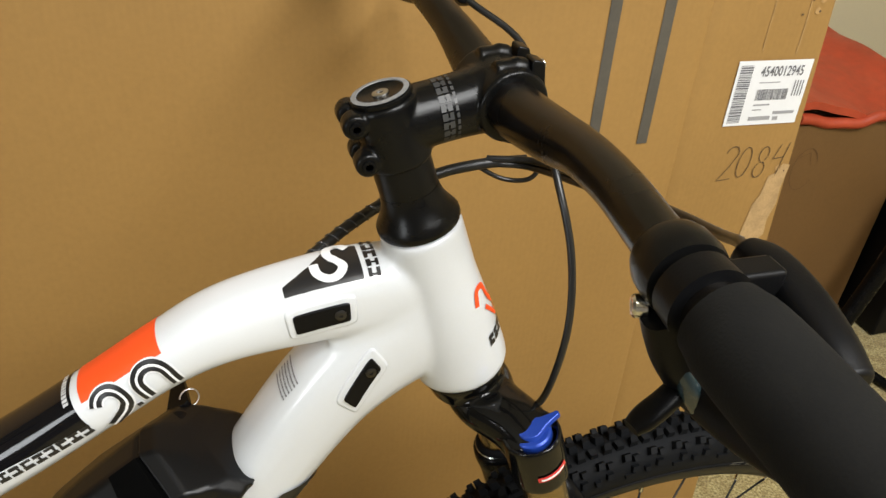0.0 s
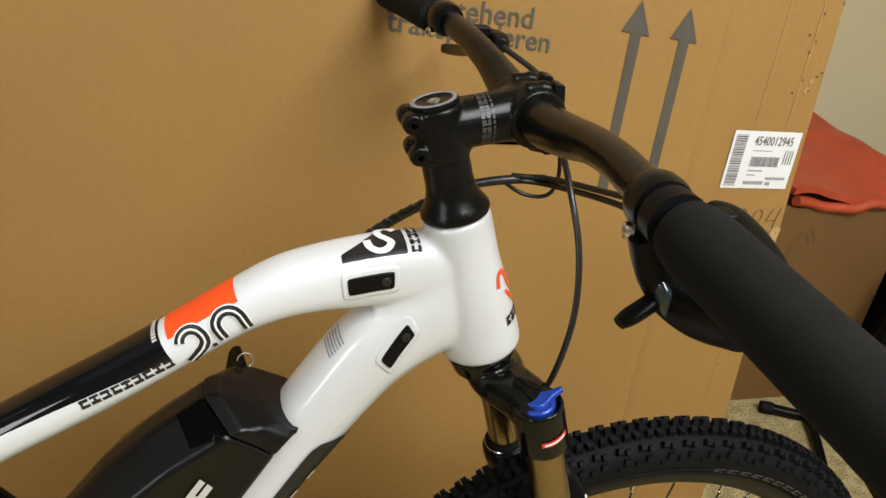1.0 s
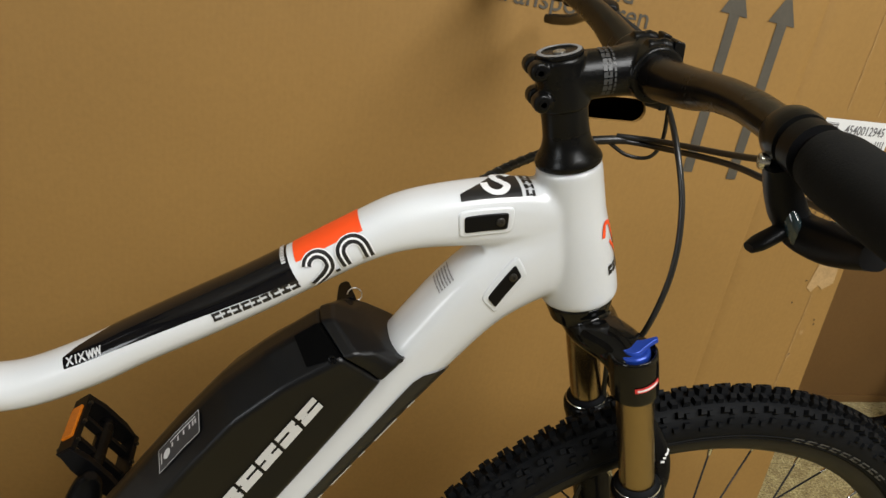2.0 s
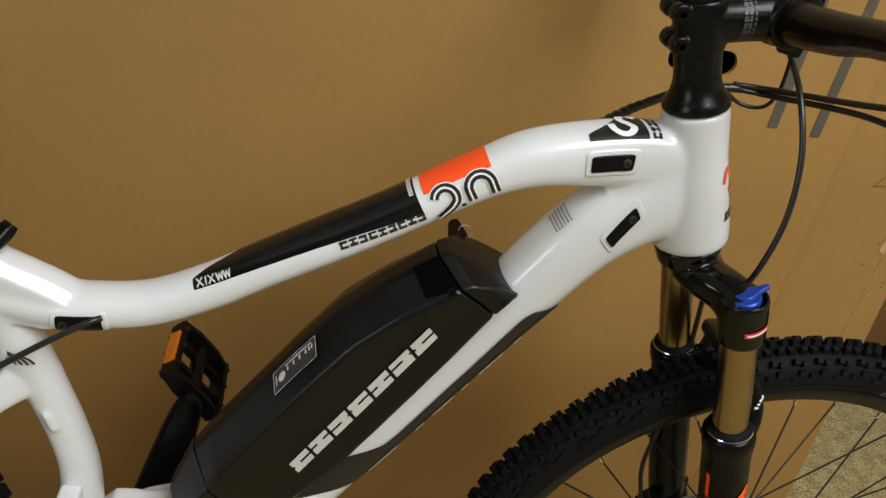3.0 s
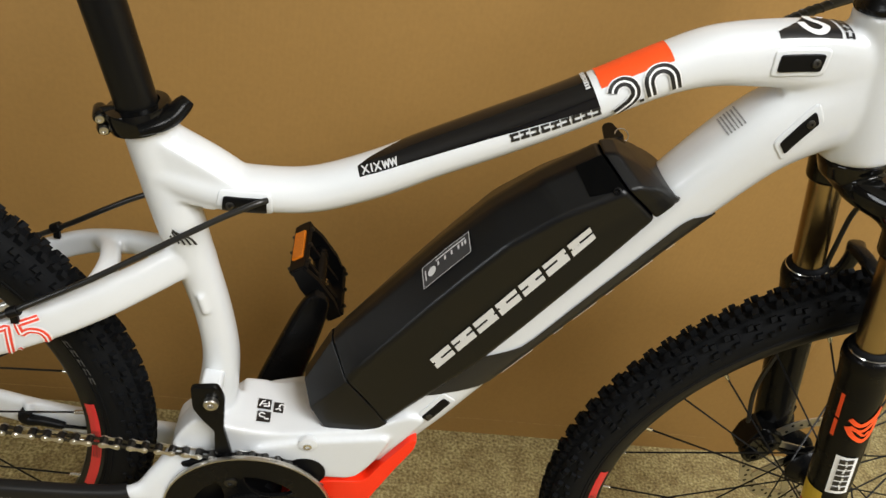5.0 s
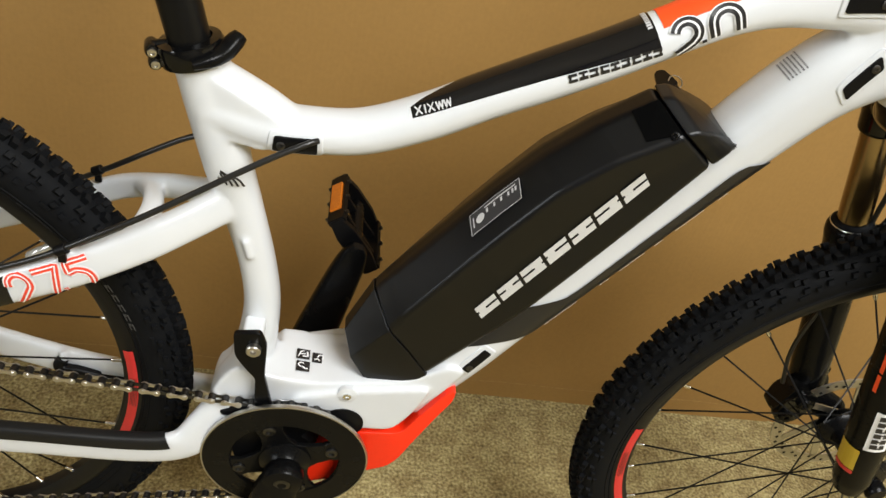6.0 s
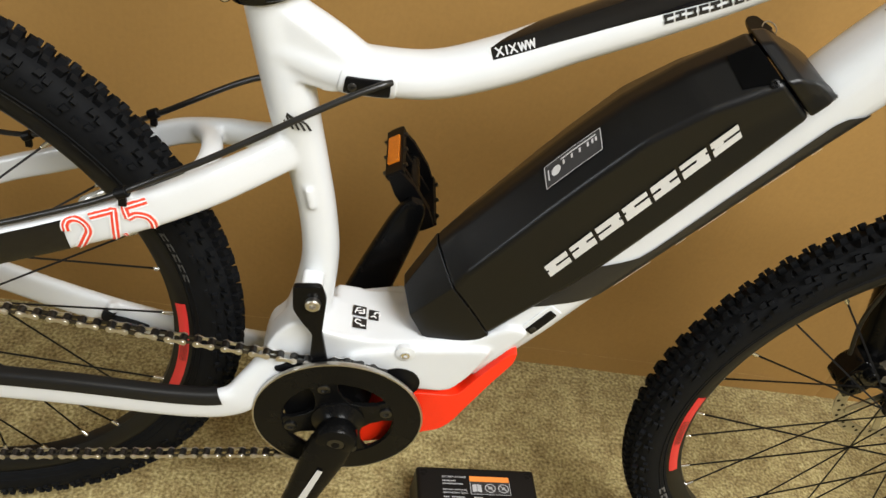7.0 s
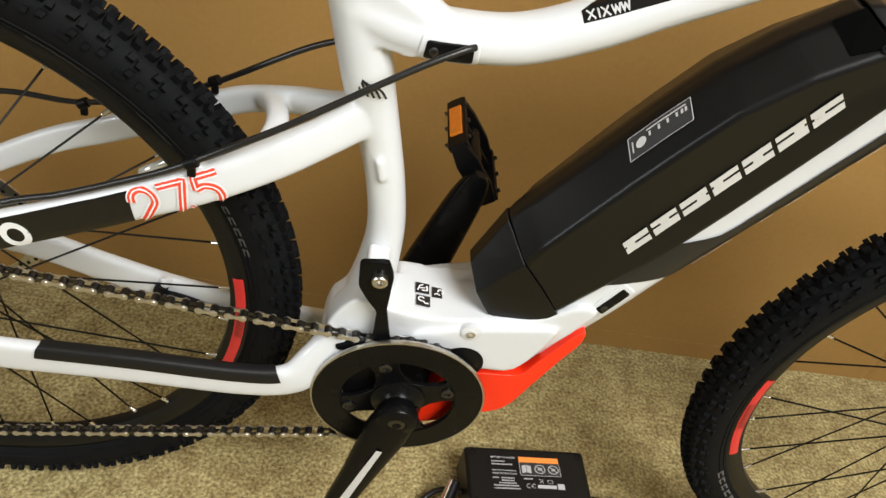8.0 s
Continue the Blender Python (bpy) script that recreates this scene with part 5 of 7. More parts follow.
# ---- wheels ----
def wheel(name, label, hub_at, red_deg, marks, disc_y, cassette):
    bm = bmesh.new()
    w = 0.05 if not cassette else 0.065
    lathe(bm, [(0.009, -w - 0.005), (0.011, -w), (0.016, -w + 0.008), (0.026, -0.036), (0.0275, -0.034), (0.026, -0.031), (0.0155, -0.025), (0.014, 0), (0.0155, 0.022), (0.027, 0.028), (0.0285, 0.031), (0.027, 0.034), (0.018, 0.040), (0.012, w), (0.009, w + 0.005)], (0, 0, 0), (0, 1, 0), 36)
    hub = part(name, bm, SATINBLACK, bike, label)
    hub.location = hub_at
    # tyre
    bm = bmesh.new()
    half = [(0.2915, 0.0125), (0.2945, 0.0155), (0.2995, 0.0188), (0.3065, 0.0212), (0.3135, 0.0218), (0.3200, 0.0208), (0.3262, 0.0180), (0.3310, 0.0135), (0.3340, 0.0075), (0.3350, 0.0)]
    prof = [(r, -y) for r, y in half] + [(r, y) for r, y in reversed(half[:-1])]
    lathe(bm, prof, (0, 0, 0), (0, 1, 0), 128)
    # flat caps made by the open profile are not wanted
    bmesh.ops.delete(bm, geom=[f for f in bm.faces if len(f.verts) > 4], context="FACES_ONLY")
    bm.verts.index_update()
    verts = [v.co.copy() for v in bm.verts]
    faces = [[v.index for v in f.verts] for f in bm.faces]
    bm.free()

    def knob(a, ph, lt, ll, hh, skew=0.0):
        """A block on the casing at wheel angle a and cross angle ph; lt, ll: length round and across; hh: height."""
        cr, sr = 0.3135, 0.0216
        # point of the casing in direction ph (0: tread crown)
        yy, rr = sr * math.sin(ph), cr + sr * math.cos(ph)
        nrm = (math.sin(ph), math.cos(ph))
        tan = (math.cos(ph), -math.sin(ph))
        base = len(verts)
        for k, (dh, sc) in enumerate(((-0.003, 1.15), (hh, 0.84))):
            for su, sv in ((-1, -1), (1, -1), (1, 1), (-1, 1)):
                v2 = sv * ll / 2 * sc
                y = yy + nrm[0] * dh + tan[0] * v2
                r = rr + nrm[1] * dh + tan[1] * v2
                aa = a + (su * lt / 2 * sc + skew * sv * ll) / 0.34
                verts.append(Vector((r * math.cos(aa), y, r * math.sin(aa))))
        for f in ((4, 5, 6, 7), (0, 1, 5, 4), (1, 2, 6, 5), (2, 3, 7, 6), (3, 0, 4, 7)):
            faces.append([base + i for i in f])

    N = 92
    for i in range(N):
        a = 2 * math.pi * i / N
        b = a + math.pi / N
        for s in (-1, 1):
            knob(a + 0.006 * s, 0.24 * s, 0.0072, 0.0068, 0.0062, 0.15 * s)
            knob(b, 0.25 * s, 0.0064, 0.0066, 0.0060, -0.1 * s)
            knob(b + 0.008 * s, 0.72 * s, 0.0066, 0.0060, 0.0064, 0.1 * s)
            knob(a - 0.004 * s, 0.80 * s, 0.0056, 0.0054, 0.0060)
            knob(a + 0.010, 1.16 * s, 0.0062, 0.0052, 0.0036, 0.12 * s)
            if i % 2 == 0:
                knob(b + 0.009, 1.30 * s, 0.0058, 0.0050, 0.0030)
            else:
                knob(b - 0.012, 1.45 * s, 0.0115, 0.0040, 0.0016)
    me = bpy.data.meshes.new("tyre")
    me.from_pydata(verts, [], faces)
    me.materials.append(RUBBER)
    me.shade_smooth()
    me.set_sharp_from_angle(angle=radians(35))
    tyre = part("tyre", None, None, hub, "black knobbly rubber tyre", mesh=me)
    # moulded lines on the sidewall
    bm = bmesh.new()
    for s in (-1, 1):
        for r, y in ((0.2962, 0.0167), (0.3020, 0.0197)):
            lathe(bm, [(r - 0.0008, s * y), (r, s * (y + 0.0010)), (r + 0.0008, s * (y + 0.0004))], (0, 0, 0), (0, 1, 0), 96, closed=True)
    part("sidewall_line", bm, RUBBER, tyre)
    # rim
    bm = bmesh.new()
    rim_half = [(0.2935, 0.0108), (0.2950, 0.0130), (0.2935, 0.0140), (0.2865, 0.0138), (0.2790, 0.0120), (0.2735, 0.0075), (0.2720, 0.0)]
    rp = [(r, -y) for r, y in rim_half] + [(r, y) for r, y in reversed(rim_half[:-1])]
    lathe(bm, rp, (0, 0, 0), (0, 1, 0), 128, closed=True)
    rim = part("rim", bm, RIM, hub, "black alloy rim")
    a0, a1 = [radians(x) for x in red_deg]

    def rim_put(ang, v, o):
        r, y = 0.2795 + 0.0100 * v, 0.0120 + (0.0139 - 0.0120) * min(1, v * 1.8)
        return Vector((r * math.cos(ang), -y - o, r * math.sin(ang)))
    bm = sheet(lambda u, v: rim_put(a0 + (a1 - a0) * u, v, 0.0006), [i / 16 for i in range(17)], [j / 5 for j in range(6)])
    part("rim_sticker", bm, REDSTICKER, rim, "red rim sticker")
    bm = bmesh.new()
    for k in range(5):
        u0, u1 = a0 + (a1 - a0) * 0.30, a0 + (a1 - a0) * 0.62
        vs = [rim_put(x, 0.2 + 0.15 * k + dv, 0.0011) for x in (u0, (u0 + u1) / 2, u1) for dv in (0, 0.05)]
        vv = [bm.verts.new(p) for p in vs]
        bm.faces.new((vv[0], vv[2], vv[3], vv[1]))
        bm.faces.new((vv[2], vv[4], vv[5], vv[3]))
    part("sticker_lines", bm, DECALBLACK, rim, "thin dark lines on the rim sticker", smooth=False)
    # spokes and nipples
    sp = bmesh.new()
    lathe(sp, [(0.0010, 0), (0.0010, 1)], (0, 0, 0), (0, 0, 1), 8)
    spm = bpy.data.meshes.new("spoke")
    sp.to_mesh(spm)
    sp.free()
    spm.materials.append(SPOKE)
    spm.shade_smooth()
    ni = bmesh.new()
    lathe(ni, [(0.0016, -0.010), (0.0022, -0.0085), (0.0022, -0.002), (0.0030, 0.0), (0.0030, 0.002)], (0, 0, 0), (0, 0, 1), 8)
    nim = bpy.data.meshes.new("nipple")
    ni.to_mesh(nim)
    ni.free()
    nim.materials.append(SILVER)
    nim.shade_smooth()
    n = 32
    for i in range(n):
        a = 2 * math.pi * (i + 0.35) / n
        s = -1 if i % 2 == 0 else 1
        lean = 1 if (i // 2) % 2 == 0 else -1
        fl = a + lean * radians(62)
        p = Vector((0.027 * math.cos(fl), s * 0.032, 0.027 * math.sin(fl)))
        q = Vector((0.2725 * math.cos(a), s * 0.003, 0.2725 * math.sin(a)))
        d = q - p
        rot = d.to_track_quat("Z", "Y").to_matrix().to_4x4()
        ob = part("spoke", None, None, hub, mesh=spm)
        ob.matrix_basis = Matrix.Translation(p) @ rot @ Matrix.Diagonal((1, 1, d.length, 1))
        ob = part("nipple", None, None, hub, mesh=nim)
        ob.matrix_basis = Matrix.Translation(q) @ rot
    # sidewall print as plain blocks
    for c0, c1, count, r0, r1, m2 in marks:
        bm = bmesh.new()
        for k in range(count):
            f0, f1 = k / count, (k + 0.72) / count
            for g0, g1, h0, h1 in ((0, 1, 0, 0.28), (0, 1, 0.72, 1), (0, 0.34, 0.28, 0.72)) if count > 1 else ((0, 1, 0, 1),):
                steps = 2 if count > 1 else 24
                for st in range(steps):
                    x0, x1 = g0 + (g1 - g0) * st / steps, g0 + (g1 - g0) * (st + 1) / steps
                    pts = []
                    for x, hh in ((x0, h0), (x1, h0), (x1, h1), (x0, h1)):
                        aa = radians(c0 + (c1 - c0) * (f0 + (f1 - f0) * x))
                        r = r0 + (r1 - r0) * hh
                        y = float(np.interp(r, [p[0] for p in half], [p[1] for p in half])) + 0.0007
                        pts.append(bm.verts.new((r * math.cos(aa), -y, r * math.sin(aa))))
                    bm.faces.new(pts)
        part("sidewall_print", bm, m2, tyre, "grey plain blocks printed on the sidewall", smooth=False)
    # brake disc on the left side
    bm = bmesh.new()
    th = 0.0018
    lathe(bm, [(0.080, -th / 2), (0.080, th / 2), (0.0655, th / 2), (0.0655, -th / 2)], (0, disc_y, 0), (0, 1, 0), 72, closed=True)
    disc = part("brake_disc", bm, STEEL, hub, "drilled steel brake disc")
    for k in range(6):
        bm = bmesh.new()
        a = k * math.pi / 3
        p, q = Vector((0.022 * math.cos(a), disc_y, 0.022 * math.sin(a))), Vector((0.067 * math.cos(a + 0.6), disc_y, 0.067 * math.sin(a + 0.6)))
        t = (q - p).normalized().cross(Vector((0, 1, 0))) * 0.0045
        vs = [bm.verts.new(x + Vector((0, dy, 0))) for dy in (-th / 2, th / 2) for x in (p - t, q - t, q + t, p + t)]
        for f in ((0, 1, 2, 3), (4, 5, 6, 7), (0, 1, 5, 4), (1, 2, 6, 5), (2, 3, 7, 6), (3, 0, 4, 7)):
            bm.faces.new([vs[i] for i in f])
        part("disc_arm", bm, STEEL, disc, smooth=False)
    bm = bmesh.new()
    lathe(bm, [(0.026, -th / 2), (0.026, th / 2), (0.016, th / 2), (0.016, -th / 2)], (0, disc_y, 0), (0, 1, 0), 36, closed=True)
    part("disc_carrier", bm, SATINBLACK, disc, "black disc carrier")
    bm = bmesh.new()
    for k in range(48):
        a = 2 * math.pi * k / 48
        r = 0.0695 + 0.0065 * (k % 3) / 2
        for s in (-1, 1):
            o = Vector((r * math.cos(a), disc_y + s * (th / 2 + 0.0002), r * math.sin(a)))
            bm.faces.new([bm.verts.new(o + Vector((0.0022 * math.cos(x), 0, 0.0022 * math.sin(x)))) for x in [2 * math.pi * j / 8 for j in range(8)]])
    part("disc_hole", bm, PLASTICDARK, disc, "dark drilled holes", smooth=False)
    # valve
    a = radians(36)
    d = Vector((math.cos(a), 0, math.sin(a)))
    if cassette:
        bm = bmesh.new()
        lathe(bm, [(0.0040, 0), (0.0040, 0.012), (0.0045, 0.013), (0.0045, 0.026), (0.003, 0.029), (0, 0.030)], d * 0.271, -d, 14)
        part("valve", bm, mat("clear_valve_cap", (0.55, 0.55, 0.52), 0.15, metal=0.5, vary=0.1, scale=200), hub, "pale shiny tyre valve with cap")
        for k, (r, y) in enumerate(((0.062, -0.026), (0.055, -0.030), (0.049, -0.034), (0.043, -0.038), (0.037, -0.042), (0.031, -0.046), (0.026, -0.050))):
            bm = bmesh.new()
            nt2 = int(r * 2 * math.pi / 0.0127)
            pr = []
            for i in range(nt2):
                x = 2 * math.pi * i / nt2
                hw = 2 * math.pi / nt2
                pr += [(r - 0.004, x - hw * 0.34), (r, x - hw * 0.12), (r, x + hw * 0.12), (r - 0.004, x + hw * 0.34)]
            prism(bm, [(q * math.cos(x), q * math.sin(x)) for q, x in pr], y - 0.001, y + 0.001)
            part("sprocket", bm, DARKSTEEL, hub, "dark toothed sprocket", smooth=False)
    return hub


GREYPRINT = mat("grey_sidewall_print", (0.085, 0.085, 0.085), 0.6, vary=0.15, scale=80)
wheel("rear_wheel", "black spoked rear wheel with knobbly tyre and red rim sticker", HR, (9, -18), [(64, 50, 1, 0.2948, 0.2968, GREYPRINT), (47, 37, 1, 0.2948, 0.2968, GREYPRINT), (27, 15, 5, 0.2985, 0.3040, GREYPRINT)], 0.055, True)
wheel("front_wheel", "black spoked front wheel with knobbly tyre and red rim sticker", HF, (176, 204), [(-151, -130, 7, 0.2975, 0.3050, GREYPRINT), (80, 52, 9, 0.2985, 0.3045, GREYPRINT)], 0.042, False)


# ---- chain ----
def bmesh_link(outer):
    """One link along x, centred, 12.7 mm long: two plates, each waisted, and a roller."""
    bm = bmesh.new()
    yo = 0.0030 + outer
    half = [(-0.0101, 0.0), (-0.0091, 0.0026), (-0.0064, 0.0038), (-0.0034, 0.0024), (0.0, 0.0016), (0.0034, 0.0024), (0.0064, 0.0038), (0.0091, 0.0026), (0.0101, 0.0)]
    poly = half + [(x, -z) for x, z in reversed(half[1:-1])]
    for s in (-1, 1):
        prism(bm, poly, s * yo - 0.0005, s * yo + 0.0005)
    for x in (-0.00635, 0.00635):
        lathe(bm, [(0.0018, -yo - 0.0009), (0.0018, yo + 0.0009)], (x, 0, 0), (0, 1, 0), 8)
        if not outer:
            lathe(bm, [(0.0038, -0.0022), (0.0038, 0.0022)], (x, 0, 0), (0, 1, 0), 10)
    return bm


def lay_chain():
    y = -0.0505
    up0, up1 = Vector((0.02, y + 0.006, 0.405)), Vector((0.425, y, 0.3775))
    lo0, lo1 = Vector((-0.02, y + 0.004, 0.140)), Vector((0.430, y, 0.2285))
    path = [up0 + (up1 - up0) * i / 20 for i in range(21)]
    a0 = math.radians(108)
    for i in range(1, 14):
        a = a0 - math.radians(216) * i / 13
        path.append(Vector((BB.x + 0.077 * math.cos(a), y, BB.z + 0.077 * math.sin(a))))
    path += [lo1 + (lo0 - lo1) * i / 20 for i in range(21)]
    p = np.array(path)
    s = np.r_[0, np.cumsum(np.linalg.norm(np.diff(p, axis=0), axis=1))]
    bm = bmesh.new()
    rod(bm, up0 + Vector((0.0, 0, 0)), up0 + Vector((0.001, 0, 0)), 0.001, 6)
    root = part("chain", bm, CHAINSTEEL, bike, "nickel plated bicycle chain over the chainring")
    ms = []
    for o, m2 in ((0.0, DARKSTEEL), (0.0014, CHAINSTEEL)):
        bm = bmesh_link(o)
        bmesh.ops.recalc_face_normals(bm, faces=bm.faces)
        me = bpy.data.meshes.new("link")
        bm.to_mesh(me)
        bm.free()
        me.materials.append(m2)
        ms.append(me)
    n = int(s[-1] / 0.0127)
    for i in range(n):
        a, b = (np.array([np.interp(x, s, p[:, k]) for k in range(3)]) for x in (i * 0.0127, (i + 1) * 0.0127))
        d = Vector(b - a).normalized()
        yv = (Vector((0, 1, 0)) - d * d.y).normalized()
        zv = d.cross(yv)
        ob = part("link", None, None, root, mesh=ms[i % 2])
        ob.matrix_basis = Matrix.Translation((a + b) / 2) @ Matrix((d, yv, zv)).transposed().to_4x4()


lay_chain()


# ---- battery on the down tube ----
def battery():
    # stations from the rear: lower edge, belly, crease and ridge as (length along the tube, half-width, height)
    even = lambda s, *sec: [(s, w, h) for w, h in sec]
    ST = [
        [(0.0230, 0.0405, 0.0240), (0.033, 0.0405, 0.058), (0.0405, 0.0400, 0.0905), (0.0470, 0.008, 0.1165)],
        [(0.1250, 0.0415, 0.0205), (0.092, 0.0420, 0.058), (0.0630, 0.0442, 0.0970), (0.0750, 0.008, 0.1180)],
        even(0.158, (0.0420, 0.021), (0.0405, 0.066), (0.0452, 0.1035), (0.008, 0.1210)),
        even(0.200, (0.0420, 0.024), (0.0405, 0.067), (0.0452, 0.1050), (0.008, 0.1225)),
        even(0.252, (0.0415, 0.028), (0.0400, 0.067), (0.0447, 0.1055), (0.008, 0.1215)),
        even(0.300, (0.0410, 0.032), (0.0395, 0.062), (0.0430, 0.0955), (0.0095, 0.1135)),
        even(0.352, (0.0400, 0.037), (0.0388, 0.053), (0.0415, 0.0760), (0.011, 0.0990)),
    ]

    def loft(stations, name, label, material, round_=0.0048):
        bm = bmesh.new()
        rings = []
        for row in stations:
            sec = [(row[0][0], -0.028, row[0][2] - 0.006)] + [(s, -w, h) for s, w, h in row]
            sec = sec + [(s, -y, h) for s, y, h in reversed(sec)]
            rings.append([bm.verts.new(dt(s, h) + Vector((0, y, 0))) for s, y, h in sec])
        n = len(rings[0])
        for r0, r1 in zip(rings, rings[1:]):
            for j in range(n):
                bm.faces.new((r0[j], r0[(j + 1) % n], r1[(j + 1) % n], r1[j]))
        bm.faces.new(rings[0])
        bm.faces.new(rings[-1])
        ob = part(name, bm, material, bike, label)
        md = ob.modifiers.new("round", "BEVEL")
        md.width, md.segments, md.limit_method, md.angle_limit = round_, 4, "ANGLE", radians(7)
        md.harden_normals = True
        return ob

    case = loft(ST, "battery", "matt black plastic battery with silver emblem blocks on the down tube", PLASTIC)
    cap = loft([
        even(0.3530, (0.0402, 0.037), (0.0390, 0.053), (0.0417, 0.0765), (0.011, 0.1000)),
        even(0.3620, (0.0400, 0.037), (0.0390, 0.052), (0.0408, 0.0710), (0.012, 0.0925)),
        [(0.3710, 0.038, 0.036), (0.370, 0.037, 0.046), (0.3687, 0.036, 0.0590), (0.3670, 0.012, 0.0760)],
        [(0.3767, 0.030, 0.034), (0.3753, 0.031, 0.041), (0.3737, 0.029, 0.0490), (0.3715, 0.010, 0.0600)],
    ], "battery_lock_cap", "matt black battery lock housing with a key", PLASTIC)
    # cradle round the rear end
    loft([
        [(-0.0110, 0.038, 0.0255), (-0.0265, 0.034, 0.060), (-0.0190, 0.0285, 0.0840), (-0.0100, 0.008, 0.1010)],
        [(0.0242, 0.0410, 0.0220), (0.0342, 0.0410, 0.058), (0.0417, 0.0406, 0.0910), (0.0482, 0.0082, 0.1172)],
    ], "battery_mount", "black battery cradle on the motor housing", PLASTIC, 0.0012)

    # surfaces of the right-hand flank and shoulder
    def flank(s, f, o):
        row = np.array([(a[2][0], *a[0][1:], *a[1][1:], *a[2][1:]) for a in ST])
        g = lambda k: float(np.interp(s, row[:, 0], row[:, k]))
        w = float(np.interp(f, (g(2), g(4), g(6)), (g(1), g(3), g(5))))
        return dt(s, f) + Vector((0, -w - 0.0004 - o, 0))

    def shoulder(s, f, o):
        row = np.array([(a[2][0], *a[2][1:], *a[3][1:]) for a in ST])
        g = lambda k: float(np.interp(s, row[:, 0], row[:, k]))
        wc, hc, wd, hd = g(1), g(2), g(3), g(4)
        nrm = Vector((0, -(hd - hc), 0)) + DN * (wc - wd)
        nrm.normalize()
        return dt(s, hc + (hd - hc) * f) + Vector((0, -(wc + (wd - wc) * f), 0)) + nrm * (0.0004 + o)

    gl = fit_width(plain_glyphs(7, 0.95, 1.0, 0.14, 0.12, heavy=0.34), 0.196, 1.0)
    polys = [[(u, v) for u, v in q] for q in gl]
    for k in range(7):
        part("emblem_block", flat_bm(polys[3 * k:3 * k + 3], lambda u, v: flank(0.114 + u, 0.0436 + 0.0735 * u + 0.0132 * v, 0.0010)), DECALGREY, case, "silver plain block of a word mark", smooth=False)
    # charge indicator
    s0, s1 = 0.165, 0.2205
    edge = [(0, 0.02), (1, 0.02), (1, 0.98), (0, 0.98), (0, 0.02)]
    put = lambda u, v: shoulder(s0 + (s1 - s0) * u + 0.006 * v, 0.43 + 0.45 * v, 0.0008)
    part("indicator_panel", sheet(lambda u, v: put(u, v), [i / 8 for i in range(9)], [j / 4 for j in range(5)]), STICKERDARK, case, "dark charge indicator panel")
    put2 = lambda u, v: shoulder(s0 + (s1 - s0) * u + 0.006 * v, 0.43 + 0.45 * v, 0.0014)
    marks = []
    for a, b in zip(edge, edge[1:]):
        marks += ribbon([(a[0] + (b[0] - a[0]) * i / 6, a[1] + (b[1] - a[1]) * i / 6) for i in range(7)], 0.022 if a[0] != b[0] else 0.013)
    marks += [[(0.30 + 0.62 * i / 6, 0.80), (0.30 + 0.62 * (i + 1) / 6, 0.80), (0.30 + 0.62 * (i + 1) / 6, 0.86), (0.30 + 0.62 * i / 6, 0.86)] for i in range(6)]
    for x in (0.33, 0.48, 0.62, 0.76, 0.84, 0.9):
        marks.append([(x, 0.55), (x + 0.035, 0.55), (x + 0.035, 0.74), (x, 0.74)])
    marks.append([(0.05, 0.3), (0.075, 0.3), (0.075, 0.75), (0.05, 0.75)])
    part("indicator_marks", flat_bm(marks, put2), DECALGREY, case, "silver indicator lines", smooth=False)
    part("indicator_button", flat_bm([[(0.2 + 0.085 * math.cos(2 * math.pi * i / 20), 0.52 + 0.2 * math.sin(2 * math.pi * i / 20)) for i in range(20)]], put2), DECALGREY, case, "round silver button", smooth=False)
    # hand hold near the front of the ridge: flat, its hollow's shade painted black
    bm = bmesh.new()
    vs = []
    for o in (0.0009, -0.004):
        vs.append([bm.verts.new(shoulder(s, f, o)) for s, f in ((0.3265, 0.22), (0.3512, 0.10), (0.3515, 1.0), (0.3300, 1.0))])
    bm.faces.new(vs[0])
    bm.faces.new(vs[1])
    for i in range(4):
        bm.faces.new((vs[0][i], vs[0][(i + 1) % 4], vs[1][(i + 1) % 4], vs[1][i]))
    part("hand_hold", bm, VOID, case, "hand hold, its dark hollow painted as a flat black face", smooth=False)
    p = shoulder(0.346, 0.10, 0.0008)
    bm = bmesh.new()
    lathe(bm, [(0.0034, -0.003), (0.0034, 0.0006), (0.0018, 0.0008), (0.0015, -0.0008), (0, -0.0008)], p, (-0.3, -0.8, 0.5), 16)
    part("screw", bm, SATINBLACK, case)
    # lock with key, turned in from the left side
    k0, kd = Vector((0.7295, 0.021, 0.7345)), Vector((0.03, 1, 0)).normalized()
    bm = bmesh.new()
    lathe(bm, [(0.0075, -0.012), (0.0075, 0.005), (0.006, 0.006), (0, 0.006)], k0, kd, 20)
    part("key_lock", bm, PLASTICDARK, cap, "black key lock")
    bm = bmesh.new()
    ax = Vector((0.9, 0, 0.44)).normalized()
    pts = [k0 + kd * h + ax * w for h, w in ((0.013, -0.006), (0.016, -0.0085), (0.038, -0.0062), (0.043, -0.0035), (0.043, 0.0015), (0.040, 0.004), (0.016, 0.0085), (0.013, 0.006))]
    nn = ax.cross(kd).normalized() * 0.0028
    f = [bm.verts.new(p + nn) for p in pts]
    g = [bm.verts.new(p - nn) for p in pts]
    bm.faces.new(f)
    bm.faces.new(g)
    for i in range(8):
        bm.faces.new((f[i], f[(i + 1) % 8], g[(i + 1) % 8], g[i]))
    key = part("key", bm, PLASTICDARK, cap, "key with a black plastic bow", bevel=0.001)
    bm = bmesh.new()
    rod(bm, k0, k0 + kd * 0.014, 0.0018, 10)
    part("key_blade", bm, CHAINSTEEL, cap, "steel key blade")
    bm = bmesh.new()
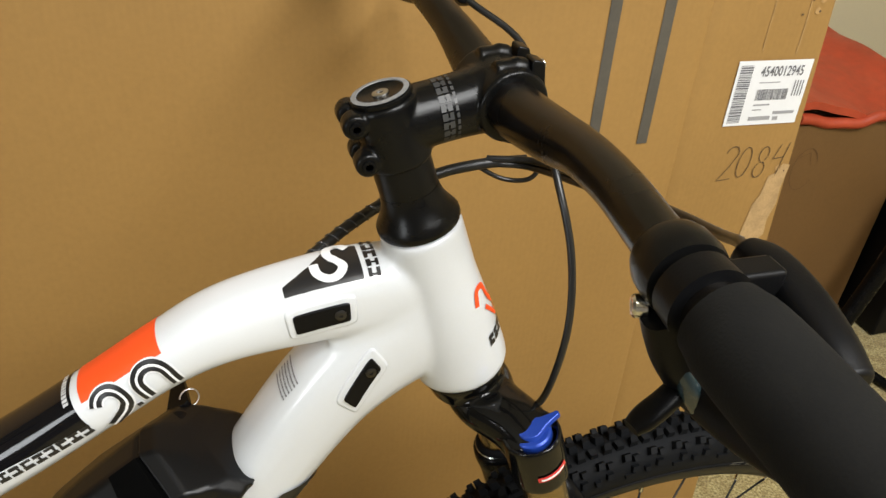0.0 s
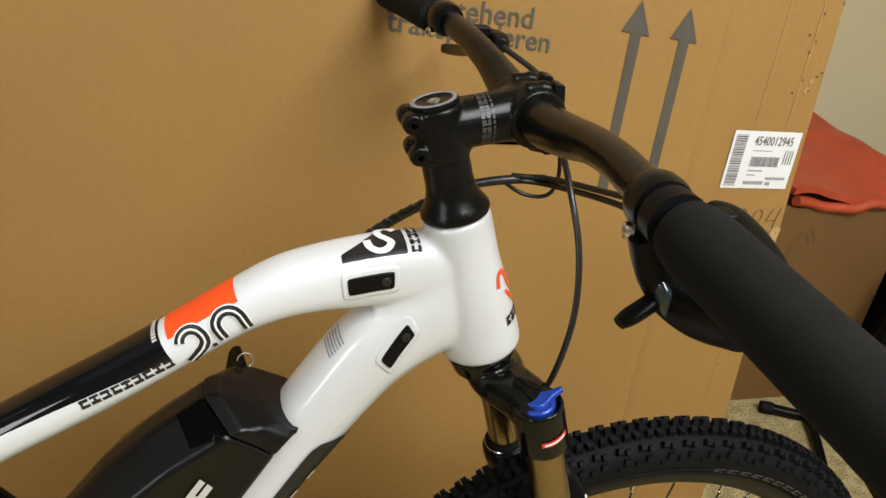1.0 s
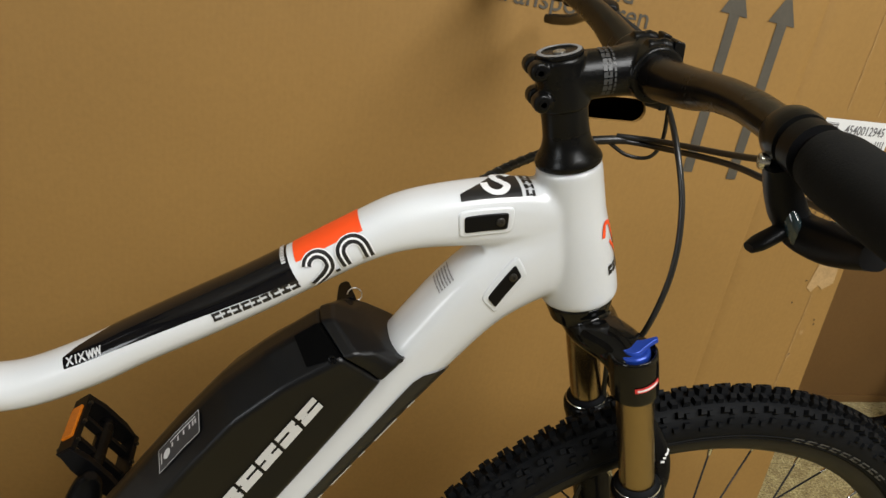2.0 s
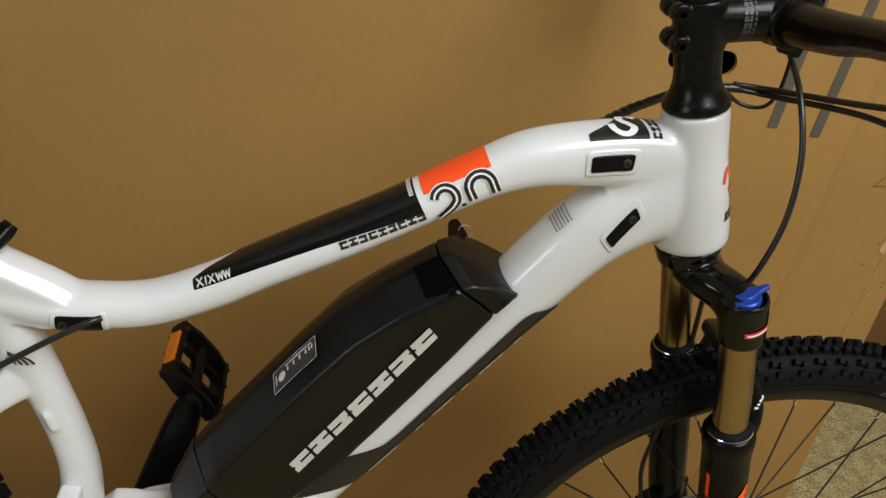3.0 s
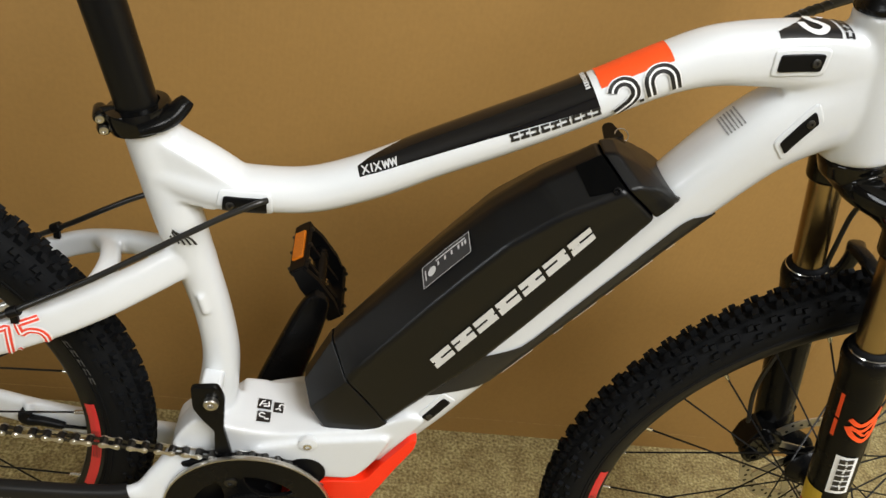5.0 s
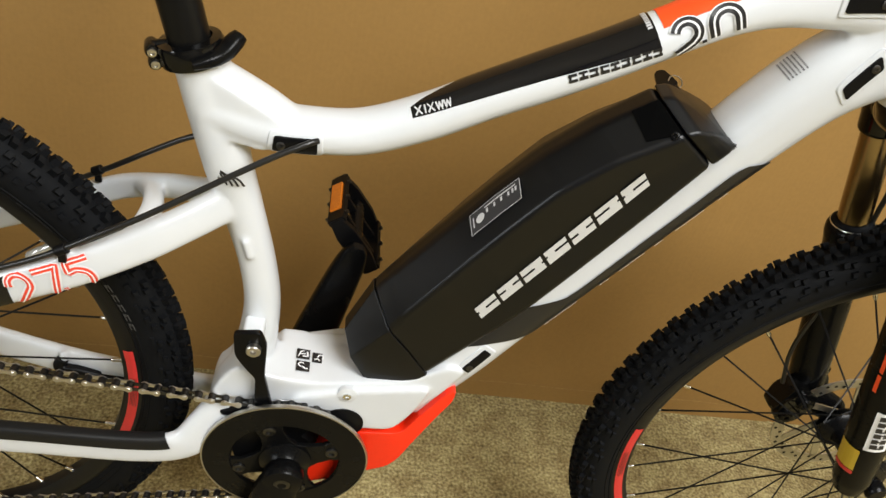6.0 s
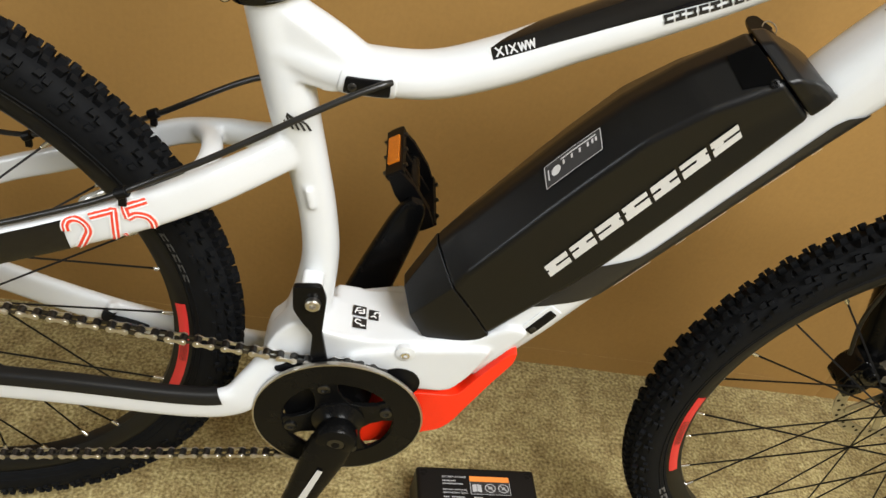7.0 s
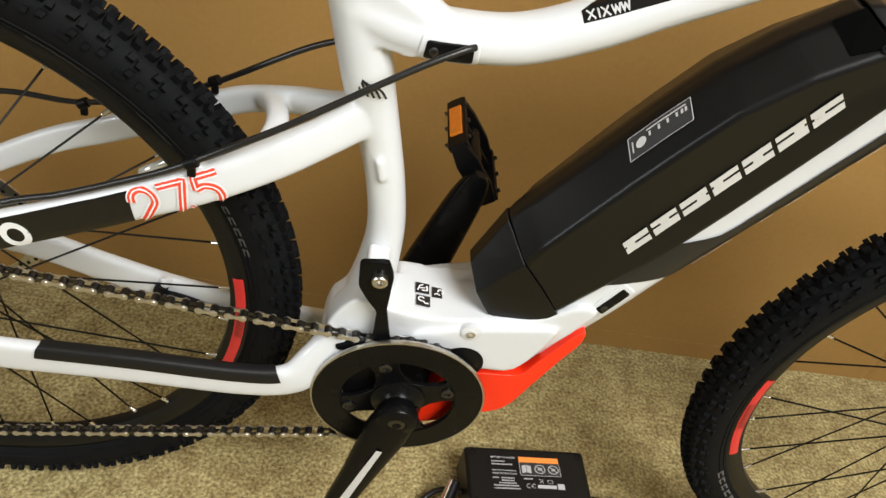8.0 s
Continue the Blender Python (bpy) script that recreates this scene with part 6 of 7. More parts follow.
    rc, ru, rv = k0 + kd * 0.021 + Vector((0.007, 0, 0.003)), Vector((1, 0.1, 0)).normalized(), Vector((0, 0.85, 0.5)).normalized()
    loop = [rc + (ru * math.cos(2 * math.pi * i / 22) + rv * math.sin(2 * math.pi * i / 22)) * 0.0064 for i in range(23)]
    for p0, p1 in zip(loop, loop[1:]):
        rod(bm, p0, p1, 0.00055, 6)
    part("key_ring", bm, CHAINSTEEL, cap, "thin steel key ring")


battery()


# ---- fork ----
FD = Vector((0.3165, 0, -1.0)).normalized()
LEGY = 0.060


def leg_at(y, s):
    return Vector((0.9525 - 0.06 * y, y, 0.7445)) + FD * s


def fork():
    bm = bmesh.new()
    sweep(bm, [(0.956, -0.060, 0.746, 0.0195, 0.018, 2.4), (0.948, -0.043, 0.7515, 0.0205, 0.0165, 2.4), (0.936, -0.02, 0.752, 0.024, 0.0155, 2.4), (0.934, 0, 0.7535, 0.026, 0.0145, 2.4), (0.936, 0.02, 0.752, 0.024, 0.0155, 2.4), (0.945, 0.043, 0.7515, 0.0205, 0.0165, 2.4), (0.951, 0.060, 0.746, 0.0195, 0.018, 2.4)], k=6, seg=28, across=(1, 0, 0))
    lathe(bm, [(0.0255, -0.017), (0.0285, -0.003), (0.029, 0.002)], HT0, HA, 36)
    for y in (-LEGY, LEGY):
        lathe(bm, [(0.0, -0.008), (0.0158, -0.008), (0.0166, -0.0155), (0.0184, -0.0180), (0.0198, -0.0155), (0.0202, 0.0), (0.0200, 0.026), (0.0182, 0.028), (0.0, 0.028)], leg_at(y, 0), FD, 36)
    crown = part("fork_crown", bm, GLOSSBLACK, bike, "glossy black fork crown")
    md = crown.modifiers.new("cast", "REMESH")
    md.mode, md.voxel_size, md.use_smooth_shade = "VOXEL", 0.0016, True
    sm = crown.modifiers.new("smooth", "SMOOTH")
    sm.factor, sm.iterations = 0.5, 6
    # lock-out knob on the right leg, plain cap on the left
    k0 = leg_at(-LEGY, -0.0090)
    up = -FD
    bm = bmesh.new()
    lathe(bm, [(0.0145, -0.002), (0.0145, 0.0015), (0.0138, 0.002), (0, 0.002)], k0, up, 32)
    part("knob_base", bm, SATINBLACK, crown, "black ring under the knob")
    bm = bmesh.new()
    lathe(bm, [(0.0130, 0.001), (0.0136, 0.003), (0.0136, 0.0070), (0.0120, 0.0086), (0, 0.0090)], k0, up, 32)
    d = Vector((0.97, 0.12, 0.05)).normalized()
    d = (d - up * d.dot(up)).normalized()
    t = up.cross(d)
    drop = [(0.0095 * math.cos(radians(a)), 0.0095 * math.sin(radians(a))) for a in range(75, 286, 15)] + [(0.010, -0.0050), (0.017, -0.0030), (0.0215, -0.0022), (0.0225, 0.0), (0.0215, 0.0022), (0.017, 0.0030), (0.010, 0.0050)]
    lo = [bm.verts.new(k0 + d * u + t * w + up * (0.0078 + 0.06 * max(0, u))) for u, w in drop]
    hi = [bm.verts.new(k0 + d * (u * 0.97) + t * (w * 0.80) + up * (0.0116 + 0.10 * max(0, u - 0.004))) for u, w in drop]
    bm.faces.new(lo)
    bm.faces.new(hi)
    for a in range(len(drop)):
        b = (a + 1) % len(drop)
        bm.faces.new((lo[a], lo[b], hi[b], hi[a]))
    part("lockout_knob", bm, BLUE, crown, "blue anodised lock-out knob", bevel=0.0009, segs=2)
    bm = bmesh.new()
    lathe(bm, [(0.0150, -0.004), (0.0150, 0.003), (0.012, 0.005), (0, 0.005)], leg_at(LEGY, -0.012), up, 32)
    part("leg_cap", bm, SATINBLACK, crown, "black fork leg cap")
    # sticker round the right crown leg
    def on_leg(rad, s0):
        def put(u, v):
            a = u / rad
            p = leg_at(-LEGY, s0 - v)
            right = Vector((0, -1, 0))
            fwd = FD.cross(right)
            fwd = fwd if fwd.x > 0 else -fwd
            return p + right * (rad * math.cos(a)) + fwd * (rad * math.sin(a))
        return put
    st = ribbon([tuple(p) for p in glide([(-0.007, 0), (0.001, 0.0005), (0.009, 0.0016), (0.016, 0.003)], 5)], 0.0050)
    part("crown_sticker", flat_bm(st, on_leg(0.0209, 0.0085)), REDSTICKER, crown, "small red sticker", smooth=False)
    st = ribbon([tuple(p) for p in glide([(-0.005, 0.0001), (0.001, 0.0005), (0.008, 0.0014), (0.0135, 0.0025)], 5)], 0.0020)
    part("sticker_line", flat_bm(st, on_leg(0.0214, 0.0085)), DECALWHITE, crown, "white line of small print", smooth=False)
    # stanchions
    for y in (-LEGY, LEGY):
        bm = bmesh.new()
        lathe(bm, [(0.0158, 0.02), (0.0158, 0.30)], leg_at(y, 0), FD, 36)
        part("stanchion", bm, BRONZE, bike, "bronze coated fork stanchion")
    # lower legs with arch
    bm = bmesh.new()
    for y in (-LEGY, LEGY):
        lathe(bm, [(0.0165, 0.137), (0.0215, 0.1375), (0.0240, 0.141), (0.0245, 0.150), (0.0232, 0.160), (0.0225, 0.17), (0.0225, 0.25), (0.0215, 0.36), (0.020, 0.405), (0.016, 0.425)], leg_at(y, 0), FD, 36)
        e = leg_at(y, 0.40)
        sg = 1 if y > 0 else -1
        sweep(bm, [(e.x - 0.004, y - sg * 0.004, e.z + 0.03, 0.012, 0.018, 2.6), (e.x + 0.010, y - sg * 0.008, e.z, 0.010, 0.020, 2.6), (HF[0] - 0.002, y - sg * 0.010, HZ + 0.004, 0.008, 0.019, 2.4), (HF[0] + 0.010, y - sg * 0.010, HZ - 0.016, 0.006, 0.010, 2.4)], k=5, seg=18)
    half = [(1.013, 0.058, 0.588), (1.020, 0.054, 0.615), (1.016, 0.046, 0.642), (1.002, 0.034, 0.664), (0.988, 0.016, 0.672)]
    ar = [(x, -y - 0.004, z) for x, y, z in half] + [(0.986, -0.004, 0.674)] + [(x, y - 0.004, z) for x, y, z in reversed(half)]
    sweep(bm, [(*p, 0.0085, 0.0055, 2.6) for p in ar], k=6, seg=18, across=(1, 0, 0))
    low = part("fork_lower", bm, SATINBLACK, bike, "black fork lower legs with arch")
    md = low.modifiers.new("cast", "REMESH")
    md.mode, md.voxel_size, md.use_smooth_shade = "VOXEL", 0.0018, True
    sm = low.modifiers.new("smooth", "SMOOTH")
    sm.factor, sm.iterations = 0.5, 5
    for y in (-LEGY, LEGY):
        bm = bmesh.new()
        lathe(bm, [(0.0160, 0.131), (0.0187, 0.1325), (0.0205, 0.136), (0.0205, 0.139), (0.0162, 0.139)], leg_at(y, 0), FD, 36, closed=True)
        part("wiper_seal", bm, RUBBER, low, "black rubber wiper seal")
        bm = bmesh.new()
        lathe(bm, [(0.0207, 0.1352), (0.0213, 0.1360), (0.0207, 0.1368)], leg_at(y, 0), FD, 36, closed=True)
        part("seal_ring", bm, SILVER, low, "thin bright seal ring")
    bm = bmesh.new()
    for k in range(4):
        box(bm, (1.0150 + 0.0016 * k, -0.0580 + 0.0012 * k, 0.6330 + 0.0034 * k), (1.0185 + 0.0010 * k, -0.0555 + 0.0012 * k, 0.6375 + 0.0034 * k))
    part("arch_label", bm, DECALWHITE, low, "small white label on the arch")
    # prints on the right lower leg
    put = on_leg(0.0233, 0.0)
    at = lambda polys, u0, s0: [[(u0 + u, -(s0 + v)) for u, v in q] for q in polys]
    flame = []
    for pts, w in (([(-0.010, 0.009), (0.0, 0.016), (0.010, 0.010), (0.020, -0.003)], 0.0055), ([(-0.009, 0.019), (0.002, 0.0245), (0.012, 0.0165), (0.0195, 0.004)], 0.0045), ([(-0.011, 0.020), (-0.004, 0.032), (0.007, 0.0395), (0.0145, 0.030), (0.018, 0.014)], 0.0055), ([(0.0, 0.026), (0.007, 0.0315), (0.011, 0.026)], 0.003)):
        flame += ribbon([tuple(p) for p in glide(pts, 6)], w)
    part("flame_print", flat_bm(at(flame, -0.004, 0.204), put), ORANGE, low, "orange-red curved leg print", smooth=False)
    part("leg_stripe", flat_bm(at([[(0, 0.0 + 0.012 * i), (0.004, 0.012 * i), (0.004, 0.012 * (i + 1) - (0.003 if i % 3 == 2 else 0)), (0, 0.012 * (i + 1) - (0.003 if i % 3 == 2 else 0))] for i in range(5)], -0.028, 0.185), put), ORANGE, low, "orange-red leg stripe", smooth=False)
    part("white_panel", flat_bm(at([[(0.0055 * i, 0.0 + 0.001 * i), (0.0055 * (i + 1), 0.001 * (i + 1)), (0.0055 * (i + 1), 0.062), (0.0055 * i, 0.062)] for i in range(4)], -0.016, 0.268), put), DECALWHITE, low, "white panel on the leg", smooth=False)
    blocks = [[(v, u) for u, v in q] for q in fit_width(plain_glyphs(6, 0.7, 1, 0.2, 0.0, heavy=0.3), 0.052, 0.014)]
    part("panel_blocks", flat_bm(at(blocks, -0.012, 0.273), on_leg(0.0239, 0.0)), DECALBLACK, low, "black plain blocks on the white panel", smooth=False)
    part("yellow_panel", flat_bm(at([[(0.005 * i, 0), (0.005 * (i + 1), 0), (0.005 * (i + 1), 0.034), (0.005 * i, 0.034)] for i in range(5)], -0.042, 0.335), on_leg(0.0229, 0.0)), YELLOW, low, "yellow notice sticker on the leg", smooth=False)
    part("red_band", flat_bm(at([[(0.005 * i, 0), (0.005 * (i + 1), 0), (0.005 * (i + 1), 0.006), (0.005 * i, 0.006)] for i in range(5)], -0.042, 0.370), on_leg(0.0229, 0.0)), REDSTICKER, low, "red band on the sticker", smooth=False)
    # brake caliper on the left leg
    bm = bmesh.new()
    poly = soft([(1.024, 0.345), (1.026, 0.372), (1.040, 0.390), (1.062, 0.388), (1.066, 0.368), (1.054, 0.342), (1.038, 0.334)], 0.006, 4)
    prism(bm, poly, 0.026, 0.037)
    prism(bm, poly, 0.047, 0.060)
    prism(bm, soft([(1.020, 0.352), (1.032, 0.392), (1.055, 0.392), (1.045, 0.372)], 0.005), 0.030, 0.056)
    cal = part("brake_caliper", bm, GLOSSBLACK, bike, "black hydraulic brake caliper", bevel=0.0025)
    for x, z in ((1.036, 0.352), (1.048, 0.376)):
        bm = bmesh.new()
        lathe(bm, [(0.008, 0), (0.008, 0.004), (0.006, 0.006), (0.003, 0.006), (0.003, 0.003), (0, 0.003)], (x, 0.026, z), (0, -1, 0), 18)
        part("caliper_piston_cap", bm, SATINBLACK, cal)
    bm = bmesh.new()
    sweep(bm, [(1.060, 0.058, 0.345, 0.006, 0.010, 3), (1.075, 0.060, 0.375, 0.006, 0.010, 3), (1.078, 0.062, 0.405, 0.006, 0.008, 3)], k=5, seg=14)
    part("caliper_bracket", bm, SATINBLACK, cal, "black caliper bracket")
    # axle lever
    bm = bmesh.new()
    lathe(bm, [(0.010, 0), (0.012, 0.004), (0.012, 0.012), (0.009, 0.016), (0, 0.016)], (HF[0], -0.056, HZ), (0, -1, 0), 24)
    part("axle_nut", bm, SATINBLACK, bike, "black front axle nut")


fork()


# ---- steering ----
def cockpit():
    # conical headset cover and spacers
    bm = bmesh.new()
    lathe(bm, [(0.0250, 0.0080), (0.0258, 0.0098), (0.0256, 0.0125), (0.0230, 0.0170), (0.0203, 0.0215), (0.0186, 0.0265), (0.0178, 0.0310), (0.0177, 0.0330)], HT1, SA, 40)
    part("headset_cover", bm, ANOD, bike, "black conical headset cover")
    bm = bmesh.new()
    lathe(bm, [(0.0175, 0.0332), (0.0175, 0.056)], HT1, SA, 40)
    part("spacer", bm, ANOD, bike, "black headset spacer")
    # stem
    base = HT1 + SA * 0.074
    bar0 = Vector((0.9285, 0.0105, 0.9675))
    bm = bmesh.new()
    lathe(bm, [(0.0180, 0.052), (0.0192, 0.0535), (0.0194, 0.062), (0.0192, 0.088), (0.0182, 0.0905)], HT1, SA, 40)
    sweep(bm, [(*base, 0.0190, 0.0185, 2.3), (*(base + (bar0 - base) * 0.35), 0.0180, 0.0178, 2.2), (*(base + (bar0 - base) * 0.7), 0.0185, 0.0182, 2.3), (*(base + (bar0 - base) * 0.93), 0.0205, 0.0200, 2.6)], k=6, seg=30)
    lathe(bm, [(0.0200, -0.0215), (0.0212, -0.020), (0.0214, 0.0), (0.0212, 0.020), (0.0200, 0.0215)], bar0, (-0.09, 1, 0), 36)
    ears = [(-0.0075, 0.0625), (-0.0075, 0.0855)]
    fw = Vector((0, 1, 0)).cross(SA)
    fw = (fw if fw.x > 0 else -fw) + Vector((0, 0.09, 0))
    for _, h in ears:
        for y in (-0.0085, 0.0085):
            c = HT1 + SA * h - fw * 0.0190 + Vector((0, y, 0))
            lathe(bm, [(0.0062, -0.006), (0.0072, -0.004), (0.0072, 0.004), (0.0062, 0.006)], c, (0, 1, 0), 18)
            lathe(bm, [(0.0062, 0), (0.0062, 0.012)], c, fw, 12)
    for y in (-0.0110, 0.0110):
        c = bar0 + Vector((0.004 - 0.09 * y, y, 0.0195))
        lathe(bm, [(0.0050, -0.004), (0.0058, -0.003), (0.0058, 0.003), (0.0050, 0.005)], c, (0.95, 0, -0.15), 16)
        c = bar0 + Vector((0.007 - 0.09 * y, y, -0.0205))
        lathe(bm, [(0.0050, -0.006), (0.0058, -0.004), (0.0058, 0.006), (0.0050, 0.008)], c, (0.95, 0, -0.15), 16)
        c = bar0 + Vector((-0.004 - 0.09 * y, y, 0.018))
        lathe(bm, [(0.0058, -0.006), (0.0062, 0.004), (0.0055, 0.008)], c, (0.95, 0, 0.05), 16)
    stem = part("stem", bm, ANOD, bike, "black alloy stem with grey print")
    md = stem.modifiers.new("forged", "REMESH")
    md.mode, md.voxel_size, md.use_smooth_shade = "VOXEL", 0.0010, True
    sm = stem.modifiers.new("smooth", "SMOOTH")
    sm.factor, sm.iterations = 0.5, 4
    # face plate
    bm = bmesh.new()
    for y in (-0.0110, 0.0110):
        prism(bm, soft([(bar0.x + 0.0105, bar0.z + 0.0150), (bar0.x + 0.0110, bar0.z + 0.0255), (bar0.x + 0.0185, bar0.z + 0.0240), (bar0.x + 0.0205, bar0.z + 0.010), (bar0.x + 0.0205, bar0.z - 0.012), (bar0.x + 0.018, bar0.z - 0.0265), (bar0.x + 0.012, bar0.z - 0.027), (bar0.x + 0.0115, bar0.z - 0.015), (bar0.x + 0.0175, bar0.z)], 0.002), bar0.y + y - 0.0058, bar0.y + y + 0.0058)
    part("face_plate", bm, ANOD, stem, "black handlebar face plate", bevel=0.0012)
    for y in (-0.0110, 0.0110):
        bm = bmesh.new()
        lathe(bm, [(0.0028, -0.002), (0.0028, 0.0025), (0.0022, 0.003), (0.0014, 0.003), (0.0012, 0.001), (0, 0.001)], bar0 + Vector((0.0165 - 0.09 * y, y, 0.0205)), (0.95, 0.08, 0.30), 16)
        part("bolt", bm, STEEL, stem, "silver socket bolt")
    for _, h in ears:
        bm = bmesh.new()
        lathe(bm, [(0.0040, 0), (0.0040, 0.0012), (0.0022, 0.0014), (0.002, 0.0), (0, 0.0)], HT1 + SA * h - fw * 0.0190 + Vector((0, -0.0146, 0)), (0, -1, 0), 16)
        part("bolt", bm, SATINBLACK, stem, "dark clamp bolt")
    # top cap with pale ring
    bm = bmesh.new()
    lathe(bm, [(0.0172, 0.0906), (0.0176, 0.0915), (0.0172, 0.0932), (0.0130, 0.0938), (0.012, 0.0930), (0.004, 0.0928), (0, 0.0928)], HT1, SA, 36)
    cap = part("top_cap", bm, ANOD, stem, "black stem top cap")
    bm = bmesh.new()
    lathe(bm, [(0.0160, 0.0936), (0.0163, 0.0940), (0.0134, 0.0944), (0.0132, 0.0938)], HT1, SA, 40, closed=True)
    part("cap_ring", bm, RINGGREY, cap, "pale grey ring print")
    bm = bmesh.new()
    lathe(bm, [(0.0046, 0.0922), (0.0046, 0.0934), (0.0038, 0.0938), (0.0022, 0.0938), (0.002, 0.0926), (0, 0.0926)], HT1, SA, 20)
    part("cap_bolt", bm, STEEL, cap, "steel cap bolt")
    # grey print across the stem, as plain blocks round it
    def on_stem(u, v):
        s = 0.40 + u
        p = base + (bar0 - base) * s
        ax = (bar0 - base).normalized()
        right = Vector((0, -1, 0))
        up = ax.cross(right)
        up = up if up.z > 0 else -up
        a = v / 0.0186
        return p + right * (0.0188 * math.cos(a)) + up * (0.0188 * math.sin(a))
    bl = fit_width(plain_glyphs(9, 0.7, 1, 0.15, 0.0, heavy=0.3), 0.044, 1.0)
    part("stem_print", flat_bm([[(0.10 * v, u - 0.013) for u, v in q] for q in bl] + [[(0.125, -0.013 + 0.046 * i / 12), (0.150, -0.013 + 0.046 * i / 12), (0.150, -0.013 + 0.046 * (i + 0.72) / 12), (0.125, -0.013 + 0.046 * (i + 0.72) / 12)] for i in range(12)], on_stem), mat("grey_stem_print", (0.032, 0.032, 0.032), 0.45, vary=0.15, scale=120), stem, "grey plain blocks printed round the stem", smooth=False)
    # handlebar
    left = [(0.9275, 0.030, 0.9680), (0.9270, 0.060, 0.9735), (0.9245, 0.095, 0.9810), (0.9210, 0.135, 0.9865), (0.9180, 0.175, 0.9890), (0.9140, 0.21, 0.990), (0.906, 0.28, 0.989), (0.893, 0.352, 0.986)]
    right = [(0.9300, -0.020, 0.9680), (0.9303, -0.060, 0.9740), (0.9283, -0.095, 0.9820), (0.9232, -0.135, 0.9880), (0.9165, -0.175, 0.9908), (0.9118, -0.21, 0.9915), (0.9142, -0.28, 0.9873), (0.9188, -0.380, 0.9810)]
    rad = [0.0157, 0.0140, 0.0116, 0.0106, 0.0104, 0.0106, 0.0111, 0.0111]
    bm = bmesh.new()
    full = list(reversed(right)) + [tuple(bar0)] + left
    cord(bm, full, 0.0111, k=8, seg=28, taper=list(reversed(rad)) + [0.0159] + rad)
    bar = part("handlebar", bm, BARMAT, bike, "black alloy riser handlebar")
    for g in ([(0.9115, -0.224, 0.9908), (0.9128, -0.25, 0.9892), (0.9160, -0.32, 0.9847), (0.9192, -0.389, 0.9803)], [(0.910, 0.222, 0.988), (0.907, 0.25, 0.9875), (0.900, 0.30, 0.986), (0.8918, 0.351, 0.984)]):
        bm = bmesh.new()
        cord(bm, g, 0.0172, k=8, seg=32, taper=[0.0150, 0.0168, 0.0172, 0.0171, 0.0170, 0.0170, 0.0172, 0.0168])
        part("grip", bm, GRIP, bike, "dark grey rubber handlebar grip")
    return bar


cockpit()


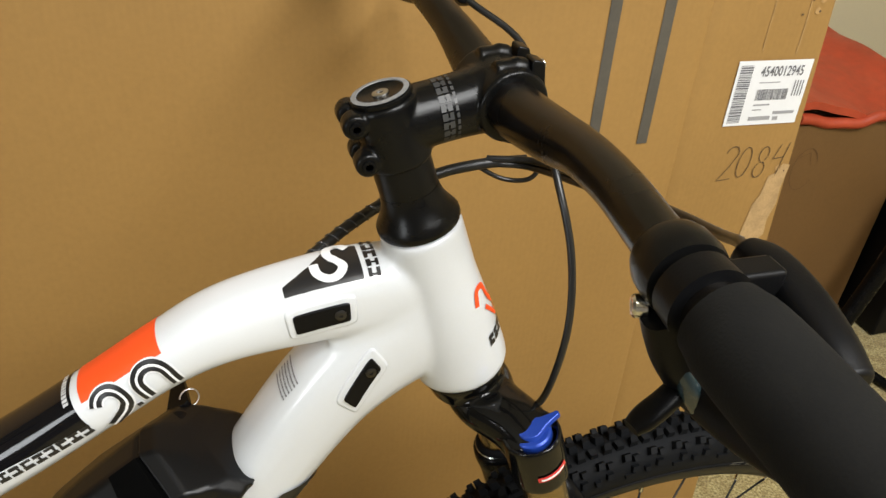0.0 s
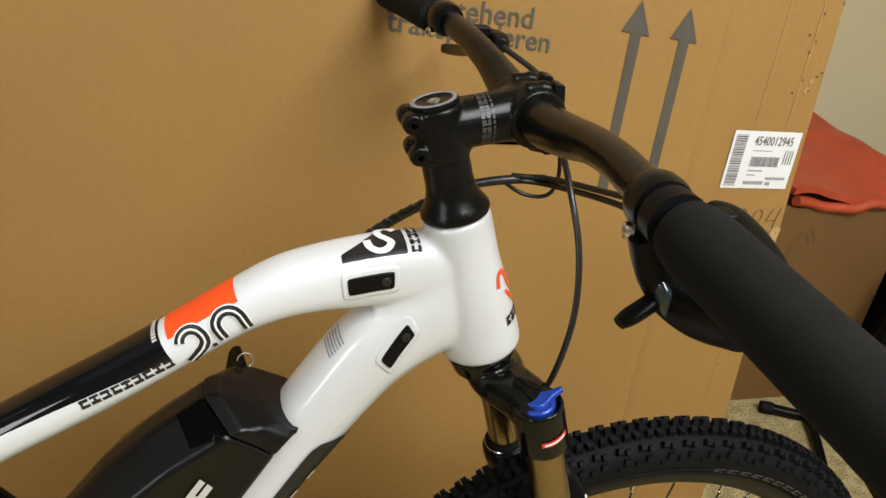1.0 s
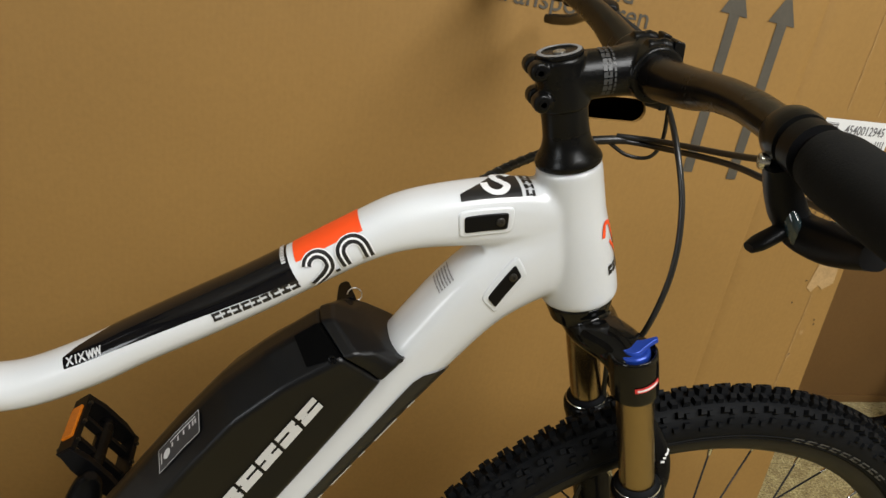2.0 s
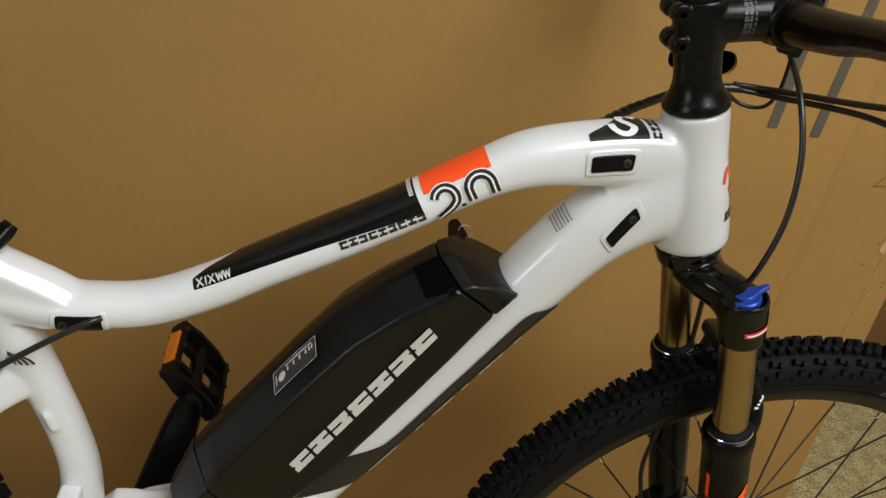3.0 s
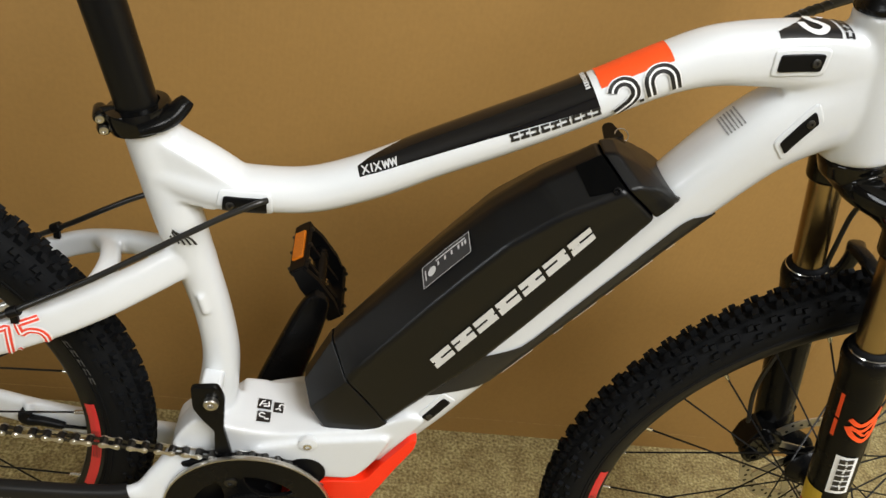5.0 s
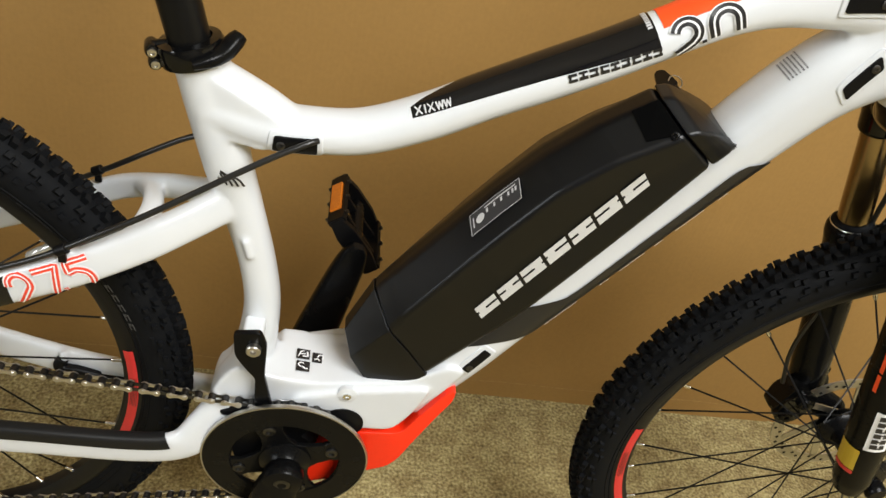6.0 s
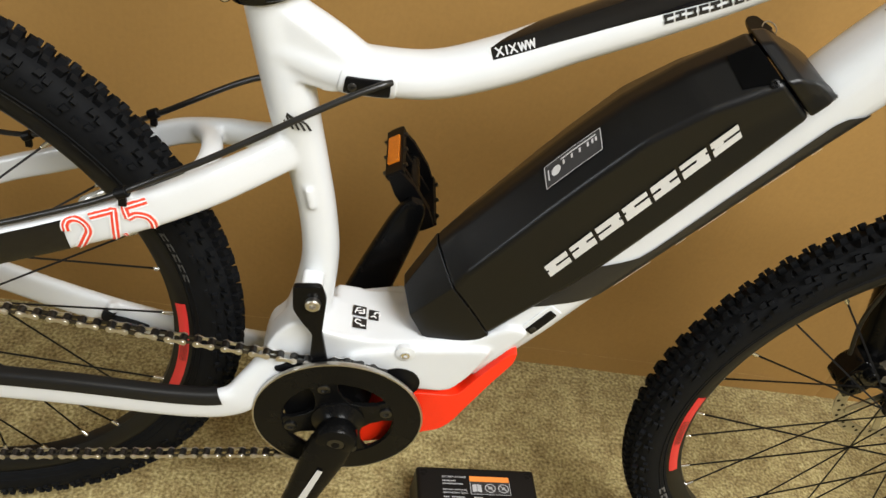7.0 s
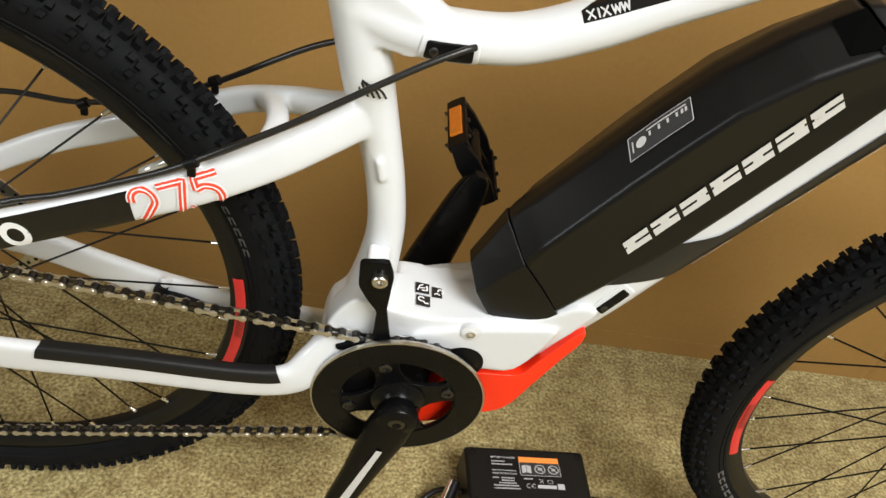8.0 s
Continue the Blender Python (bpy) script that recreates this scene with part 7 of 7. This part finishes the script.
def controls():
    """Brake levers and, on the right, the gear shifter."""
    for s in (-1, 1):
        P = lambda x, y, z: Vector((x, s * y, z))
        # clamp band
        bm = bmesh.new()
        d = (P(0.9118, 0.21, 0.9915) - P(0.9165, 0.175, 0.9908)).normalized()
        lathe(bm, [(0.0108, -0.0095), (0.0140, -0.009), (0.0152, -0.005), (0.0155, 0.003), (0.0146, 0.008), (0.0112, 0.0085)], P(0.9135, 0.197, 0.9912), d, 32)
        lv = part("brake_lever", bm, ANOD, bike, "black brake lever with hydraulic reservoir")
        # master cylinder ahead of the bar
        bm = bmesh.new()
        sweep(bm, [(*P(0.960, 0.172, 0.977), 0.006, 0.006, 2.4), (*P(0.963, 0.184, 0.9755), 0.0095, 0.0095, 2.6), (*P(0.9625, 0.204, 0.973), 0.0105, 0.0100, 2.8), (*P(0.960, 0.226, 0.9705), 0.0095, 0.0090, 2.6), (*P(0.959, 0.240, 0.969), 0.006, 0.007, 2.4)], k=6, seg=22, across=(0, 0, 1))
        box(bm, (0.922, s * 0.196 - 0.006, 0.973), (0.956, s * 0.196 + 0.006, 0.988))
        part("master_cylinder", bm, PLASTICDARK, lv, "black brake master cylinder", bevel=0.002)
        # blade
        bm = bmesh.new()
        sweep(bm, [(*P(0.957, 0.222, 0.966), 0.0045, 0.0065, 3), (*P(0.960, 0.242, 0.957), 0.004, 0.006, 3), (*P(0.960, 0.274, 0.946), 0.0036, 0.006, 3), (*P(0.957, 0.309, 0.938), 0.0036, 0.006, 3), (*P(0.953, 0.329, 0.934), 0.0036, 0.005, 2.5)], k=6, seg=18, across=(1, 0, 0))
        part("lever_blade", bm, GLOSSBLACK, lv, "glossy black brake lever blade")
        bm = bmesh.new()
        lathe(bm, [(0.0042, 0), (0.0042, 0.004), (0.0034, 0.005), (0.002, 0.005), (0.0018, 0.002), (0, 0.002)], P(0.9030, 0.199, 0.9785), (-0.9, -0.35 * s, -0.1), 18)
        part("clamp_bolt", bm, SILVER, lv, "silver clamp bolt")
    P = lambda x, y, z: Vector((x, -y, z))
    bm = bmesh.new()
    lathe(bm, [(0.0112, -0.006), (0.0142, -0.0055), (0.0146, 0.0055), (0.0112, 0.006)], P(0.9118, 0.213, 0.9912), P(-0.05, 1, 0), 28)
    sweep(bm, [(*P(0.907, 0.203, 0.979), 0.008, 0.009, 2.8), (*P(0.915, 0.205, 0.962), 0.009, 0.009, 2.8), (*P(0.9255, 0.209, 0.9485), 0.0095, 0.0090, 2.8), (*P(0.929, 0.232, 0.951), 0.010, 0.0095, 2.8), (*P(0.925, 0.262, 0.961), 0.006, 0.007, 2.6)], k=6, seg=22, across=(0, 0, 1))
    sh = part("gear_shifter", bm, PLASTICDARK, bike, "black gear shifter under the right grip")
    bm = bmesh.new()
    sweep(bm, [(*P(0.922, 0.208, 0.950), 0.0045, 0.0040, 2.6), (*P(0.913, 0.2115, 0.9455), 0.0048, 0.0038, 2.6), (*P(0.903, 0.2145, 0.9412), 0.0050, 0.0034, 2.6), (*P(0.8975, 0.216, 0.9388), 0.0036, 0.0026, 2.4)], k=6, seg=18)
    part("thumb_lever", bm, PLASTICDARK, sh, "black thumb lever")
    bm = bmesh.new()
    sweep(bm, [(*P(0.9150, 0.2110, 0.9590), 0.0030, 0.0025, 2.4), (*P(0.9180, 0.2150, 0.9520), 0.0042, 0.0030, 2.6), (*P(0.9215, 0.2180, 0.9445), 0.0032, 0.0025, 2.4)], k=5, seg=14, across=(0, 0, 1))
    part("gear_window", bm, mat("clear_gear_window", (0.022, 0.038, 0.042), 0.12, coat=1.0, vary=0.2, scale=200), sh, "clear plastic gear window")


controls()


# ---- seat post ----
def seat_post():
    d = Vector((-0.2505, 0, 0.968)).normalized()
    b = Vector((0.3475, 0, 0.712))
    bm = bmesh.new()
    lathe(bm, [(0.0158, -0.06), (0.0158, 0.24), (0.015, 0.242)], b, d, 36)
    sp = part("seat_post", bm, ANOD, bike, "black alloy seat post")
    def on_post(u, v):
        a = u / 0.0160 + radians(58)
        right, fwd = Vector((0, -1, 0)), Vector((d.z, 0, -d.x))
        return b + d * (0.112 + v) + right * (0.0161 * math.cos(a)) + fwd * (0.0161 * math.sin(a))
    bl = fit_width(plain_glyphs(6, 0.7, 1, 0.2, 0.0, heavy=0.3), 0.070, 0.0085)
    part("post_print", flat_bm([[(v, u) for u, v in q] for q in bl], on_post), DECALGREY, sp, "grey plain blocks printed on the post", smooth=False)
    # clamp
    bm = bmesh.new()
    lathe(bm, [(0.0172, -0.004), (0.0245, -0.0035), (0.0252, -0.001), (0.0248, 0.010), (0.0236, 0.013), (0.0172, 0.014)], b, d, 40, closed=True)
    cl = part("seat_clamp", bm, GLOSSBLACK, bike, "black seat post clamp with lever")
    c = b
    fw = Vector((d.z, 0, -d.x))
    for h in (0.0, 0.0095):
        bm = bmesh.new()
        p = c - fw * 0.0275 + d * (h + 0.0003) + Vector((0, -0.004, 0))
        lathe(bm, [(0.0046, -0.0085), (0.0054, -0.006), (0.0054, 0.006), (0.0046, 0.0085)], p, (0.25, -1, 0), 16)
        lathe(bm, [(0.0054, 0), (0.0060, 0.014)], p, fw, 16)
        part("clamp_ear", bm, GLOSSBLACK, cl)
        bm = bmesh.new()
        lathe(bm, [(0.0032, 0), (0.0032, 0.002), (0.0018, 0.0022), (0.0016, 0.0006), (0, 0.0006)], p + Vector((0.002, -0.008, 0)), (0.25, -1, 0), 16)
        part("bolt", bm, STEEL, cl, "silver clamp bolt")
    bm = bmesh.new()
    q = lambda f, y, h, a, b2: (*(c + fw * f + Vector((0, y, 0)) + d * h), a, b2, 2.6)
    sweep(bm, [q(0.004, -0.0235, 0.004, 0.004, 0.008), q(0.017, -0.018, 0.004, 0.0055, 0.008), q(0.026, -0.010, 0.005, 0.006, 0.0075), q(0.033, -0.002, 0.009, 0.006, 0.007), q(0.037, 0.002, 0.0115, 0.0045, 0.006)], k=6, seg=16, across=(0, 0, 1))
    part("clamp_lever", bm, SATINBLACK, cl, "black quick release lever")


seat_post()


# ---- cables and ties ----
def cables():
    def run(name, pts, r, label, material=CABLE, seg=10):
        bm = bmesh.new()
        cord(bm, pts, r, k=8, seg=seg)
        return part(name, bm, material, bike, label)
    # right-hand gear cable from the rear port along the seat stay
    run("gear_cable", [(0.446, -0.022, 0.667), (0.438, -0.0275, 0.6660), (0.415, -0.036, 0.6560), (0.385, -0.0455, 0.6395), (0.350, -0.055, 0.6185), (0.318, -0.063, 0.5995), (0.286, -0.068, 0.5810), (0.247, -0.069, 0.556), (0.206, -0.069, 0.535), (0.165, -0.069, 0.516), (0.122, -0.068, 0.499), (0.03, -0.068, 0.45)], 0.0026, "black gear cable along the seat stay")
    # left-hand brake hose along the far seat stay
    run("brake_hose", [(0.40, 0.024, 0.645), (0.37, 0.038, 0.628), (0.328, 0.047, 0.606), (0.257, 0.056, 0.556), (0.214, 0.062, 0.530), (0.139, 0.064, 0.506), (0.076, 0.062, 0.506), (0.0, 0.06, 0.49)], 0.0026, "black rear brake hose")
    for x, y, z in ((0.262, -0.0690, 0.5650), (0.252, 0.057, 0.554), (0.139, 0.064, 0.505)):
        bm = bmesh.new()
        lathe(bm, [(0.0032, -0.005), (0.0046, -0.0045), (0.0046, 0.0045), (0.0032, 0.005)], (x, y, z), (0.87, 0, 0.5), 16)
        box(bm, (x - 0.003, y - 0.002, z - 0.012), (x + 0.003, y + 0.002, z))
        part("cable_clip", bm, PLASTICDARK, bike, "black cable clip", bevel=0.0008)
    # wrapped loom from the far side of the top tube round to the right lever
    loom = [(0.800, 0.022, 0.836), (0.818, 0.030, 0.850), (0.842, 0.046, 0.859), (0.872, 0.063, 0.867), (0.914, 0.080, 0.878), (0.950, 0.080, 0.885), (0.983, 0.074, 0.889)]
    sl = run("cable_loom", loom, 0.0040, "black spiral wrapped cable loom", seg=14)
    c = glide(loom, 40)
    t = np.gradient(c, axis=0)
    t /= np.linalg.norm(t, axis=1)[:, None]
    hx = []
    for i in range(len(c)):
        u = np.cross(t[i], (0, 1, 0))
        u /= np.linalg.norm(u)
        w = np.cross(t[i], u)
        hx.append(c[i] + 0.0041 * (u * math.cos(i * 0.6) + w * math.sin(i * 0.6)))
    bm = bmesh.new()
    cord(bm, hx[:130], 0.0006, k=1, seg=5)
    part("spiral_wrap", bm, mat("grey_spiral_wrap", (0.07, 0.07, 0.07), 0.25, vary=0.2), sl, "grey glinting spiral edge")
    run("shift_housing", [(0.960, 0.078, 0.886), (0.985, 0.060, 0.889), (1.000, -0.030, 0.912), (1.003, -0.104, 0.922), (0.988, -0.170, 0.936), (0.955, -0.212, 0.950), (0.93, -0.225, 0.958)], 0.0026, "black shift cable housing")
    run("brake_hose", [(0.955, 0.080, 0.889), (0.985, 0.058, 0.895), (0.998, -0.030, 0.920), (0.994, -0.09, 0.940), (0.982, -0.135, 0.958), (0.968, -0.162, 0.973), (0.962, -0.172, 0.977)], 0.0026, "black rear brake hose")
    run("display_cable", [(0.945, 0.082, 0.885), (0.968, 0.078, 0.873), (0.986, 0.070, 0.876), (0.990, 0.064, 0.895), (0.978, 0.050, 0.93), (0.962, 0.03, 0.955)], 0.0018, "thin black display cable")
    # front brake hose down to the left caliper
    run("front_brake_hose", [(0.955, 0.150, 0.980), (0.985, 0.115, 0.960), (0.986, 0.073, 0.930), (0.980, 0.022, 0.906), (0.986, -0.006, 0.862), (0.987, -0.020, 0.809), (0.979, -0.022, 0.752), (0.974, -0.005, 0.722), (0.980, 0.03, 0.705), (1.000, 0.050, 0.64), (1.012, 0.050, 0.55), (1.006, 0.046, 0.45), (1.022, 0.044, 0.388)], 0.0026, "black front brake hose")


cables()


def chain_stay_bits():
    """Black chain-side stub and far-side sensor on the left chain stay."""
    bm = bmesh.new()
    sweep(bm, [(0.2025, 0.0440, 0.309, 0.0060, 0.0060, 2.4), (0.1990, 0.0425, 0.302, 0.0065, 0.0065, 2.6), (0.2030, 0.0415, 0.297, 0.0060, 0.0060, 2.6), (0.218, 0.0415, 0.2955, 0.0050, 0.0050, 2.6), (0.238, 0.0420, 0.290, 0.0042, 0.0042, 2.4), (0.242, 0.0420, 0.289, 0.0020, 0.0020, 2.4), (0.285, 0.045, 0.283, 0.0018, 0.0018, 2.4)], k=5, seg=14)
    part("speed_sensor", bm, PLASTICDARK, bike, "black speed sensor on the chain stay")


chain_stay_bits()
